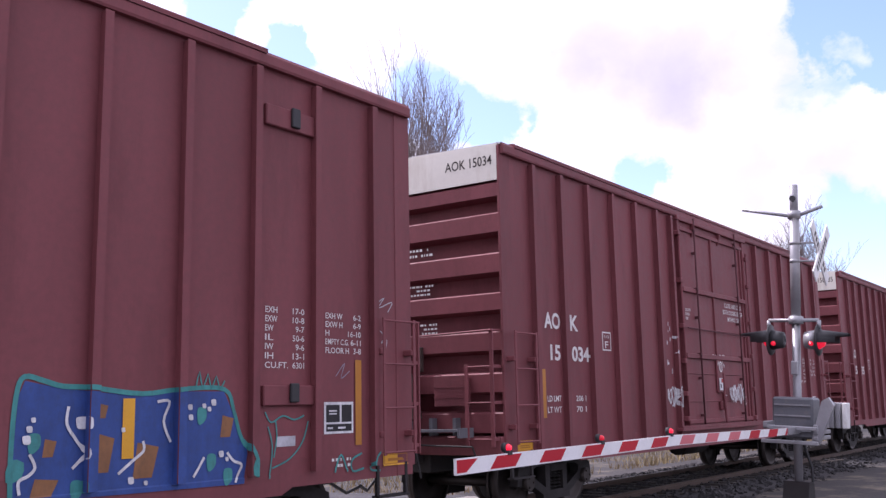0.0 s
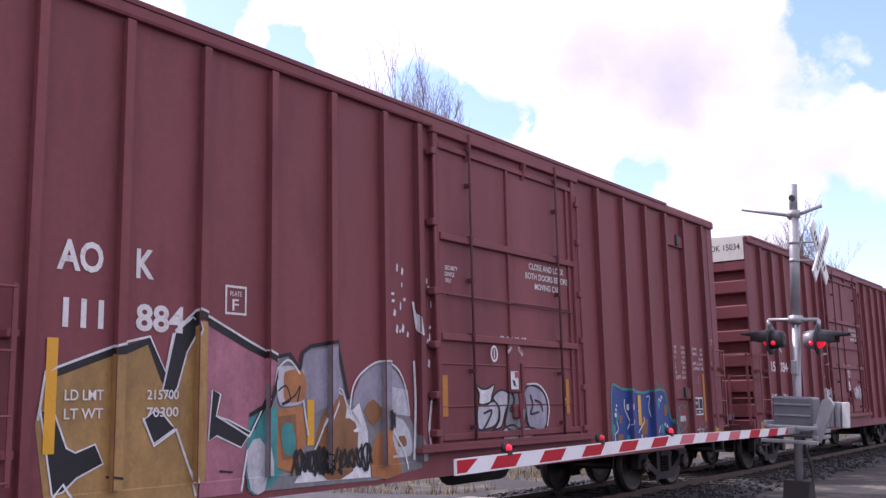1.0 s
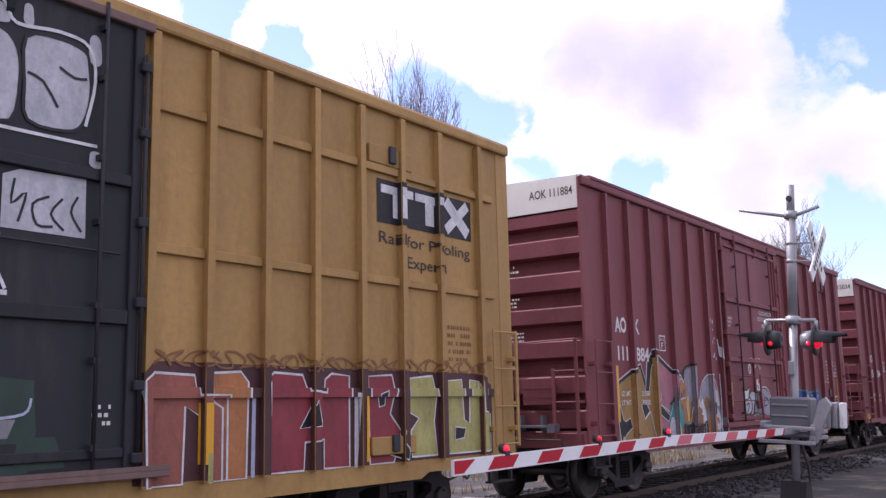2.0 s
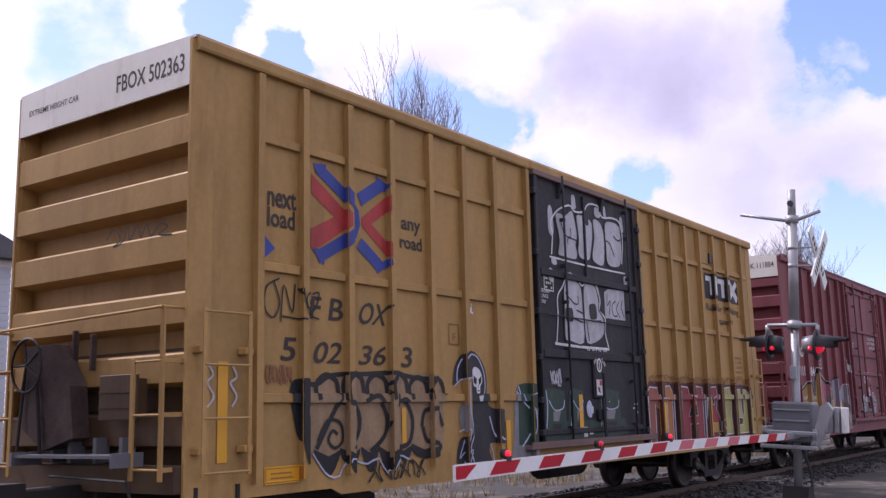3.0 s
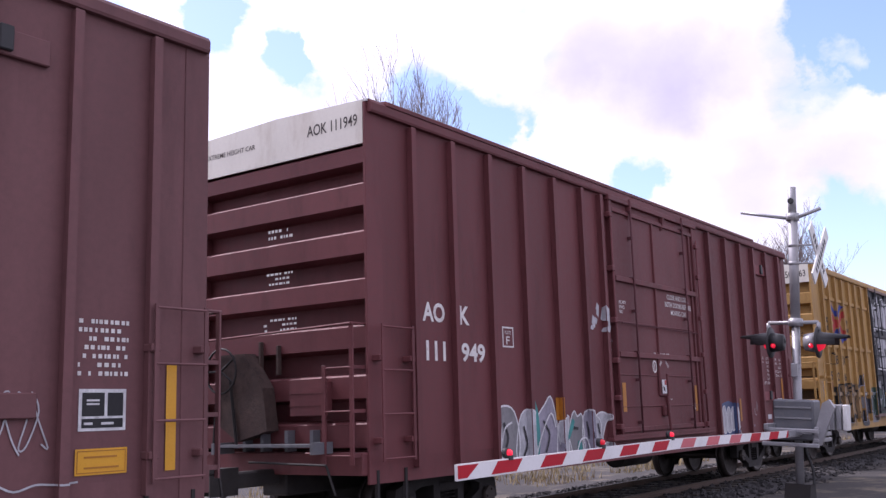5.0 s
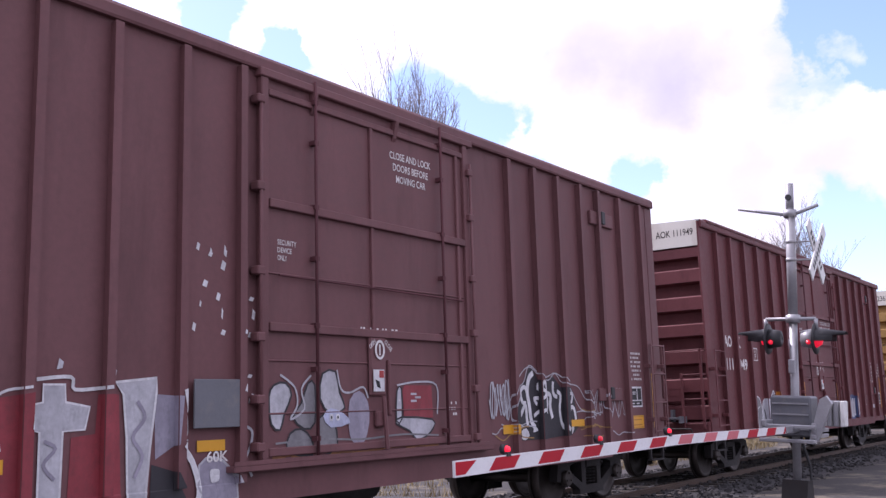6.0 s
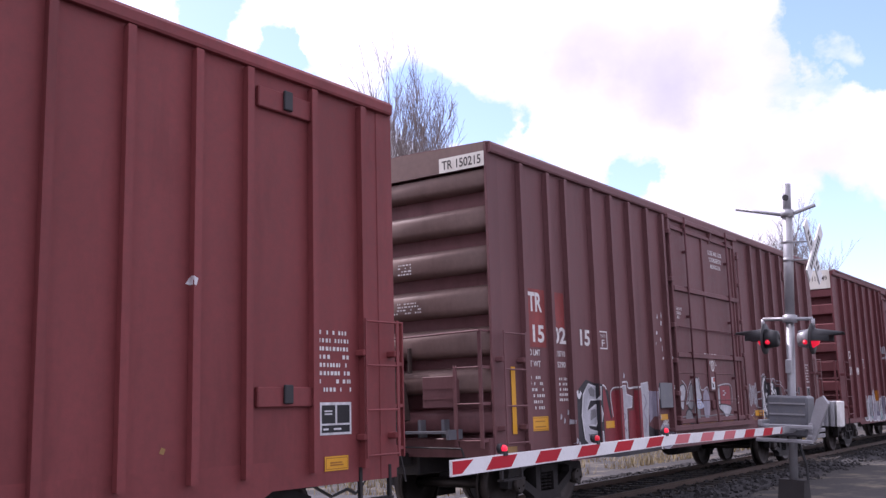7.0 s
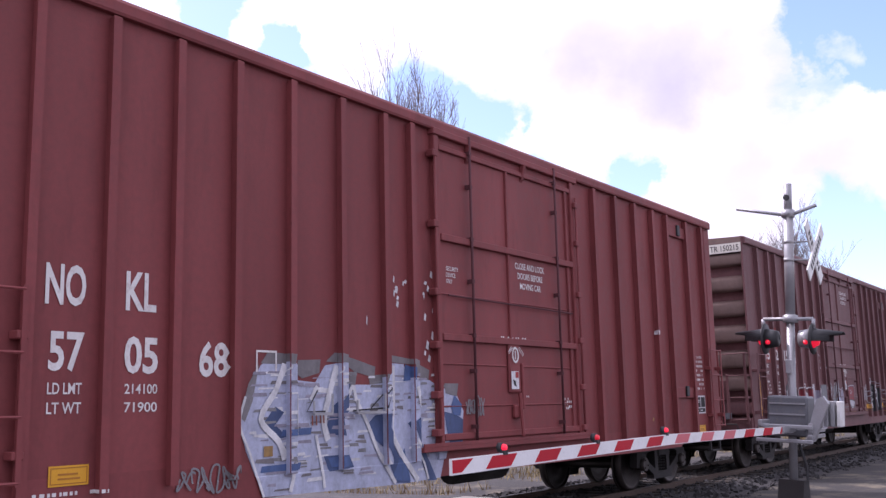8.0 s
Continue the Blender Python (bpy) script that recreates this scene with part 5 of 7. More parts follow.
    for u, z in ((11.04, 1.24), (12.68, 1.42), (12.80, 1.0), (11.42, 0.86), (13.0, 0.86)):
        painted(car, "graffiti", [blob(u - 0.05, u + 0.05, z - 0.07, z + 0.07, random.Random(5), 0.2, 7)], SPRAY["teal"], 2.5)
    for q in ([(13.46, 1.44), (13.54, 1.34), (13.70, 1.40), (13.86, 1.36), (14.0, 1.40)], [(13.50, 1.30), (13.56, 1.1), (13.52, 0.80)], [(14.06, 1.34), (13.98, 1.14), (13.80, 0.98), (13.56, 0.90)], [(13.60, 1.36), (13.62, 1.2), (13.58, 1.0)]):
        line(car, "teal", q, 0.016, 3)
    for q in ([(14.46, 0.80), (14.56, 0.98), (14.66, 0.80)], [(14.90, 0.98), (14.74, 0.92), (14.74, 0.80), (14.92, 0.82)], [(15.2, 1.02), (15.06, 0.94), (15.04, 0.80), (15.2, 0.78)]):
        line(car, "teal", q, 0.022, 3)
    line(car, "silver", [(15.22, 2.32), (15.30, 2.26), (15.24, 2.18), (15.34, 2.22), (15.30, 2.06)], 0.012, 3)
    line(car, "silver", [(15.16, 2.62), (15.3, 2.70), (15.2, 2.58), (15.44, 2.66), (15.36, 2.54)], 0.012, 3)
    line(car, "haze", [(14.48, 1.80), (14.62, 1.94), (14.56, 1.78), (14.70, 1.86)], 0.010, 3)
    stripe(car, 11.83, 11.95, 1.08, 1.58)
    dimensions(car, (13.45, 14.0), (14.32, 14.89))
    consolidated(car, 14.30, 14.76, 1.20, 1.53)
    stripe(car, 14.79, 14.89, 1.07, 1.98, DULL_AMBER)
    yellow_label(car, 15.26, 15.70, 0.82, 0.96)
    painted(car, "small_plate", [rect(13.62, 13.88, 1.10, 1.20)], SPRAY["silver"], 2)
    jack_plates(car, 14.10, BROWN)
    rows_of_bars(car, 14.42, 14.72, 0.84, 0.96, 2, 5)


def deco_yellow(car):
    D = DARK_STENCIL
    for word, u0, u1, z0, z1 in (("next", 0.95, 1.36, 3.57, 3.76), ("load", 0.95, 1.34, 3.36, 3.56), ("any", 3.13, 3.51, 3.58, 3.75), ("road", 3.10, 3.53, 3.40, 3.56)):
        lettering(car, word, u0, u1, z0, z1, D, 0.02)
    for word, u0, u1, z0, z1 in (("F", 1.58, 1.73, 2.46, 2.70), ("B", 1.87, 2.09, 2.46, 2.70), ("OX", 2.36, 2.84, 2.45, 2.70), ("5", 1.16, 1.36, 2.01, 2.25), ("02", 1.63, 2.06, 2.00, 2.23), ("36", 2.37, 2.82, 2.00, 2.22), ("3", 3.11, 3.30, 1.99, 2.23)):
        lettering(car, word, u0, u1, z0, z1, D, 0.012, 0.2)
    # crossed double chevrons in red and blue
    red = [[(1.59, 4.02), (1.59, 3.80), (1.95, 3.60), (1.58, 3.42), (1.58, 3.20), (1.72, 3.24), (2.16, 3.52), (2.16, 3.66)], [(2.85, 3.99), (2.85, 3.80), (2.58, 3.61), (2.86, 3.42), (2.86, 3.24), (2.41, 3.56), (2.41, 3.66)]]
    painted(car, "emblem", red, SPRAY["red"], 2, "red chevron of a crossed emblem", True)
    painted(car, "emblem", ribbon([(1.70, 4.10), (1.92, 3.98), (2.20, 3.80), (2.29, 3.70), (2.31, 3.58), (2.26, 3.46), (1.94, 3.26), (1.68, 3.12)], 0.14), SPRAY["royal"], 3, "blue arm of a crossed emblem")
    painted(car, "emblem", [[(1.62, 4.14), (1.82, 4.16), (1.80, 4.04), (1.66, 4.04)], [(1.60, 3.20), (1.78, 3.04), (1.80, 3.18), (1.66, 3.22)]], SPRAY["royal"], 3.5, "", True)
    painted(car, "emblem", ribbon([(2.37, 3.86), (2.56, 3.98), (2.76, 4.10)], 0.15), SPRAY["royal"], 3)
    painted(car, "emblem", ribbon([(2.36, 3.36), (2.56, 3.24), (2.74, 3.12)], 0.15), SPRAY["royal"], 3)
    painted(car, "emblem", [[(2.66, 4.20), (2.84, 4.12), (2.82, 4.02), (2.70, 4.08)], [(2.66, 3.04), (2.86, 3.16), (2.84, 3.24), (2.68, 3.14)]], SPRAY["royal"], 3.5, "", True)
    painted(car, "paint_patch", [[(0.88, 3.0), (0.88, 3.28), (1.06, 3.14)]], SPRAY["royal"], 2)
    # black panel with white block shapes, and grey print below
    painted(car, "emblem_panel", [rect(12.93, 14.86, 3.60, 4.12)], SPRAY["black"], 2, "black panel with white block shapes")
    painted(car, "emblem_panel", [rect(13.0, 13.62, 3.96, 4.06), rect(13.22, 13.40, 3.68, 3.96), rect(13.66, 14.22, 3.96, 4.06), rect(13.86, 14.04, 3.68, 3.96)] + ribbon([(14.30, 4.06), (14.78, 3.68)], 0.16) + ribbon([(14.30, 3.68), (14.78, 4.06)], 0.13), SPRAY["white"], 3)
    for i, wd in enumerate(("Rail for Pooling", "Experts")):
        lettering(car, wd, 13.89 - 0.058 * len(wd), 13.89 + 0.058 * len(wd), 3.32 - 0.25 * i, 3.50 - 0.25 * i, D, 0.004)
    painted(car, "plate_stencil", outline_box(4.05, 4.28, 2.29, 2.56, 0.02), SPRAY["ochre"], 2)
    lettering(car, "F", 4.13, 4.20, 2.34, 2.44, SPRAY["ochre"])
    yellow_label(car, 0.93, 1.40, 0.81, 0.98)
    for s in ((3.08, 3.16, 1.08, 1.53), (5.32, 5.43, 0.90, 1.34), (0.33, 0.45, 1.05, 1.98), (7.33, 7.45, 1.17, 1.68), (10.35, 10.46, 1.0, 1.55)):
        stripe(car, *s)
    chips(car, 4.5, 4.6, 2.5, 2.85, 3, 5, "white", 0.03)
    # swollen letters outlined in black, a hooded figure, a green block
    shape(car, "dust", [(1.40, 1.76), (1.68, 1.78), (1.90, 1.87), (2.9, 1.90), (3.8, 1.86), (3.86, 1.0), (3.3, 0.98), (2.8, 0.98), (2.2, 1.04), (1.62, 1.06), (1.44, 1.4)], 1, 3, label="swollen tan letters outlined in black")
    for top in ((1.68, 1.62, 1.88), (2.10, 1.62, 1.91), (2.50, 1.62, 1.90), (2.88, 1.62, 1.92), (3.26, 1.62, 1.88), (3.60, 1.62, 1.88)):
        u, z0, z1 = top
        line(car, "black", [(u, z0), (u - 0.02, z1 - 0.10), (u + 0.12, z1), (u + 0.28, z1 - 0.06), (u + 0.32, z0 + 0.06)], 0.06, 3)
    line(car, "black", [(1.30, 1.72), (1.44, 1.80), (1.66, 1.78), (1.90, 1.88), (2.4, 1.90), (2.9, 1.92), (3.4, 1.87), (3.80, 1.87)], 0.05, 3)
    shape(car, "black", [(1.27, 1.74), (1.40, 1.84), (1.52, 1.78), (1.46, 1.5), (1.56, 1.12), (1.46, 0.98), (1.36, 1.3)], 4)
    for big in ([(1.66, 1.12), (1.90, 1.46), (2.05, 1.60), (2.30, 1.52), (2.33, 1.30), (2.18, 1.10)], [(2.40, 1.60), (2.64, 1.66), (2.80, 1.44), (2.76, 1.22), (2.52, 1.06)], [(2.92, 1.54), (3.12, 1.62), (3.28, 1.40), (3.22, 1.14), (3.0, 1.08)], [(3.46, 1.30), (3.52, 1.48), (3.76, 1.50), (3.88, 1.30)], [(3.48, 1.30), (3.56, 1.14), (3.8, 1.08)]):
        line(car, "black", big, 0.055, 4)
    line(car, "black", [(1.98, 1.26), (1.90, 1.30), (1.84, 1.20), (1.94, 1.12), (2.06, 1.20), (2.02, 1.38), (1.82, 1.40), (1.68, 1.2)], 0.035, 4)
    line(car, "black", [(1.98, 1.75), (2.02, 1.64), (1.96, 1.58)], 0.03, 4)
    line(car, "black", [(2.97, 1.80), (2.98, 1.5), (2.97, 1.2)], 0.05, 4)
    for a, b, c in ((1.62, 1.84, 2.02), (2.02, 2.20, 2.34), (2.36, 2.52, 2.66), (2.66, 2.82, 2.98), (2.98, 3.10, 3.26), (3.26, 3.50, 3.84)):
        deep = 0.86 if a < 2.9 else 0.94
        shape(car, "black", [(a, 1.12), (a + 0.04, 1.0), (b - 0.04, deep), (b + 0.05, deep - 0.01), (c - 0.03, 0.99), (c, 1.10), (b, 1.04)], 4, 2)
    line(car, "ice", [(1.60, 1.08), (1.72, 0.94), (1.84, 0.84), (2.0, 0.83), (2.12, 1.0), (2.3, 0.96), (2.46, 0.93), (2.66, 0.98), (2.80, 0.81), (2.96, 1.0), (3.2, 0.94)], 0.02, 5, 2)
    shape(car, "dark", [(4.12, 1.80), (4.15, 1.99), (4.25, 2.13), (4.41, 2.23), (4.62, 2.22), (4.80, 2.08), (4.88, 1.89), (4.87, 1.66), (4.95, 1.52), (5.20, 1.47), (5.30, 1.34), (5.28, 1.16), (5.16, 1.05), (4.96, 1.06), (4.90, 0.95), (4.96, 0.72), (4.22, 0.74), (4.22, 1.10), (4.40, 1.20), (4.45, 1.45), (4.43, 1.86), (4.24, 1.84)], 2, 3, label="black hooded figure shape with white edges")
    line(car, "ice", [(4.20, 1.84), (4.22, 2.0), (4.34, 2.14), (4.46, 2.19), (4.66, 2.16), (4.80, 1.98), (4.83, 1.80), (4.80, 1.66)], 0.022, 4)
    line(car, "ice", [(4.14, 1.78), (4.28, 1.86), (4.46, 1.90)], 0.02, 4)
    line(car, "ice", [(4.36, 1.82), (4.36, 1.5), (4.42, 1.2), (4.34, 1.02), (4.40, 0.85)], 0.018, 4)
    line(car, "ice", [(4.92, 1.40), (5.02, 1.18), (5.14, 1.10), (5.24, 1.2), (5.27, 1.4)], 0.025, 4)
    line(car, "ice", [(4.92, 1.05), (4.98, 0.92), (5.02, 0.76)], 0.018, 4)
    shape(car, "grey", [(4.24, 1.5), (4.38, 1.55), (4.38, 1.20), (4.26, 1.30)], 3, 2)
    line(car, "ice", [(4.22, 1.22), (4.36, 1.24), (4.30, 1.06), (4.22, 0.9), (4.38, 1.0), (4.30, 0.8)], 0.018, 5)
    shape(car, "white", [(4.55, 1.99), (4.63, 2.03), (4.74, 1.97), (4.77, 1.85), (4.72, 1.78), (4.71, 1.70), (4.64, 1.70), (4.63, 1.77), (4.56, 1.80)], 4, 3)
    for q in ([(4.57, 1.92), (4.64, 1.88), (4.63, 1.80), (4.57, 1.83)], [(4.68, 1.87), (4.75, 1.92), (4.74, 1.83), (4.69, 1.80)], [(4.66, 1.80), (4.68, 1.80), (4.67, 1.76)], [(4.65, 1.735), (4.70, 1.735), (4.70, 1.72), (4.65, 1.72)]):
        shape(car, "black", q, 5, 0)
    shape(car, "white", [(4.62, 1.66), (4.73, 1.67), (4.70, 1.59), (4.64, 1.59)], 4, 0)
    # dark green letters across wall and door, on a pale base
    shape(car, "green", [(5.52, 0.98), (5.55, 1.64), (5.66, 1.81), (5.87, 1.84), (6.19, 1.81), (6.19, 0.98)], 1, 0, label="dark green block of graffiti letters with white edges")
    shape(car, "grey", [(5.44, 0.78), (5.52, 1.10), (5.56, 1.66), (5.66, 1.78), (5.64, 1.0), (6.19, 0.98), (6.19, 0.78)], 2, 0)
    shape(car, "grey", [(5.92, 1.48), (6.19, 1.50), (6.19, 1.40), (6.0, 1.40)], 2, 0)
    shape(car, "black", [(5.94, 1.36), (6.18, 1.36), (6.18, 1.20), (5.96, 1.20)], 2, 0)
    line(car, "ice", [(5.66, 1.80), (5.80, 1.58), (5.96, 1.46), (5.96, 1.18), (5.72, 0.98)], 0.025, 3)
    line(car, "ice", [(5.60, 1.72), (5.80, 1.66), (6.02, 1.70)], 0.02, 3)
    for a, b in ((6.30, 6.90), (7.02, 7.48), (8.00, 8.70)):
        shape(car, "green", [(a, 1.04), (a + 0.02, 1.70), (a + 0.12, 1.77), (b - 0.06, 1.74), (b, 1.66), (b - 0.02, 1.04)], 2, 2)
        line(car, "ice", [(a + 0.05, 1.74), (a + 0.08, 1.5), (a + 0.03, 1.2)], 0.025, 4)
        line(car, "ice", [(a + 0.12, 1.60), (a + 0.28, 1.46), (b - 0.08, 1.48), (b - 0.02, 1.6)], 0.022, 4)
        shape(car, "grey", [(a + 0.24, 1.44), (b - 0.14, 1.44), (b - 0.2, 1.30), (a + 0.24, 1.30)], 3, 0)
        shape(car, "black", [(a + 0.22, 1.26), (b - 0.12, 1.26), (b - 0.14, 1.10), (a + 0.22, 1.10)], 3, 0)
    shape(car, "green", [(6.20, 1.0), (6.20, 1.30), (8.9, 1.30), (9.0, 1.06)], 1, 0)
    shape(car, "ice", [(7.56, 1.50), (7.66, 1.60), (7.76, 1.50), (7.72, 1.34), (7.60, 1.36)], 4, 2)
    for q in ((7.44, 7.56, 1.05, 1.20), (7.62, 7.74, 1.08, 1.14), (7.70, 7.78, 1.40, 1.50)):
        painted(car, "graffiti", [rect(*q)], SPRAY["white"], 5)
    painted(car, "graffiti", [rect(6.95, 9.1, 0.955, 1.02)], SPRAY["grey"], 3)
    # silver letters in two rows on the black door
    for n, q in enumerate(([(6.84, 4.36), (7.0, 4.42), (7.14, 4.40), (7.37, 4.52), (7.47, 4.36), (7.52, 4.12), (7.46, 3.98), (7.50, 3.86), (7.43, 3.74), (7.06, 3.74), (6.88, 3.77), (6.94, 4.0)], [(7.51, 4.44), (7.66, 4.49), (7.83, 4.48), (8.03, 4.42), (8.05, 4.21), (7.97, 3.93), (7.88, 3.78), (7.60, 3.78), (7.52, 3.90), (7.56, 4.1)],
                           [(8.07, 4.47), (8.30, 4.48), (8.43, 4.35), (8.46, 4.08), (8.39, 3.75), (8.06, 3.77), (8.00, 3.89), (8.09, 4.18)], [(8.50, 4.47), (8.79, 4.54), (9.03, 4.50), (9.08, 4.38), (9.10, 4.11), (9.03, 3.86), (8.88, 3.77), (8.54, 3.79), (8.50, 4.08)],
                           [(7.01, 3.27), (7.17, 3.46), (7.38, 3.42), (7.57, 3.31), (7.60, 2.95), (7.59, 2.46), (7.14, 2.47), (6.99, 2.52), (7.0, 2.96)], [(7.64, 3.31), (7.81, 3.43), (8.04, 3.38), (8.15, 3.14), (8.13, 3.01), (8.28, 2.89), (8.31, 2.69), (8.12, 2.53), (7.68, 2.46), (7.63, 2.89)])):
        shape(car, "silver", q, 2, 3, "black", 0.028, "silver letter outlined in black and white")
    for q in ([(7.00, 4.30), (7.10, 4.10), (7.30, 4.08), (7.30, 4.22)], [(7.20, 3.98), (7.22, 4.06), (7.48, 4.05)], [(8.52, 4.18), (8.66, 4.14), (8.80, 3.95)], [(8.80, 4.30), (8.94, 4.24), (9.06, 4.26)], [(7.05, 3.20), (7.30, 3.06), (7.44, 3.06), (7.44, 3.18)], [(7.38, 2.96), (7.58, 2.92)], [(7.20, 2.84), (7.58, 2.78)], [(7.70, 2.80), (7.76, 2.5)], [(7.90, 2.82), (8.20, 2.84)]):
        line(car, "black", q, 0.024, 4, 2)
    for q in (((7.80, 7.92), (4.34, 4.48)), ((7.02, 7.28), (2.76, 2.98)), ((7.80, 8.06), (2.84, 3.10))):
        painted(car, "graffiti", [blob(*q[0], *q[1], random.Random(7), 0.08)], SPRAY["black"], 4)
    line(car, "white", [(6.68, 3.74), (6.73, 4.03), (6.70, 4.24), (6.93, 4.45), (7.30, 4.58), (7.46, 4.51), (7.75, 4.55), (7.94, 4.70), (8.28, 4.72), (8.41, 4.56), (8.79, 4.60), (9.07, 4.55), (9.14, 4.26), (9.06, 3.85)], 0.03, 3)
    line(car, "white", [(6.62, 3.70), (7.6, 3.69), (8.4, 3.69), (9.18, 3.70)], 0.028, 3)
    line(car, "white", [(6.73, 2.43), (6.80, 2.82), (6.81, 3.12), (6.97, 3.28), (7.17, 3.50), (7.43, 3.45), (7.60, 3.35), (7.78, 3.46), (8.04, 3.46), (8.19, 3.18), (8.15, 3.0), (8.34, 2.89), (8.32, 2.65), (8.42, 2.43)], 0.03, 3)
    line(car, "white", [(6.68, 2.42), (7.5, 2.40), (8.44, 2.40)], 0.04, 3)
    for q in (((6.60, 6.78), (4.06, 4.50)), ((7.36, 7.52), (4.56, 4.78)), ((8.12, 8.36), (4.54, 4.70)), ((8.46, 8.56), (4.58, 4.76)), ((9.06, 9.20), (4.42, 4.68)), ((6.66, 6.84), (3.60, 3.72)), ((6.56, 6.72), (3.34, 3.54)), ((8.0, 8.14), (3.20, 3.52)), ((9.10, 9.24), (3.52, 3.66))):
        painted(car, "graffiti", [blob(*q[0], *q[1], random.Random(4), 0.2, 8)], SPRAY["silver"], 2)
    shape(car, "silver", [(8.36, 3.32), (8.5, 3.38), (9.09, 3.40), (9.10, 2.90), (8.36, 2.90)], 2, 0)
    for q in ([(8.46, 3.30), (8.44, 3.1), (8.56, 3.2), (8.50, 2.96)], [(8.76, 3.2), (8.62, 3.12), (8.66, 2.96), (8.80, 2.96)], [(8.88, 3.2), (8.78, 3.06), (8.9, 2.94)], [(9.02, 3.24), (8.96, 3.1), (9.06, 2.95)]):
        line(car, "black", q, 0.022, 3, 3)
    rows_of_bars(car, 7.2, 8.6, 2.25, 2.31, 1, 57)
    tag(car, 6.5, 6.8, 1.75, 2.1, "silver", 59, 0.02, 3)
    door_marks(car, 7.95)
    painted(car, "notice", outline_box(6.42, 6.70, 3.18, 3.42, 0.016), STENCIL, 3)
    rows_of_bars(car, 6.45, 6.67, 3.2, 3.4, 3, 60)
    # tall block letters with white edges, painted from the wall's foot up to the belt
    shape(car, "shadow", [(9.66, 0.86), (9.58, 1.70), (9.80, 1.92), (12.0, 1.90), (14.9, 1.88), (15.25, 1.74), (15.25, 0.86)], 1, 0, label="dark shadow behind tall block letters")
    for colour, outline in (("brick", [(9.74, 0.84), (9.70, 1.74), (9.80, 1.82), (10.30, 1.80), (10.34, 1.62), (10.70, 1.62), (10.70, 0.84), (10.42, 0.84), (10.40, 1.4), (10.20, 1.52), (10.18, 0.84)]),
                            ("orange", [(10.46, 1.60), (10.46, 1.82), (10.86, 1.84), (10.96, 1.74), (10.94, 0.84), (10.64, 0.84), (10.64, 1.50)]),
                            ("crimson", [(11.22, 0.86), (11.18, 1.74), (11.30, 1.84), (11.70, 1.82), (11.78, 1.66), (12.02, 1.64), (12.04, 1.78), (12.14, 1.84), (12.42, 1.82), (12.42, 0.86), (12.02, 0.86), (12.02, 1.16), (11.74, 1.14), (11.72, 0.86)]),
                            ("crimson", [(12.76, 0.86), (12.74, 1.82), (13.16, 1.84), (13.22, 1.66), (13.12, 1.40), (13.30, 1.20), (13.18, 0.86)]),
                            ("lime", [(13.46, 1.42), (13.44, 1.80), (13.94, 1.84), (14.02, 1.6), (13.96, 1.3), (14.02, 0.9), (13.52, 0.9), (13.50, 1.2), (13.66, 1.34)]),
                            ("lime", [(14.20, 0.9), (14.18, 1.78), (14.56, 1.80), (14.60, 1.30), (14.72, 1.26), (14.74, 1.80), (14.94, 1.78), (14.96, 1.40), (15.20, 1.36), (15.20, 0.9)])):
        shape(car, colour, outline, 2, 0, "white", 0.024, "tall block letter in flat spray colour")
    for q in ([(11.66, 1.28), (11.84, 1.56), (11.90, 1.30)], [(12.90, 1.62), (13.04, 1.66), (13.02, 1.50), (12.92, 1.48)], [(13.1, 0.95), (13.22, 1.12), (13.36, 1.0), (13.34, 0.88)], [(14.40, 1.22), (14.62, 1.20), (14.58, 1.08), (14.38, 1.06)]):
        shape(car, "black", q, 4, 0, "white", 0.018)
    for u, z0, z1, c in ((11.02, 0.84, 1.62, "ice"), (12.52, 0.84, 1.64, "white"), (12.62, 0.9, 1.6, "amber"), (15.06, 1.4, 1.7, "white")):
        line(car, c, [(u, z0), (u + 0.01, z1)], 0.05, 4, 0)
    line(car, "lime", [(10.44, 0.84), (10.45, 1.1)], 0.10, 4, 0)
    tag(car, 9.8, 15.0, 1.85, 2.05, "ochre", 61, 0.02, 14)
    for q in ([(1.12, 2.84), (0.94, 2.74), (0.92, 2.52), (1.04, 2.44), (1.12, 2.60), (1.04, 2.80)], [(1.14, 2.40), (1.18, 2.78), (1.30, 2.50), (1.34, 2.80)], [(1.16, 2.46), (1.44, 2.44)], [(1.38, 2.76), (1.44, 2.56), (1.56, 2.62), (1.50, 2.72), (1.42, 2.64), (1.52, 2.40), (1.56, 2.30)], [(1.60, 2.72), (1.70, 2.74), (1.66, 2.60), (1.58, 2.50), (1.70, 2.46)]):
        line(car, "black", q, 0.018, 4)
    tag(car, 0.95, 1.3, 1.75, 2.0, "ochre", 63, 0.018, 4)
    tag(car, 2.5, 3.5, 0.72, 0.95, "black", 64, 0.02, 4)
    line(car, "silver", [(0.20, 1.96), (0.27, 1.86), (0.20, 1.78), (0.28, 1.66), (0.20, 1.56)], 0.022, 5)
    line(car, "silver", [(0.50, 1.95), (0.56, 1.84), (0.48, 1.78), (0.56, 1.66), (0.50, 1.56)], 0.022, 5)
    jack_plates(car, 13.45, YELLOW, 4.28, 0.95)
    rows_of_bars(car, 14.2, 14.8, 2.0, 2.5, 5, 66, SPRAY["ochre"])


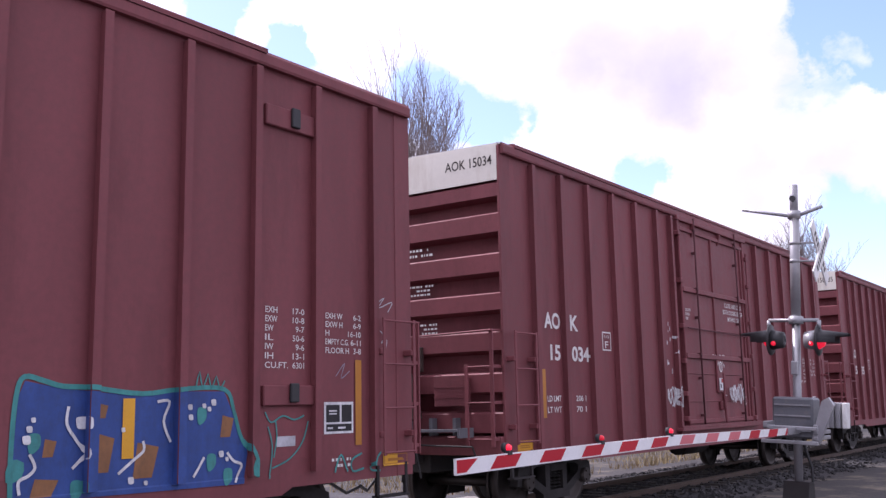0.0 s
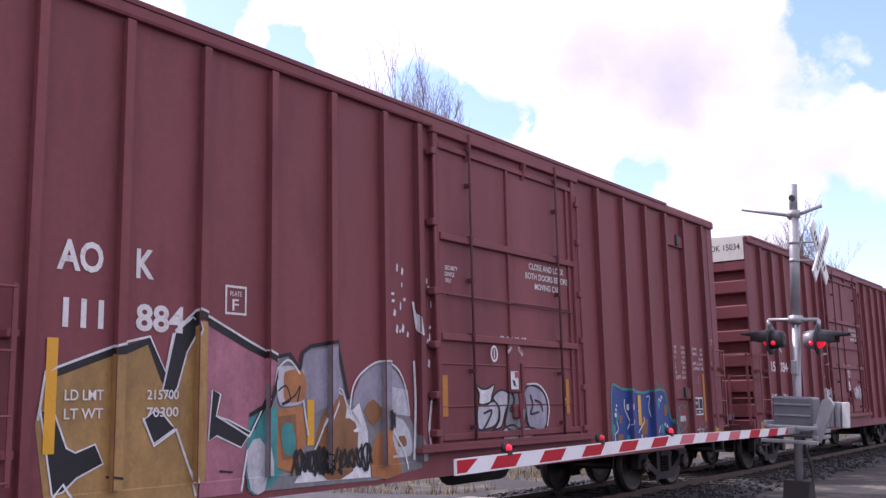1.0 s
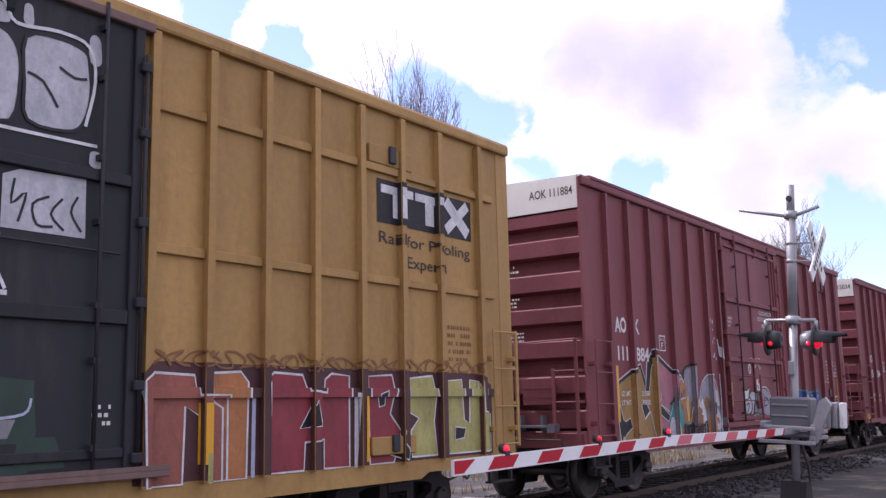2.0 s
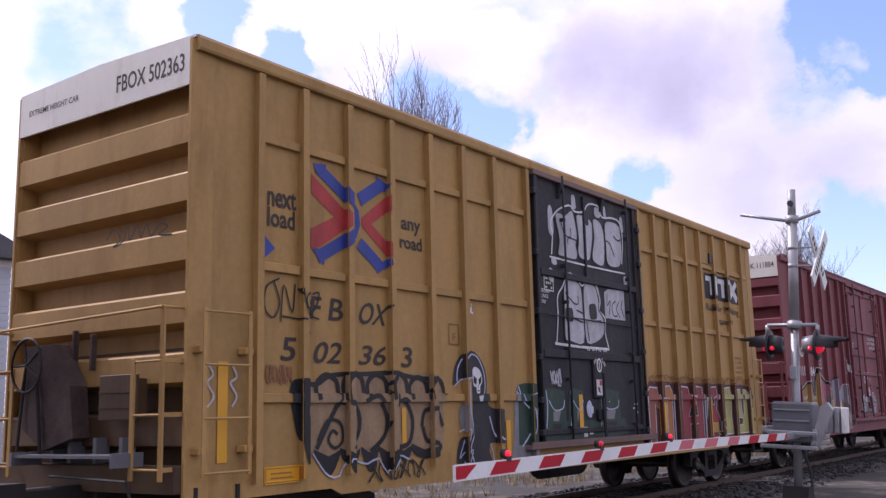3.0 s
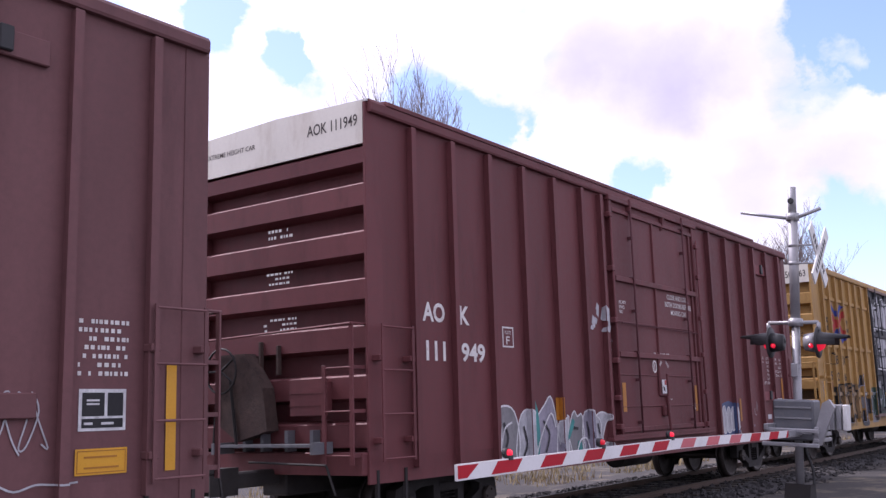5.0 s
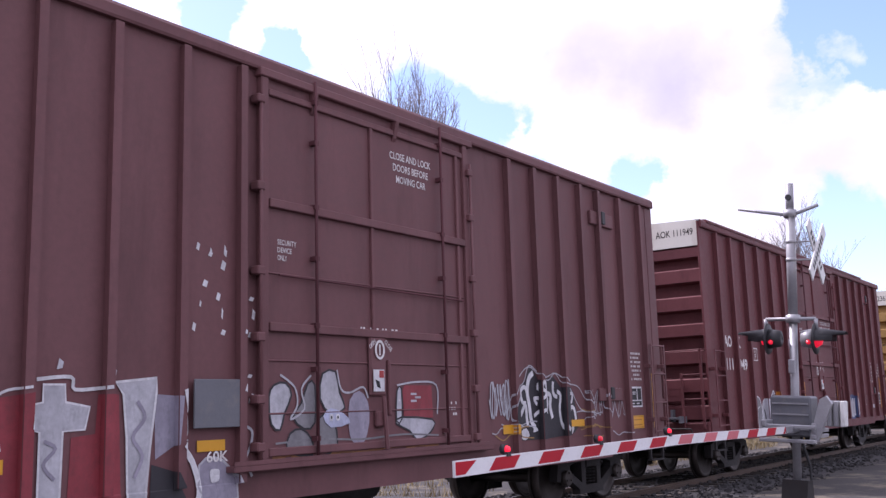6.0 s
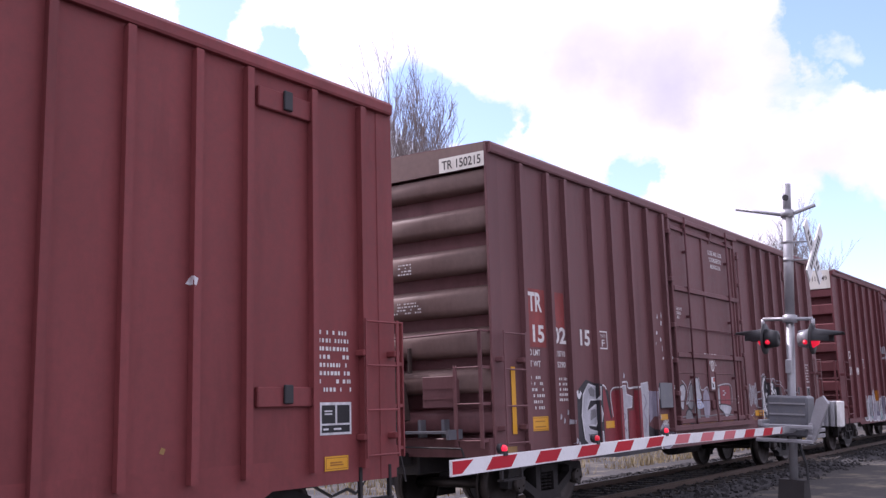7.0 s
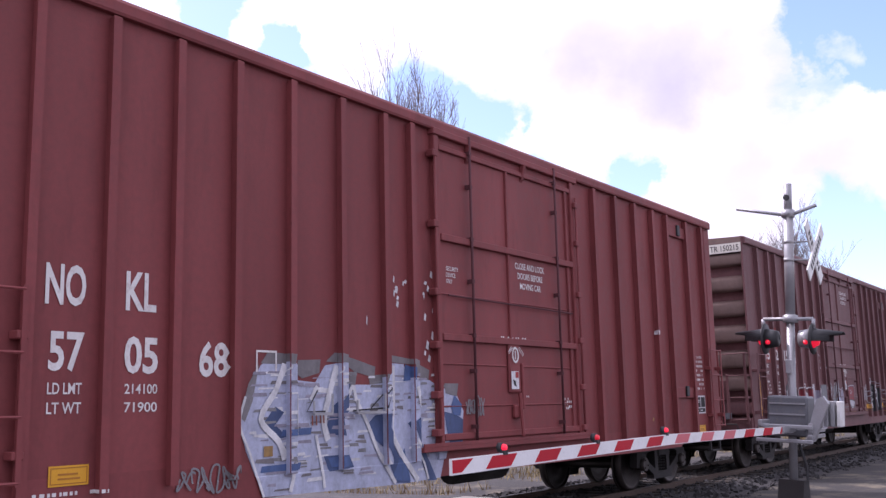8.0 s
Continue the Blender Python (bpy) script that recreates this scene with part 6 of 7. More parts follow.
def deco_111949(car):
    reporting(car, "AO", "K", "111", "949", (2.55, 2.79), (2.08, 2.32), ((0.98, 1.44), (1.76, 1.98), (1.04, 1.44), (1.78, 2.32)))
    plate_mark(car, 2.76, 3.04, 2.30, 2.58)
    # crowded grey, white and teal letters low on the side
    for colour, q in (("grey", [(2.52, 0.80), (2.56, 1.40), (2.74, 1.52), (2.98, 1.44), (3.10, 1.10), (3.0, 0.74)]), ("silver", [(3.02, 0.76), (3.10, 1.30), (3.30, 1.46), (3.46, 1.30), (3.44, 0.74)]), ("haze", [(3.42, 0.76), (3.56, 1.30), (3.80, 1.52), (3.98, 1.64), (4.10, 1.40), (4.16, 1.10), (4.20, 0.72)]),
                      ("silver", [(4.14, 0.72), (4.18, 1.24), (4.34, 1.34), (4.50, 1.34), (4.46, 1.10), (4.56, 0.72)]), ("grey", [(4.48, 1.10), (4.58, 1.34), (4.68, 1.42), (4.76, 1.34), (4.92, 1.34), (4.92, 0.72), (4.52, 0.72)]), ("haze", [(4.94, 0.72), (4.94, 1.32), (5.16, 1.41), (5.20, 1.10), (5.30, 0.9), (5.32, 0.72)]), ("silver", [(5.30, 0.74), (5.28, 1.24), (5.42, 1.36), (5.60, 1.39), (5.78, 1.32), (5.66, 1.18), (5.54, 0.94), (5.52, 0.74)])):
        shape(car, colour, q, 1, 3, "white", 0.026, "grey and white graffiti letters")
    for q in ([(3.40, 0.80), (3.54, 1.58), (3.64, 1.2), (3.60, 0.84)], [(4.46, 1.10), (4.58, 1.30), (4.66, 1.26), (4.52, 1.06), (4.44, 1.0)], [(4.70, 0.72), (4.74, 0.98), (4.86, 0.94), (4.84, 0.72)]):
        shape(car, "teal", q, 4, 2)
    for q in ([(2.70, 1.30), (2.80, 1.10), (2.68, 0.9)], [(3.20, 1.24), (3.28, 1.0), (3.18, 0.84)], [(3.74, 1.30), (3.90, 1.10), (3.78, 0.86)], [(4.62, 1.18), (4.76, 1.16)], [(5.04, 1.26), (5.10, 1.0)], [(5.40, 1.22), (5.46, 1.06)]):
        line(car, "dark", q, 0.04, 5)
    for q in ([(2.60, 0.84), (2.70, 1.20), (2.90, 1.30)], [(3.52, 0.84), (3.70, 1.14), (3.96, 1.40), (4.08, 1.2)], [(4.66, 0.74), (4.80, 0.98), (5.02, 1.0), (5.10, 0.74)], [(5.36, 1.34), (5.50, 1.22), (5.44, 0.9)]):
        line(car, "white", q, 0.028, 6)
    shape(car, "silver", [(5.54, 0.76), (5.60, 0.90), (5.74, 0.92), (5.82, 0.78)], 4, 2, "white", 0.02)
    stripe(car, 4.12, 4.22, 1.3, 1.62, DULL_AMBER)
    chips(car, 5.37, 5.65, 2.58, 3.07, 7, 73, "silver", 0.09)
    chips(car, 5.78, 6.15, 2.10, 2.95, 9, 74, "silver", 0.09)
    door_notes(car, 8.84, 3.46)
    door_marks(car, 7.87, 7.48)
    stripe(car, 6.27, 6.40, 1.38, 1.85, DULL_AMBER)
    stripe(car, 9.36, 9.46, 1.35, 1.82, DULL_AMBER)
    stripe(car, 11.87, 11.96, 1.10, 1.56, DULL_AMBER)
    shape(car, "navy", [(10.74, 0.84), (10.80, 1.46), (11.2, 1.52), (11.58, 1.46), (11.60, 0.90), (11.3, 0.82)], 1, 0, label="silver letters on a navy ground")
    for q in ([(10.82, 0.92), (10.84, 1.34), (10.98, 1.42), (11.06, 1.20), (11.02, 0.92)], [(11.06, 0.92), (11.08, 1.30), (11.22, 1.40), (11.32, 1.20), (11.28, 0.92)], [(11.32, 0.94), (11.34, 1.34), (11.50, 1.38), (11.56, 1.16), (11.54, 0.98)]):
        shape(car, "silver", q, 2, 3, "white", 0.02)
    line(car, "haze", [(10.92, 1.30), (10.96, 1.14), (10.90, 1.0)], 0.02, 4)
    line(car, "haze", [(11.18, 1.26), (11.22, 1.10), (11.16, 0.98)], 0.02, 4)
    line(car, "silver", [(11.82, 1.10), (11.76, 1.0), (11.70, 0.96), (11.80, 0.92), (11.86, 0.80)], 0.016, 3)
    line(car, "silver", [(12.80, 1.34), (12.78, 1.24), (12.90, 1.20)], 0.014, 3)
    line(car, "silver", [(12.96, 1.48), (12.94, 1.36), (12.92, 1.28)], 0.016, 3)
    for u, z in ((12.66, 1.06), (12.70, 0.98), (13.36, 1.08), (13.42, 0.98), (13.58, 1.0), (13.58, 0.90), (13.44, 0.86), (14.62, 0.82)):
        shape(car, "haze", [(u - 0.02, z - 0.03), (u - 0.01, z + 0.03), (u + 0.03, z + 0.02), (u + 0.015, z - 0.02)], 3, 0)
    dimensions(car, (13.47, 13.98), (14.30, 14.87))
    consolidated(car, 14.29, 14.76, 1.20, 1.55)
    stripe(car, 14.78, 14.89, 1.08, 2.01, DULL_AMBER)
    yellow_label(car, 15.22, 15.68, 0.82, 0.97)
    painted(car, "small_plate", [rect(13.66, 13.92, 1.10, 1.20)], SPRAY["silver"], 2)
    jack_plates(car, 14.10, BROWN)


def deco_150215(car):
    painted(car, "paint_patch", [rect(0.87, 1.42, 2.28, 3.12), rect(1.63, 2.00, 2.58, 3.12)], SPRAY["plum"], 1, "fresher red patch behind the numbers", True)
    lettering(car, "TR", 0.94, 1.33, 2.79, 3.07, None, 0.03)
    for word, u0, u1 in (("15", 1.04, 1.37), ("02", 1.61, 2.02), ("15", 2.48, 2.81)):
        lettering(car, word, u0, u1, 2.35, 2.60, None, 0.03)
    plate_mark(car, 3.13, 3.42, 2.32, 2.61)
    for z, (p, q) in zip((2.16, 2.00), (("LD LMT", "210710"), ("LT WT", "75290"))):
        lettering(car, p, 0.87, 1.23, z, z + 0.085)
        lettering(car, q, 1.65, 1.97, z, z + 0.085)
    rows_of_bars(car, 0.93, 1.31, 1.38, 1.89, 6, 81)
    rows_of_bars(car, 1.64, 2.01, 1.49, 1.87, 5, 82)
    stripe(car, 0.40, 0.51, 1.08, 1.99)
    yellow_label(car, 0.92, 1.38, 1.10, 1.30)
    painted(car, "small_plate", [rect(0.22, 0.50, 0.82, 0.92)], SPRAY["tan"], 2)
    # large grey and black letters
    shape(car, "dark", [(2.14, 1.10), (2.20, 1.44), (2.36, 1.69), (2.60, 1.83), (2.94, 1.76), (3.06, 1.70), (3.08, 0.90), (3.7, 0.84), (4.4, 0.80), (5.2, 0.62), (3.6, 0.60), (2.5, 0.66), (2.24, 0.86)], 1, 0, label="large black and grey graffiti letters with white edges")
    shape(car, "silver", [(2.41, 1.28), (2.48, 1.60), (2.66, 1.76), (2.92, 1.71), (2.90, 1.52), (2.70, 1.52), (2.60, 1.40), (2.60, 1.34), (2.88, 1.44), (2.94, 1.30), (2.86, 1.12), (2.60, 1.14), (2.66, 1.06), (2.92, 1.02), (2.94, 0.86), (2.66, 0.82), (2.48, 0.94)], 3, 0, "white", 0.03)
    for q in ([(2.64, 1.68), (2.76, 1.72), (2.86, 1.66), (2.84, 1.56), (2.70, 1.58)], [(2.70, 1.36), (2.86, 1.38), (2.88, 1.26), (2.68, 1.20)], [(2.60, 1.0), (2.84, 0.98), (2.86, 0.90), (2.64, 0.90)]):
        shape(car, "grey", q, 5, 0)
    line(car, "white", [(2.30, 1.66), (2.34, 1.56), (2.42, 1.64)], 0.06, 3)
    shape(car, "crimson", [(3.11, 0.86), (3.11, 1.66), (3.26, 1.68), (3.40, 1.30), (3.46, 1.64), (3.71, 1.68), (3.72, 0.84)], 2, 0)
    shape(car, "dark", [(3.24, 1.68), (3.34, 1.66), (3.44, 1.24), (3.40, 1.20)], 3, 0)
    line(car, "white", [(3.06, 1.74), (3.20, 1.74), (3.28, 1.68)], 0.03, 4)
    line(car, "white", [(3.68, 1.72), (3.48, 1.68), (3.42, 1.56), (3.48, 1.24)], 0.022, 4)
    shape(car, "silver", [(3.00, 1.34), (3.08, 1.34), (3.08, 0.86), (3.02, 0.84)], 4, 0)
    shape(car, "silver", [(3.82, 1.74), (4.01, 1.74), (4.02, 1.60), (4.24, 1.56), (4.20, 1.38), (4.00, 1.37), (3.99, 0.86), (3.90, 0.76), (3.80, 0.86), (3.80, 1.37), (3.70, 1.40), (3.72, 1.58), (3.82, 1.60)], 3, 0, "white", 0.02)
    line(car, "haze", [(3.84, 1.30), (3.94, 1.24), (3.84, 1.12), (3.94, 1.0)], 0.03, 5)
    shape(car, "crimson", [(4.08, 1.32), (4.06, 0.84), (4.56, 0.80), (4.52, 1.66), (4.32, 1.66), (4.30, 1.34)], 2, 0)
    line(car, "white", [(3.76, 1.78), (4.06, 1.80), (4.10, 1.70), (4.4, 1.72)], 0.03, 4)
    shape(car, "silver", [(4.48, 1.76), (4.90, 1.80), (4.90, 1.68), (4.84, 1.20), (4.80, 0.76), (4.70, 0.70), (4.62, 0.80), (4.60, 1.30), (4.56, 1.66)], 3, 0, "white", 0.022)
    line(car, "haze", [(4.70, 1.60), (4.78, 1.46), (4.66, 1.30), (4.76, 1.14), (4.68, 0.96)], 0.035, 5)
    shape(car, "haze", [(4.88, 1.66), (5.14, 1.64), (5.10, 1.22), (4.90, 1.10)], 2, 0)
    shape(car, "dark", [(4.86, 1.06), (5.10, 0.98), (5.30, 0.64), (4.84, 0.66)], 3, 0)
    for q in ([(5.16, 1.70), (5.22, 1.40), (5.20, 1.24)], [(5.16, 1.22), (5.30, 1.06), (5.38, 0.82), (5.34, 0.64)]):
        line(car, "white", q, 0.06, 4)
    shape(car, "haze", [(5.38, 1.02), (5.56, 1.08), (5.74, 0.98), (5.84, 0.70), (5.44, 0.66)], 3, 2, "silver", 0.025)
    painted(car, "graffiti", [blob(5.50, 5.62, 0.86, 0.98, random.Random(3), 0.1)], SPRAY["white"], 5)
    line(car, "silver", [(5.92, 1.36), (6.02, 1.30), (6.0, 1.16), (5.94, 1.04), (6.02, 0.88)], 0.03, 4)
    for u, z in ((2.16, 0.98), (2.30, 0.86), (2.20, 1.66), (3.06, 1.80), (3.96, 1.90), (4.46, 1.84), (1.76, 1.28), (1.86, 1.22), (1.98, 1.34), (2.02, 1.20), (2.06, 0.92)):
        shape(car, "silver", [(u - 0.03, z - 0.04), (u - 0.01, z + 0.05), (u + 0.03, z + 0.02), (u + 0.02, z - 0.03)], 4, 0)
    for s in ((5.35, 5.68, 1.14, 1.24), (3.20, 3.51, 1.07, 1.18), (12.35, 12.80, 1.14, 1.24), (10.5, 10.8, 1.10, 1.22)):
        painted(car, "reflector_strip", [rect(*s)], AMBER, 5, "short amber reflective strip")
    lettering(car, "60K", 5.46, 5.72, 1.04, 1.14, None, 0.02, layer=5)
    panel_on(car, 5.26, 5.87, 1.35, 1.79, GREY_PAINT, "plain grey sheet bolted over the side")
    chips(car, 5.3, 5.75, 2.2, 3.2, 12, 86)
    chips(car, 5.85, 6.1, 1.5, 2.6, 10, 87)
    rnd = random.Random(88)
    # worn grey letters, a pale creature and a red sheet on the door
    for colour, q in (("silver", [(6.21, 1.62), (6.28, 1.74), (6.44, 1.76), (6.52, 1.64), (6.42, 1.46), (6.36, 1.30), (6.24, 1.36)]), ("grey", [(6.54, 1.42), (6.66, 1.56), (6.76, 1.76), (6.86, 1.74), (6.86, 1.36), (6.70, 1.30)]), ("silver", [(6.94, 1.60), (6.98, 1.86), (7.18, 1.88), (7.24, 1.66), (7.32, 1.50), (7.10, 1.44)]),
                      ("grey", [(6.46, 1.08), (6.50, 1.26), (6.66, 1.30), (6.80, 1.20), (6.82, 1.04)]), ("grey", [(6.94, 1.06), (6.92, 1.40), (7.12, 1.42), (7.20, 1.10)]), ("silver", [(8.19, 1.31), (8.30, 1.38), (8.88, 1.34), (8.90, 1.24), (8.74, 1.14), (8.56, 1.12), (8.44, 1.22)]), ("silver", [(8.22, 1.68), (8.30, 1.70), (8.30, 1.36), (8.20, 1.34)])):
        shape(car, colour, q, 2, 2, "dark", 0.022, "worn grey graffiti letters on the door")
    for q in ([(6.36, 1.84), (6.56, 1.72), (6.60, 1.54), (6.50, 1.40), (6.70, 1.50), (6.66, 1.70), (6.80, 1.84)], [(7.20, 1.90), (7.26, 1.70), (7.40, 1.66), (7.62, 1.72), (7.70, 1.60)], [(8.22, 1.74), (8.60, 1.78), (8.98, 1.74), (8.98, 1.4)]):
        line(car, "silver", q, 0.022, 4)
    shape(car, "haze", [(7.38, 1.30), (7.40, 1.58), (7.56, 1.68), (7.70, 1.56), (7.72, 1.34), (7.62, 1.12), (7.44, 1.14)], 3, 2)
    shape(car, "ice", [(6.98, 1.42), (7.10, 1.50), (7.30, 1.44), (7.40, 1.34), (7.10, 1.30)], 4, 2)
    for u in (7.10, 7.20):
        painted(car, "graffiti", [blob(u - 0.03, u + 0.03, 1.37, 1.44, random.Random(2), 0.05, 7)], SPRAY["white"], 5)
        painted(car, "graffiti", [blob(u - 0.012, u + 0.012, 1.39, 1.42, random.Random(2), 0.05, 6)], SPRAY["black"], 6)
    shape(car, "crimson", [(8.32, 1.68), (8.36, 1.74), (8.88, 1.74), (8.90, 1.36), (8.34, 1.38)], 3, 0)
    for u, z in ((8.52, 1.64), (8.60, 1.60), (8.52, 1.56)):
        painted(car, "small_print", [rect(u - 0.05, u + 0.06, z - 0.012, z + 0.012)], SPRAY["silver"], 4)
    for z, c in ((1.17, "grey"), (1.04, "ochre"), (0.99, "silver")):
        line(car, c, [(6.3, z), (6.9, z + 0.02), (7.6, z - 0.01), (8.3, z + 0.015), (9.0, z - 0.02)], 0.02, 3)
    for u in (6.24, 6.5, 7.05, 7.7, 8.35, 8.8):
        shape(car, "ochre", [(u, 0.98), (u + 0.02, 1.06), (u + 0.20, 1.05), (u + 0.18, 0.98)], 3, 0)
    door_notes(car, 8.58, 4.50, False)
    door_marks(car, 7.86)
    shape(car, "dark", [(10.78, 1.16), (10.76, 1.44), (10.94, 1.70), (11.12, 1.80), (11.24, 1.99), (11.42, 1.90), (11.50, 1.78), (11.90, 1.88), (12.12, 1.72), (12.44, 1.72), (12.54, 1.50), (12.60, 1.12), (12.2, 1.02), (10.98, 1.00)], 1, 2, label="white swirling graffiti letters on black")
    for q, w in (([(10.88, 1.44), (10.90, 1.30), (10.98, 1.36), (11.10, 1.48), (11.12, 1.30), (11.14, 1.2)], 0.06), ([(11.12, 1.50), (11.02, 1.52), (10.98, 1.66), (11.10, 1.72), (11.18, 1.58)], 0.06), ([(11.34, 1.92), (11.22, 1.84), (11.16, 1.66), (11.20, 1.48), (11.24, 1.26), (11.34, 1.16)], 0.08), ([(11.42, 1.48), (11.34, 1.56), (11.50, 1.58), (11.54, 1.70), (11.50, 1.80), (11.44, 1.70), (11.60, 1.62), (11.58, 1.5)], 0.05),
                 ([(11.32, 1.32), (11.50, 1.40), (11.56, 1.36)], 0.05), ([(11.64, 1.66), (11.70, 1.52), (11.64, 1.30)], 0.07), ([(11.66, 1.64), (11.80, 1.60), (11.78, 1.44), (11.84, 1.28)], 0.07), ([(11.90, 1.80), (11.88, 1.68), (11.92, 1.60), (12.0, 1.58)], 0.06), ([(12.0, 1.66), (12.10, 1.60), (12.06, 1.40), (12.10, 1.20), (12.20, 1.10)], 0.06), ([(12.32, 1.62), (12.46, 1.62), (12.42, 1.50), (12.32, 1.54), (12.34, 1.68)], 0.05), ([(12.36, 1.30), (12.40, 1.42), (12.50, 1.40), (12.54, 1.24)], 0.06)):
        line(car, "white", q, w, 3)
    for q in ([(10.96, 1.04), (10.96, 1.12), (11.10, 1.16), (11.18, 1.06), (11.06, 1.00)], [(11.28, 1.10), (11.34, 1.18), (11.42, 1.12)], [(12.28, 1.06), (12.30, 1.16), (12.48, 1.16), (12.42, 1.04)]):
        shape(car, "white", q, 3, 2)
    line(car, "silver", [(10.74, 1.26), (10.72, 1.42), (10.90, 1.68), (11.08, 1.80), (11.22, 2.02), (11.44, 1.94)], 0.016, 4)
    line(car, "silver", [(11.52, 1.86), (11.76, 1.82), (11.96, 1.92), (12.16, 1.78), (12.46, 1.76), (12.66, 1.72), (12.84, 1.56), (13.02, 1.46), (13.2, 1.5)], 0.016, 4)
    tag(car, 10.2, 10.7, 1.2, 1.9, "silver", 93, 0.02, 4)
    tag(car, 12.9, 14.2, 1.2, 1.75, "silver", 94, 0.014, 5)
    rnd = random.Random(941)
    for k in range(12):
        u = rnd.choice((10.15, 10.2, 12.4, 12.7, 13.2, 13.6)) + rnd.uniform(0, 0.4)
        z = rnd.uniform(0.92, 1.45)
        painted(car, "graffiti_tag", ribbon(wiggle(u, u + rnd.uniform(0.4, 1.0), z - 0.04, z + 0.04, rnd, 6), 0.016), SPRAY[rnd.choice(("silver", "tan"))], 3)
    painted(car, "graffiti_tag", ribbon(curve_through([(10.6, 1.3), (10.8, 1.7), (11.2, 2.0), (11.6, 1.85), (12.0, 1.92), (12.4, 1.7), (12.7, 1.4), (13.2, 1.3)], 5), 0.016), SPRAY["silver"], 3)
    consolidated(car, 14.49, 14.94, 1.39, 1.73)
    rows_of_bars(car, 14.47, 14.95, 1.82, 2.32, 7, 95)
    yellow_label(car, 14.47, 14.96, 1.04, 1.25)
    stripe(car, 15.35, 15.46, 1.03, 1.96)
    jack_plates(car, 14.0, MAROON)


def deco_570568(car):
    for word, u0, u1, z0, z1 in (("NO", 0.86, 1.23, 2.34, 2.68), ("KL", 1.62, 1.94, 2.34, 2.68), ("57", 0.91, 1.23, 1.81, 2.13), ("05", 1.62, 1.97, 1.80, 2.12), ("68", 2.43, 2.78, 1.78, 2.11)):
        lettering(car, word, u0, u1, z0, z1, None, 0.025)
    for z, (p, q) in zip((1.63, 1.475), (("LD LMT", "214100"), ("LT WT", "71900"))):
        lettering(car, p, 0.91, 1.22, z, z + 0.09)
        lettering(car, q, 1.63, 1.97, z, z + 0.085)
    yellow_label(car, 0.95, 1.31, 0.91, 1.07)
    rows_of_bars(car, 0.82, 1.45, 0.82, 0.88, 1, 101)
    painted(car, "plate_stencil", outline_box(3.14, 3.42, 1.82, 2.05, 0.02), STENCIL, 2)
    # tall white and pale blue piece with dark shadows
    body = [(2.92, 1.35), (3.02, 1.62), (3.20, 1.90), (3.30, 1.96), (3.60, 1.94), (3.72, 1.76), (3.98, 1.74), (4.13, 1.92), (4.40, 1.96), (4.50, 1.72), (4.86, 1.72), (5.14, 1.84), (5.20, 1.97), (5.48, 1.96), (5.56, 1.80), (5.98, 1.78), (6.34, 1.64), (6.50, 1.60), (6.64, 1.40), (6.60, 1.04), (6.28, 0.94), (6.16, 0.62), (5.3, 0.60), (3.24, 0.64), (3.02, 1.08)]
    shape(car, "ice", body, 1, 0, label="tall white and pale blue graffiti piece with navy shadows")
    for q in ([(3.26, 1.36), (3.40, 1.50), (3.52, 1.44), (3.40, 1.32), (3.54, 1.20), (3.42, 1.18)], [(4.15, 1.30), (4.26, 1.50), (4.44, 1.66), (4.54, 1.76), (4.46, 1.50), (4.32, 1.36), (4.36, 1.18), (4.20, 1.20)], [(4.80, 1.28), (4.94, 1.38), (5.14, 1.40), (5.12, 1.24), (5.26, 1.06), (5.46, 0.78), (5.56, 0.60), (5.30, 0.62), (5.10, 1.0), (4.90, 1.14)], [(5.54, 1.28), (5.66, 1.34), (5.78, 1.34), (5.70, 1.22), (5.84, 0.98), (6.08, 0.60), (5.90, 0.60), (5.72, 0.96)],
              [(4.10, 0.98), (4.50, 0.98), (4.58, 0.84), (4.18, 0.82)], [(6.22, 1.40), (6.46, 1.36), (6.62, 1.30), (6.60, 1.02), (6.34, 0.96), (6.26, 1.2)]):
        shape(car, "navy", q, 3, 0)
    for q in ([(5.20, 0.66), (5.46, 1.0), (5.56, 0.62)], [(6.36, 1.46), (6.44, 1.60), (6.60, 1.48), (6.56, 1.34), (6.40, 1.36)], [(4.16, 0.96), (4.50, 0.96), (4.54, 0.86), (4.22, 0.86)], [(5.50, 1.96), (5.62, 1.92), (5.60, 1.78), (5.46, 1.76)], [(5.60, 1.32), (5.72, 1.30), (5.66, 1.2)]):
        shape(car, "denim", q, 4, 0)
    for a, b, z in ((3.20, 3.76, 0.90), (3.48, 3.92, 1.24)):
        shape(car, "denim", [(a, z - 0.03), (a + 0.02, z + 0.03), (b, z + 0.04), (b - 0.02, z - 0.03)], 4, 0)
    # smoky upper fringe
    for q in ([(3.20, 1.92), (3.30, 2.04), (3.62, 2.02), (3.60, 1.92)], [(3.62, 1.96), (4.06, 1.98), (4.04, 1.84), (3.78, 1.78), (3.64, 1.86)], [(4.14, 1.96), (4.28, 2.06), (4.60, 2.0), (4.96, 1.92), (4.94, 1.80), (4.60, 1.86), (4.42, 1.95)], [(4.52, 1.84), (4.64, 1.84), (4.60, 1.66), (4.50, 1.64)], [(4.84, 1.82), (5.12, 1.84), (5.08, 1.74), (4.86, 1.72)], [(5.18, 1.98), (5.24, 2.06), (5.62, 2.02), (5.98, 1.90), (5.96, 1.78), (5.62, 1.82), (5.60, 1.96)], [(6.24, 1.74), (6.54, 1.74), (6.50, 1.58), (6.26, 1.62)], [(2.94, 1.40), (3.04, 1.72), (3.18, 1.92), (3.10, 1.56), (3.0, 1.36)]):
        shape(car, "smoke", q, 2, 0)
    rnd = random.Random(103)
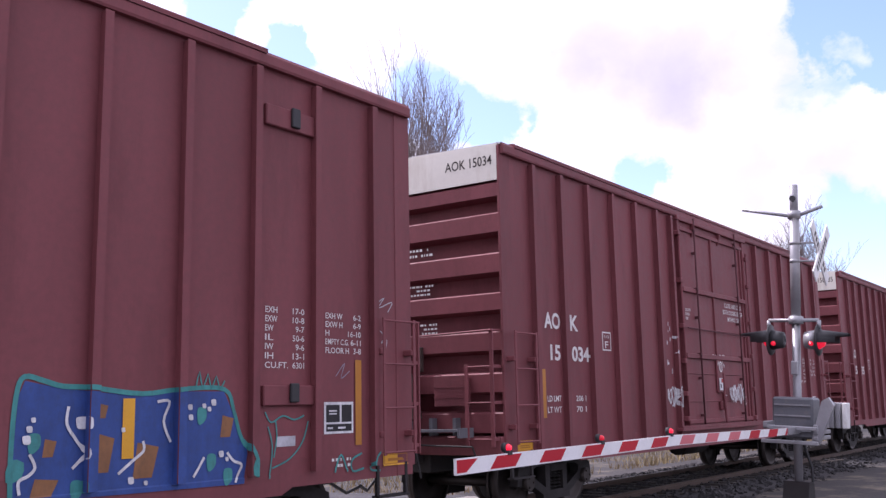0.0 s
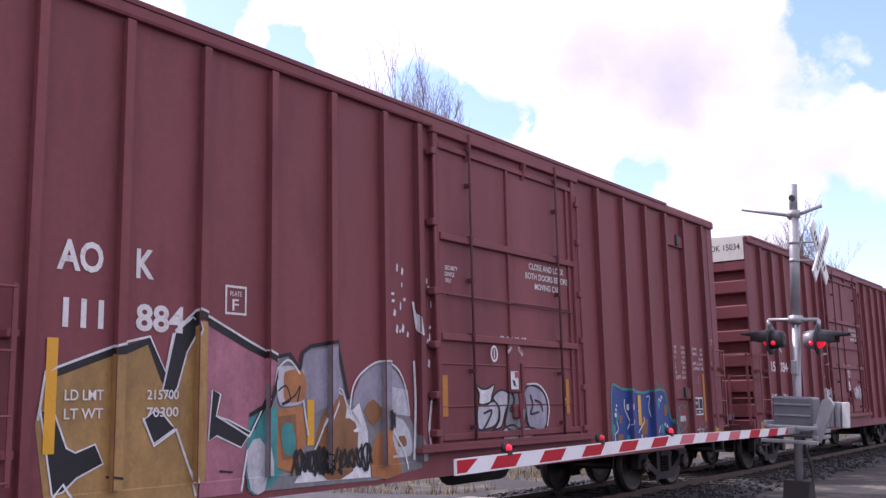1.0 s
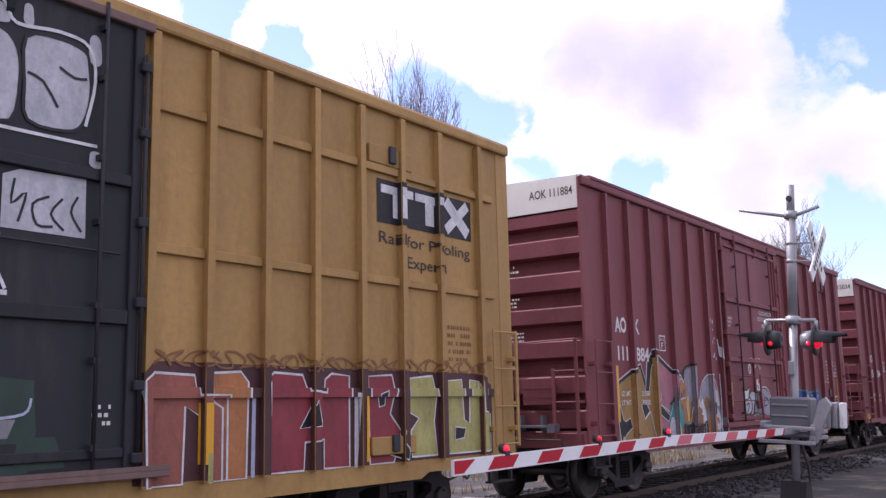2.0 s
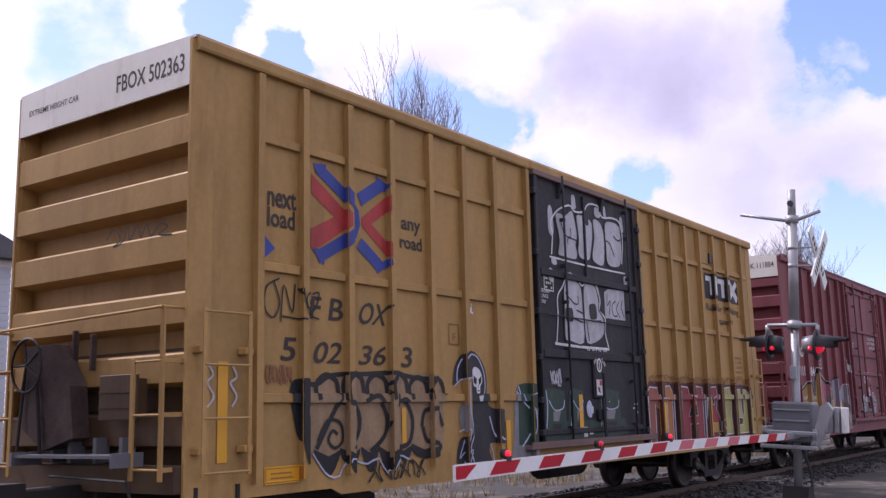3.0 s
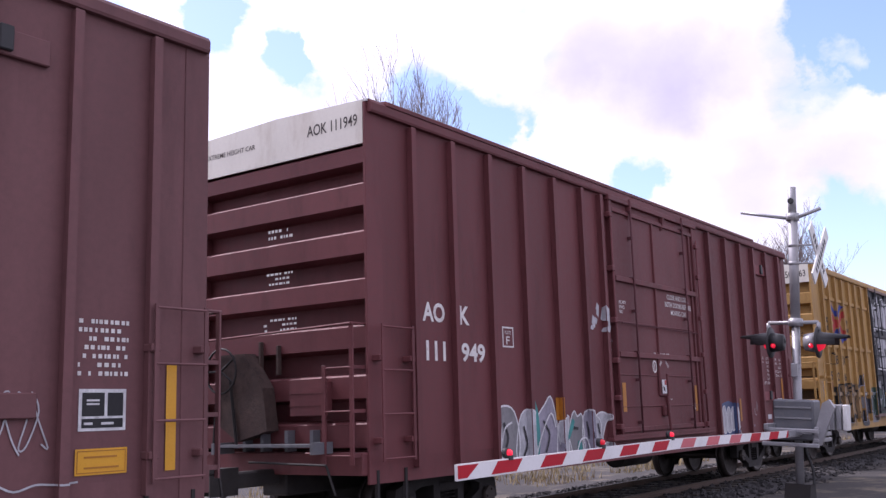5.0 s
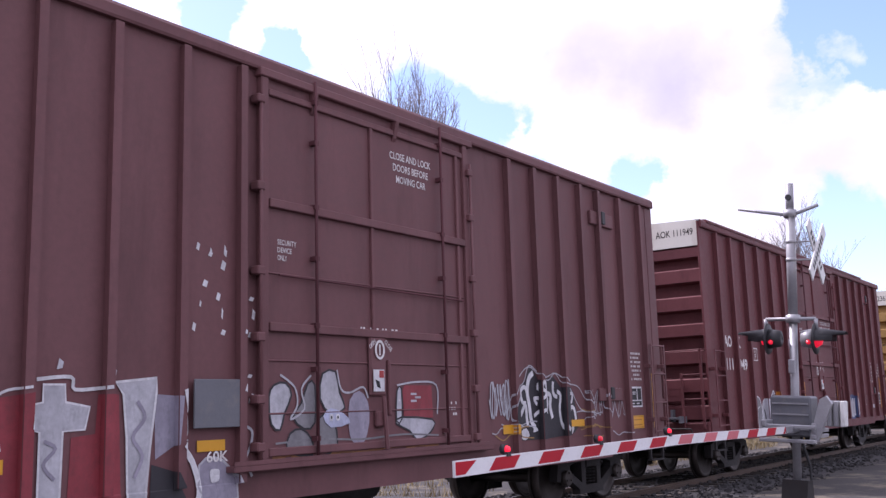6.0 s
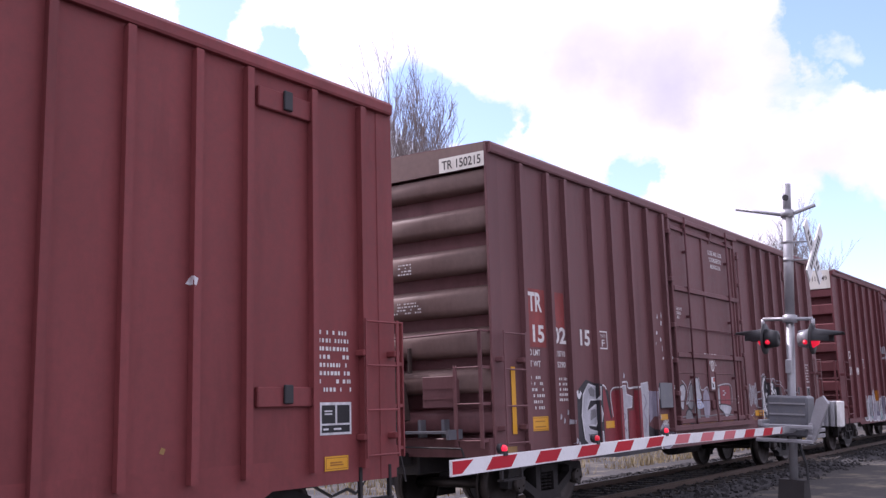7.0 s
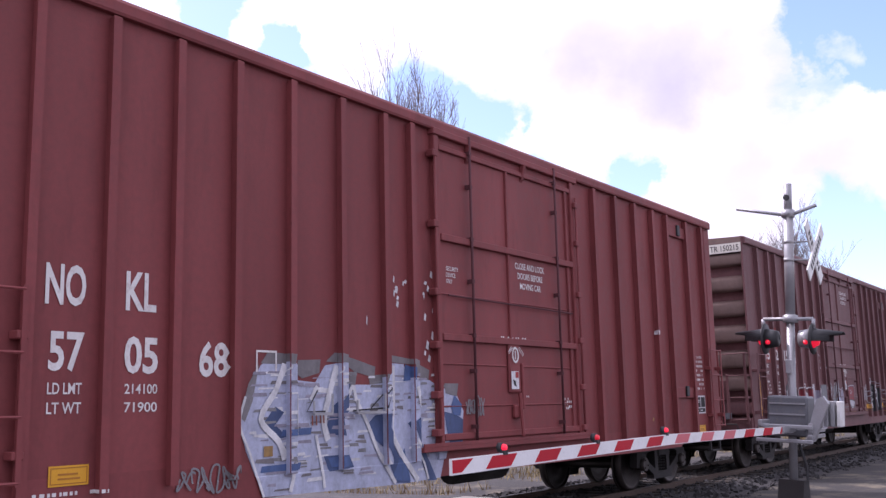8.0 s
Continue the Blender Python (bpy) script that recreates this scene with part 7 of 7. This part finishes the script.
    for k in range(190):
        u, z, w = rnd.uniform(3.02, 6.02), rnd.uniform(0.68, 1.84), rnd.uniform(0.10, 0.30)
        if 4.8 < u < 5.5 and z < 1.3 or u < 3.2 and z < 0.95:
            continue
        h = rnd.uniform(0.014, 0.04)
        painted(car, "graffiti", [[(u, z), (u + w, z + rnd.uniform(-0.02, 0.02)), (u + w * 0.94, z + h), (u + 0.02, z + h * 0.9)]], SPRAY[("white", "haze", "smoke", "white", "haze", "grey")[k % 6]], 2 + 0.01 * k)
    for q, w in (([(3.0, 1.6), (2.93, 1.34), (3.06, 1.06), (3.24, 0.64)], 0.03), ([(3.52, 1.92), (3.40, 1.66), (3.20, 1.38), (3.44, 1.16), (3.52, 0.98)], 0.07), ([(3.66, 1.80), (3.64, 1.4), (3.66, 0.9), (3.6, 0.66)], 0.05), ([(4.0, 1.70), (3.90, 1.56)], 0.05), ([(4.30, 1.92), (4.18, 1.60), (4.10, 1.34), (4.16, 1.14)], 0.08), ([(4.40, 1.44), (4.56, 1.70), (4.62, 1.56), (4.80, 1.30), (5.0, 0.96), (5.28, 0.62)], 0.05), ([(5.26, 1.94), (5.26, 1.5), (5.24, 1.2), (5.40, 0.94), (5.7, 0.62)], 0.07), ([(5.62, 1.70), (5.70, 1.46)], 0.06), ([(5.60, 1.10), (5.80, 0.86), (5.90, 0.62)], 0.035), ([(3.98, 1.2), (4.06, 0.9), (4.10, 0.66)], 0.04)):
        line(car, "white", q, w, 5)
    for q in ([(4.0, 1.66), (3.84, 1.44), (4.12, 1.44)], [(4.56, 1.44), (5.06, 1.46), (5.14, 1.68), (4.86, 1.46)]):
        line(car, "dark", q, 0.018, 6, 0)
    for u in (3.92, 3.98, 4.04, 4.09):
        line(car, "brick", [(u, 1.40), (u + 0.004, 1.30 + 0.02 * (u > 4))], 0.022, 6, 0)
    shape(car, "tan", [(3.24, 1.02), (3.24, 1.12), (3.36, 1.12), (3.36, 1.02)], 6, 0)
    # small brackets low on the side
    for u0, u1 in ((3.86, 4.14), (4.54, 5.02)):
        bm = B()
        a, b = u0 - LENGTH / 2, u1 - LENGTH / 2
        box(bm, a, b, -(HALF + 0.11), -(HALF + 0.06), 1.40, 1.43)
        rod(bm, (a, -(HALF + 0.1), 1.42), (a, -(HALF + 0.1), 1.55), 0.012, seg=6)
        rod(bm, (b, -(HALF + 0.1), 1.42), (b, -(HALF + 0.1), 1.62), 0.012, seg=6)
        part("tie_bracket", bm, GALV, car["root"])
    chips(car, 5.27, 5.55, 2.5, 3.0, 8, 104)
    chips(car, 5.80, 6.1, 1.9, 3.1, 12, 105)
    chips(car, 4.75, 4.85, 2.35, 2.45, 1, 106)
    chips(car, 12.75, 12.85, 2.6, 2.72, 1, 107)
    chips(car, 12.5, 12.62, 1.08, 1.17, 1, 108, "tan")
    tag(car, 2.2, 2.9, 0.72, 1.0, "grey", 109, 0.02, 4)
    tag(car, 6.7, 7.1, 1.3, 1.6, "grey", 110, 0.018, 4)
    door_notes(car, 8.41, 3.43, False)
    door_marks(car, 7.84)
    rows_of_bars(car, 9.35, 9.6, 1.38, 1.52, 2, 111)
    consolidated(car, 14.52, 15.02, 1.21, 1.55)
    rows_of_bars(car, 14.52, 15.02, 1.64, 2.33, 8, 112)
    yellow_label(car, 14.59, 14.96, 0.84, 0.99)
    jack_plates(car, 14.30, RUSSET, 4.54, 1.51)


def deco_ends():
    back = -LENGTH / 2
    for key, text in (("15034", "AOK 15034"), ("111884", "AOK 111884"), ("yellow", "FBOX 502363"), ("111949", "AOK 111949"), ("lead", "AOK 150235")):
        wide = 1.05 if key == "yellow" else 0.80
        on_end(CARS[key]["root"], "lettering", back - 0.045, 0.10, 0.10 + wide, 4.74 if key == "yellow" else 4.78, 4.92, DARK_STENCIL, 0.004, text, bold=0.008)
        on_end(CARS[key]["root"], "lettering", back - 0.045, 1.80, 2.72, 4.80, 4.865, DARK_STENCIL, 0.004, "EXTREME HEIGHT CAR", bold=0.004)
        if key != "yellow":
            for y0, y1, z0, z1, n in ((1.16, 1.62, 3.86, 4.02, 2), (1.16, 1.66, 3.30, 3.48, 3), (1.10, 1.66, 2.74, 2.92, 3)):
                on_end(CARS[key]["root"], "end_print", back - 0.032, y0, y1, z0 - 0.28, z1 - 0.28, STENCIL, 0.004, bars=n, seed=n)
    scrawl = ribbon(curve_through([(1.25, 3.06), (1.12, 3.16), (1.02, 3.04), (1.14, 2.98), (0.98, 3.02), (0.90, 3.17), (0.88, 3.02), (0.76, 3.14), (0.70, 3.02), (0.62, 3.15), (0.55, 3.02), (0.42, 3.12), (0.30, 3.08), (0.44, 3.02), (0.24, 3.0)], 4), 0.016)
    on_end(CARS["yellow"]["root"], "graffiti_tag", back - 0.032, 0, 0, 0, 0, SPRAY["black"], 0.004, drawn=[[(a, b + 0.17) for a, b in q] for q in scrawl], label="thin black scrawl on the end rib")
    r = CARS["150215"]["root"]
    on_end(r, "number_board", back - 0.045, 0.02, 0.78, 4.74, 4.95, HEADER, 0.004, label="white number board on the header")
    on_end(r, "lettering", back - 0.045, 0.07, 0.73, 4.78, 4.91, DARK_STENCIL, 0.008, "TR 150215", bold=0.012)
    on_end(r, "end_print", back - 0.032, 1.33, 1.57, 3.34, 3.52, STENCIL, 0.005, bars=4, seed=7)
    on_end(r, "end_print", back - 0.032, 1.17, 1.69, 2.78, 2.96, STENCIL, 0.005, bars=4, seed=8)


# ---- the crossing signal ----
def make_signal():
    MX, MY = 16.20, 4.78
    sig = thing("crossing_signal", "galvanised railway crossing mast with red lights and gate mechanism", "crossing signal", (MX, MY, -0.24))
    sig.rotation_euler = (radians(3.3), 0, 0)
    bm = B()
    rod(bm, (0, 0, 0.3), (0, 0, 3.0), 0.066, 0.066, 16)
    rod(bm, (0, 0, 3.0), (0, 0, 4.72), 0.078, 0.078, 16)
    rod(bm, (0, 0, 4.72), (0, 0, 5.22), 0.066, 0.064, 16)
    lathe(bm, [(0.06, 3.0), (0.096, 3.0), (0.096, 3.05), (0.06, 3.05)], "z", 16)
    part("mast", bm, GALV, sig, "weathered galvanised steel pipe")
    bm = B()
    rod(bm, (-0.066, 0.0, 4.98), (-0.10, 0.0, 4.98), 0.05, seg=10)
    part("mast_opening", bm, SIGNAL_BLACK, sig)
    bm = B()
    prism(bm, [(-0.24, 0), (0.24, 0), (0.13, 0.42), (-0.13, 0.42)], "y", -0.20, 0.20)
    part("foot_casting", bm, STEEL, sig, "flared grey cast foot of the mast")
    bm = B()
    box(bm, -0.35, 0.35, -0.3, 0.3, -0.30, -0.03, 0.02)
    part("foundation", bm, CONCRETE, sig)
    # bracket arms high on the mast
    bm = B()
    rod(bm, (0, 0.05, 4.70), (-0.05, 0.84, 4.86), 0.028, seg=8)
    rod(bm, (0, -0.05, 4.70), (0.05, -0.44, 4.84), 0.030, seg=8)
    lathe(bm, [(0.06, 4.66), (0.105, 4.66), (0.105, 4.78), (0.06, 4.78)], "z", 14)
    part("bracket_arm", bm, GALV, sig)
    # crossed boards that face the road, on brackets
    buck = new("crossbuck")
    buck.parent = sig
    tagged(buck, "white crossed boards seen nearly edge-on")
    for a in (45, -45):
        bm = B()
        box(bm, -0.61, 0.61, -0.012, 0.012, -0.115, 0.115, 0.004)
        ob = part("board", bm, BOX_WHITE, buck)
        ob.matrix_basis = pose(0.1, -0.38 + (0.014 if a > 0 else -0.014), 4.08, 0, a, 0)
        bm = B()
        for k in range(8):
            box(bm, -0.42 + 0.105 * k, -0.36 + 0.105 * k, -0.0155, -0.0125, -0.05, 0.05)
        tx = part("lettering", bm, SIGNAL_BLACK, buck)
        tx.matrix_basis = ob.matrix_basis.copy()
    for z in (3.95, 4.25):
        bm = B()
        rod(bm, (0, -0.06, z), (0.1, -0.37, z), 0.016, seg=6)
        lathe(bm, [(0.06, z - 0.03), (0.085, z - 0.03), (0.085, z + 0.03), (0.06, z + 0.03)], "z", 12)
        part("board_bracket", bm, GALV, buck)
    # light arms and two hooded lights
    bm = B()
    rod(bm, (0, -0.36, 2.98), (0, 0.44, 2.98), 0.030, seg=8)
    lathe(bm, [(0.07, 2.92), (0.115, 2.92), (0.115, 3.04), (0.07, 3.04)], "z", 14)
    rod(bm, (0, -0.36, 2.98), (0, -0.36, 2.84), 0.034, seg=8)
    rod(bm, (0, 0.44, 2.98), (0, 0.44, 2.84), 0.034, seg=8)
    part("light_arm", bm, GALV, sig)
    for s, y in ((-1, -0.34), (1, 0.40)):
        lamp = new("flashing_light")
        lamp.parent = sig
        tagged(lamp, "hooded red crossing light on a round black backing")
        bm = B()
        lathe(bm, [(0.0, y), (0.25, y), (0.255, y + s * 0.015), (0.0, y + s * 0.02)], "y", 28, (0, 0, 2.66))
        part("backing_disc", bm, SIGNAL_BLACK, lamp)
        bm = B()
        lathe(bm, [(0.02, y - s * 0.22), (0.13, y - s * 0.20), (0.165, y - s * 0.01), (0.02, y - s * 0.01)], "y", 20, (0, 0, 2.66))
        part("housing", bm, GALV if s < 0 else SIGNAL_BLACK, lamp)
        bm = B()
        lathe(bm, [(0.0, y + s * 0.13), (0.10, y + s * 0.10), (0.15, y + s * 0.02), (0.0, y + s * 0.021)], "y", 20, (0, 0, 2.66))
        part("lens", bm, SIGNAL_LAMP, lamp, "red lens")
        bm = B()
        lathe(bm, [(0.0, -0.178), (0.026, -0.172), (0.038, -0.15), (0.038, -0.11), (0.0, -0.11)], "x", 14, (0, y - s * 0.07, 2.60))
        part("side_lens", bm, SIGNAL_LAMP, lamp, "small red side lens")
        bm = B()
        rows = []
        for k in range(13):
            a = radians(-15 + 210 * k / 12)
            rows.append([bm.verts.new((r * math.cos(a), y + s * d, 2.66 + r * math.sin(a) * (0.72 if d > 0.3 else 1))) for r, d in ((0.168, 0.02), (0.155, 0.48 if 25 < math.degrees(a) < 155 else 0.30), (0.148, 0.47 if 25 < math.degrees(a) < 155 else 0.29), (0.160, 0.02))])
        for a, b in zip(rows, rows[1:]):
            for i in range(3):
                f = bm.faces.new((a[i], a[i + 1], b[i + 1], b[i]))
                f.smooth = True
        part("hood", bm, SIGNAL_BLACK, lamp, "long black hood")
    # gate mechanism with its counterweight arms
    mech = new("gate_mechanism")
    mech.parent = sig
    bm = B()
    box(bm, -0.22, 0.20, -0.30, 0.34, 1.10, 1.74, 0.03)
    part("housing", bm, GREY_PAINT, mech, "grey gate motor box")
    bm = B()
    for z in (1.22, 1.45, 1.62):
        box(bm, -0.245, -0.215, -0.26, 0.30, z - 0.012, z + 0.012)
    part("housing_seam", bm, GALV, mech)
    for z in (1.12, 1.21, 1.30):
        bm = B()
        box(bm, -0.42, 0.34, -0.42, -0.35, z - 0.03, z + 0.03, 0.008)
        part("arm_channel", bm, GALV, mech)
    bm = B()
    box(bm, -0.60, 0.30, 0.30, 0.37, 1.26, 1.36, 0.01)
    box(bm, -0.55, -0.48, -0.45, 0.38, 1.24, 1.30, 0.01)
    box(bm, -0.55, -0.48, -0.45, 0.42, 1.02, 1.08, 0.01)
    part("gate_bracket", bm, GALV, mech)
    bm = B()
    prism(bm, [(-0.30, 1.02), (-0.44, 1.05), (-0.66, 1.64), (-0.58, 1.76), (-0.48, 1.70)], "x", -0.40, -0.30)
    part("counterweight_arm", bm, GALV, mech, "pale slanting counterweight arm")
    for y in (-0.74, -0.64, -0.54):
        bm = B()
        box(bm, -0.1, 0.12, y - 0.035, y + 0.035, 1.28, 1.68, 0.012)
        part("counterweight", bm, BOX_WHITE if y < -0.7 else GALV, mech)
    bm = B()
    pts = [(0.0, -0.08, 1.1), (0.0, -0.12, 0.9), (0.02, -0.20, 0.65), (0.0, -0.22, 0.42)]
    for a, b in zip(pts, pts[1:]):
        rod(bm, a, b, 0.025, seg=6)
    part("conduit", bm, SIGNAL_BLACK, sig)
    # small box low behind
    bm = B()
    box(bm, -0.16, -0.10, -0.05, 0.05, 2.1, 2.32, 0.01)
    part("junction_plate", bm, GALV, sig)

    gate = thing("crossing_gate", "lowered crossing gate arm with red and white stripes", "crossing gate", (0, 4.62, 0))
    x0, x1, zc, h = 6.52, 15.9, 0.985, 0.058
    bm = B()
    prism(bm, [(x0, zc - h - 0.015), (11.0, zc - h + 0.03), (x1, zc - h), (x1, zc + h - 0.015), (11.0, zc + h + 0.035), (x0, zc + h)], "y", -0.012, 0.012)
    part("arm", bm, ARM_WHITE, gate, "long white arm board")

    def mid(x):
        return zc - 0.005 + (0.038 * (x - x0) / (11.0 - x0) if x < 11 else 0.038 - 0.045 * (x - 11.0) / (x1 - 11.0))
    k, x = 0, 6.66
    while x < 15.2:
        w = 0.40
        a, b = x, min(x + w, 15.25)
        if k == 0:
            a, b = x0 + 0.01, x0 + 0.20
        bm = B()
        hh = h - 0.006
        prism(bm, [(a, mid(a) - hh), (b - (0.0 if k else 0.06), mid(b) - hh), (b + 0.11, mid(b) + hh), (a + (0.11 if k else 0), mid(a) + hh)], "y", -0.0155, -0.0125)
        part("stripe", bm, FADED_RED if 10.3 < x < 13.2 else ARM_RED, gate)
        k += 1
        x = 7.02 + 0.815 * (k - 1)
    bm = B()
    box(bm, 15.3, 16.15, -0.03, 0.03, zc - 0.05, zc + 0.05, 0.006)
    part("arm_root", bm, GALV, gate)
    for x, m in ((7.33, RED_LAMP), (9.11, DIM_LAMP), (10.88, RED_LAMP)):
        lamp = new("gate_lamp")
        lamp.parent = gate
        bm = B()
        lathe(bm, [(0.0, -0.034), (0.023, -0.026), (0.033, 0.0), (0.023, 0.026), (0.0, 0.034)], "y", 14, (x, 0, mid(x) + h + 0.052))
        part("lens", bm, m, lamp, "small red gate lamp")
        bm = B()
        lathe(bm, [(0.030, 0.004), (0.043, 0.004), (0.043, 0.05), (0.0, 0.055), (0.0, 0.02)], "y", 14, (x, 0, mid(x) + h + 0.052))
        part("lamp_housing", bm, SIGNAL_BLACK, lamp)
        bm = B()
        box(bm, x - 0.03, x + 0.03, -0.025, 0.025, mid(x) + h - 0.01, mid(x) + h + 0.03)
        part("lamp_foot", bm, SIGNAL_BLACK, lamp)


# ---- beyond the train ----
def make_tree(x, y, height, seed, spread=0.5, trunk=0.16):
    rnd = random.Random(seed)
    tree = thing("tree", "bare leafless tree with fine upright twigs", "tree", (x, y, -0.30), group="bare trees behind the railway")
    wood, twig = B(), B()

    def limb(p, d, length, r, depth):
        n = 3 if depth < 5 else 1
        for i in range(n):
            q = p + d * (length / n)
            rod(wood if depth < 2 else twig, p, q, r * (1 - 0.22 * i), r * (1 - 0.22 * (i + 1)), 7 if depth < 2 else 3)
            if depth < 5 and (depth > 0 or i > 0):
                for k in range(rnd.choice((2, 3)) if depth < 2 else rnd.choice((1, 2, 2)) if depth < 4 else 1):
                    a = rnd.random() * math.tau
                    side = Vector((math.cos(a), math.sin(a), rnd.uniform(0.5, 1.2))).normalized()
                    nd = (d * (1 - spread) + side * spread * rnd.uniform(0.7, 1.2)).normalized()
                    limb(q, nd, length * rnd.uniform(0.45, 0.68), max(0.009, r * 0.5), depth + 1)
            p = q
            d = (d + Vector((rnd.uniform(-0.13, 0.13), rnd.uniform(-0.13, 0.13), 0.20))).normalized()
    limb(Vector((0, 0, 0)), Vector((rnd.uniform(-0.05, 0.05), 0, 1)), height * 0.62, trunk, 0)
    top = max(v.co.z for v in list(wood.verts) + list(twig.verts))
    for b in (wood, twig):
        for v in b.verts:
            v.co.z *= height / top
    part("trunk", wood, BARK, tree)
    part("crown", twig, BARK, tree)


def make_house(x, y, turn):
    house = thing("house", "pale blue two-storey house with white trimmed windows", "house", (x, y, -0.3), turn=turn)
    w, d, h = 11.0, 9.0, 6.4
    bm = B()
    box(bm, -w, 0, 0, d, 0, h)
    part("wall", bm, SIDING, house)
    bm = B()
    for k in range(int(h / 0.2)):
        box(bm, -w - 0.012, 0.012, -0.02, 0.0, 0.2 * k, 0.2 * k + 0.17)
        box(bm, 0.0, 0.02, 0.0, d, 0.2 * k, 0.2 * k + 0.17)
    part("siding", bm, SIDING, house)
    bm = B()
    prism(bm, [(-w - 0.5, h - 0.1), (0.5, h - 0.1), (0.5, h + 0.06), (-w / 2, h + 3.0), (-w - 0.5, h + 0.06)], "y", -0.5, d + 0.5)
    part("roof", bm, SHINGLE, house)
    for px in (-1.6, -4.2, -7.0, -9.4):
        for z in (1.0, 4.0):
            win = new("window")
            win.parent = house
            bm = B()
            box(bm, px - 0.55, px + 0.55, -0.07, -0.02, z - 0.08, z + 1.55, 0.01)
            part("frame", bm, TRIM, win)
            for z0 in (z + 0.02, z + 0.76):
                bm = B()
                box(bm, px - 0.45, px + 0.45, -0.085, -0.072, z0, z0 + 0.68)
                part("pane", bm, PANE, win)
    bm = B()
    for zz in (0, h - 0.3):
        box(bm, -w - 0.03, 0.03, -0.05, -0.021, zz, zz + 0.25)
    part("trim_board", bm, TRIM, house)


def polar(yaw, r):
    return r * math.cos(radians(yaw)), r * math.sin(radians(yaw))


make_ground()
make_track()
make_grass()
make_signal()
for yaw, r, height, seed, spread, trunk in ((39.1, 46, 19.6, 3, 0.30, 0.18), (41.8, 48, 17.2, 8, 0.32, 0.15), (40.7, 47, 18.6, 5, 0.30, 0.15), (37.2, 47, 17.4, 9, 0.32, 0.15),
                                            (16.8, 60, 13.4, 11, 0.42, 0.20), (18.6, 62, 11.6, 12, 0.42, 0.18), (15.2, 62, 12.8, 13, 0.42, 0.18), (12.4, 70, 10.2, 17, 0.42, 0.14), (11.5, 72, 9.4, 18, 0.42, 0.14), (10.6, 70, 9.0, 19, 0.42, 0.14)):
    make_tree(*polar(yaw, r), height, seed, spread, trunk)
make_house(*polar(59.9, 30), -8)
CARS = {key: add_boxcar(spec, u) for key, (spec, u) in TRAIN.items()}
deco_lead(CARS["lead"])
deco_15034(CARS["15034"])
deco_111884(CARS["111884"])
deco_yellow(CARS["yellow"])
deco_111949(CARS["111949"])
deco_150215(CARS["150215"])
deco_570568(CARS["570568"])
deco_ends()


def along(t):
    """How far the train has gone."""
    return 10.3015 * t + 0.02435 * t * (t - 8) + 0.00022 * t * (t - 8) * (t - 4)


def motions():
    for car in CARS.values():
        walk(car["root"], [(0.5 * k, pose(car["x0"] + along(0.5 * k), TRACK_Y, 0)) for k in range(17)])
    for wheels, x in WHEELSETS:
        walk(wheels, [(k / 30, pose(x, 0, 0, 0, math.degrees(along(k / 30) / WHEEL_R) % 360, 0)) for k in range(241)])


motions()
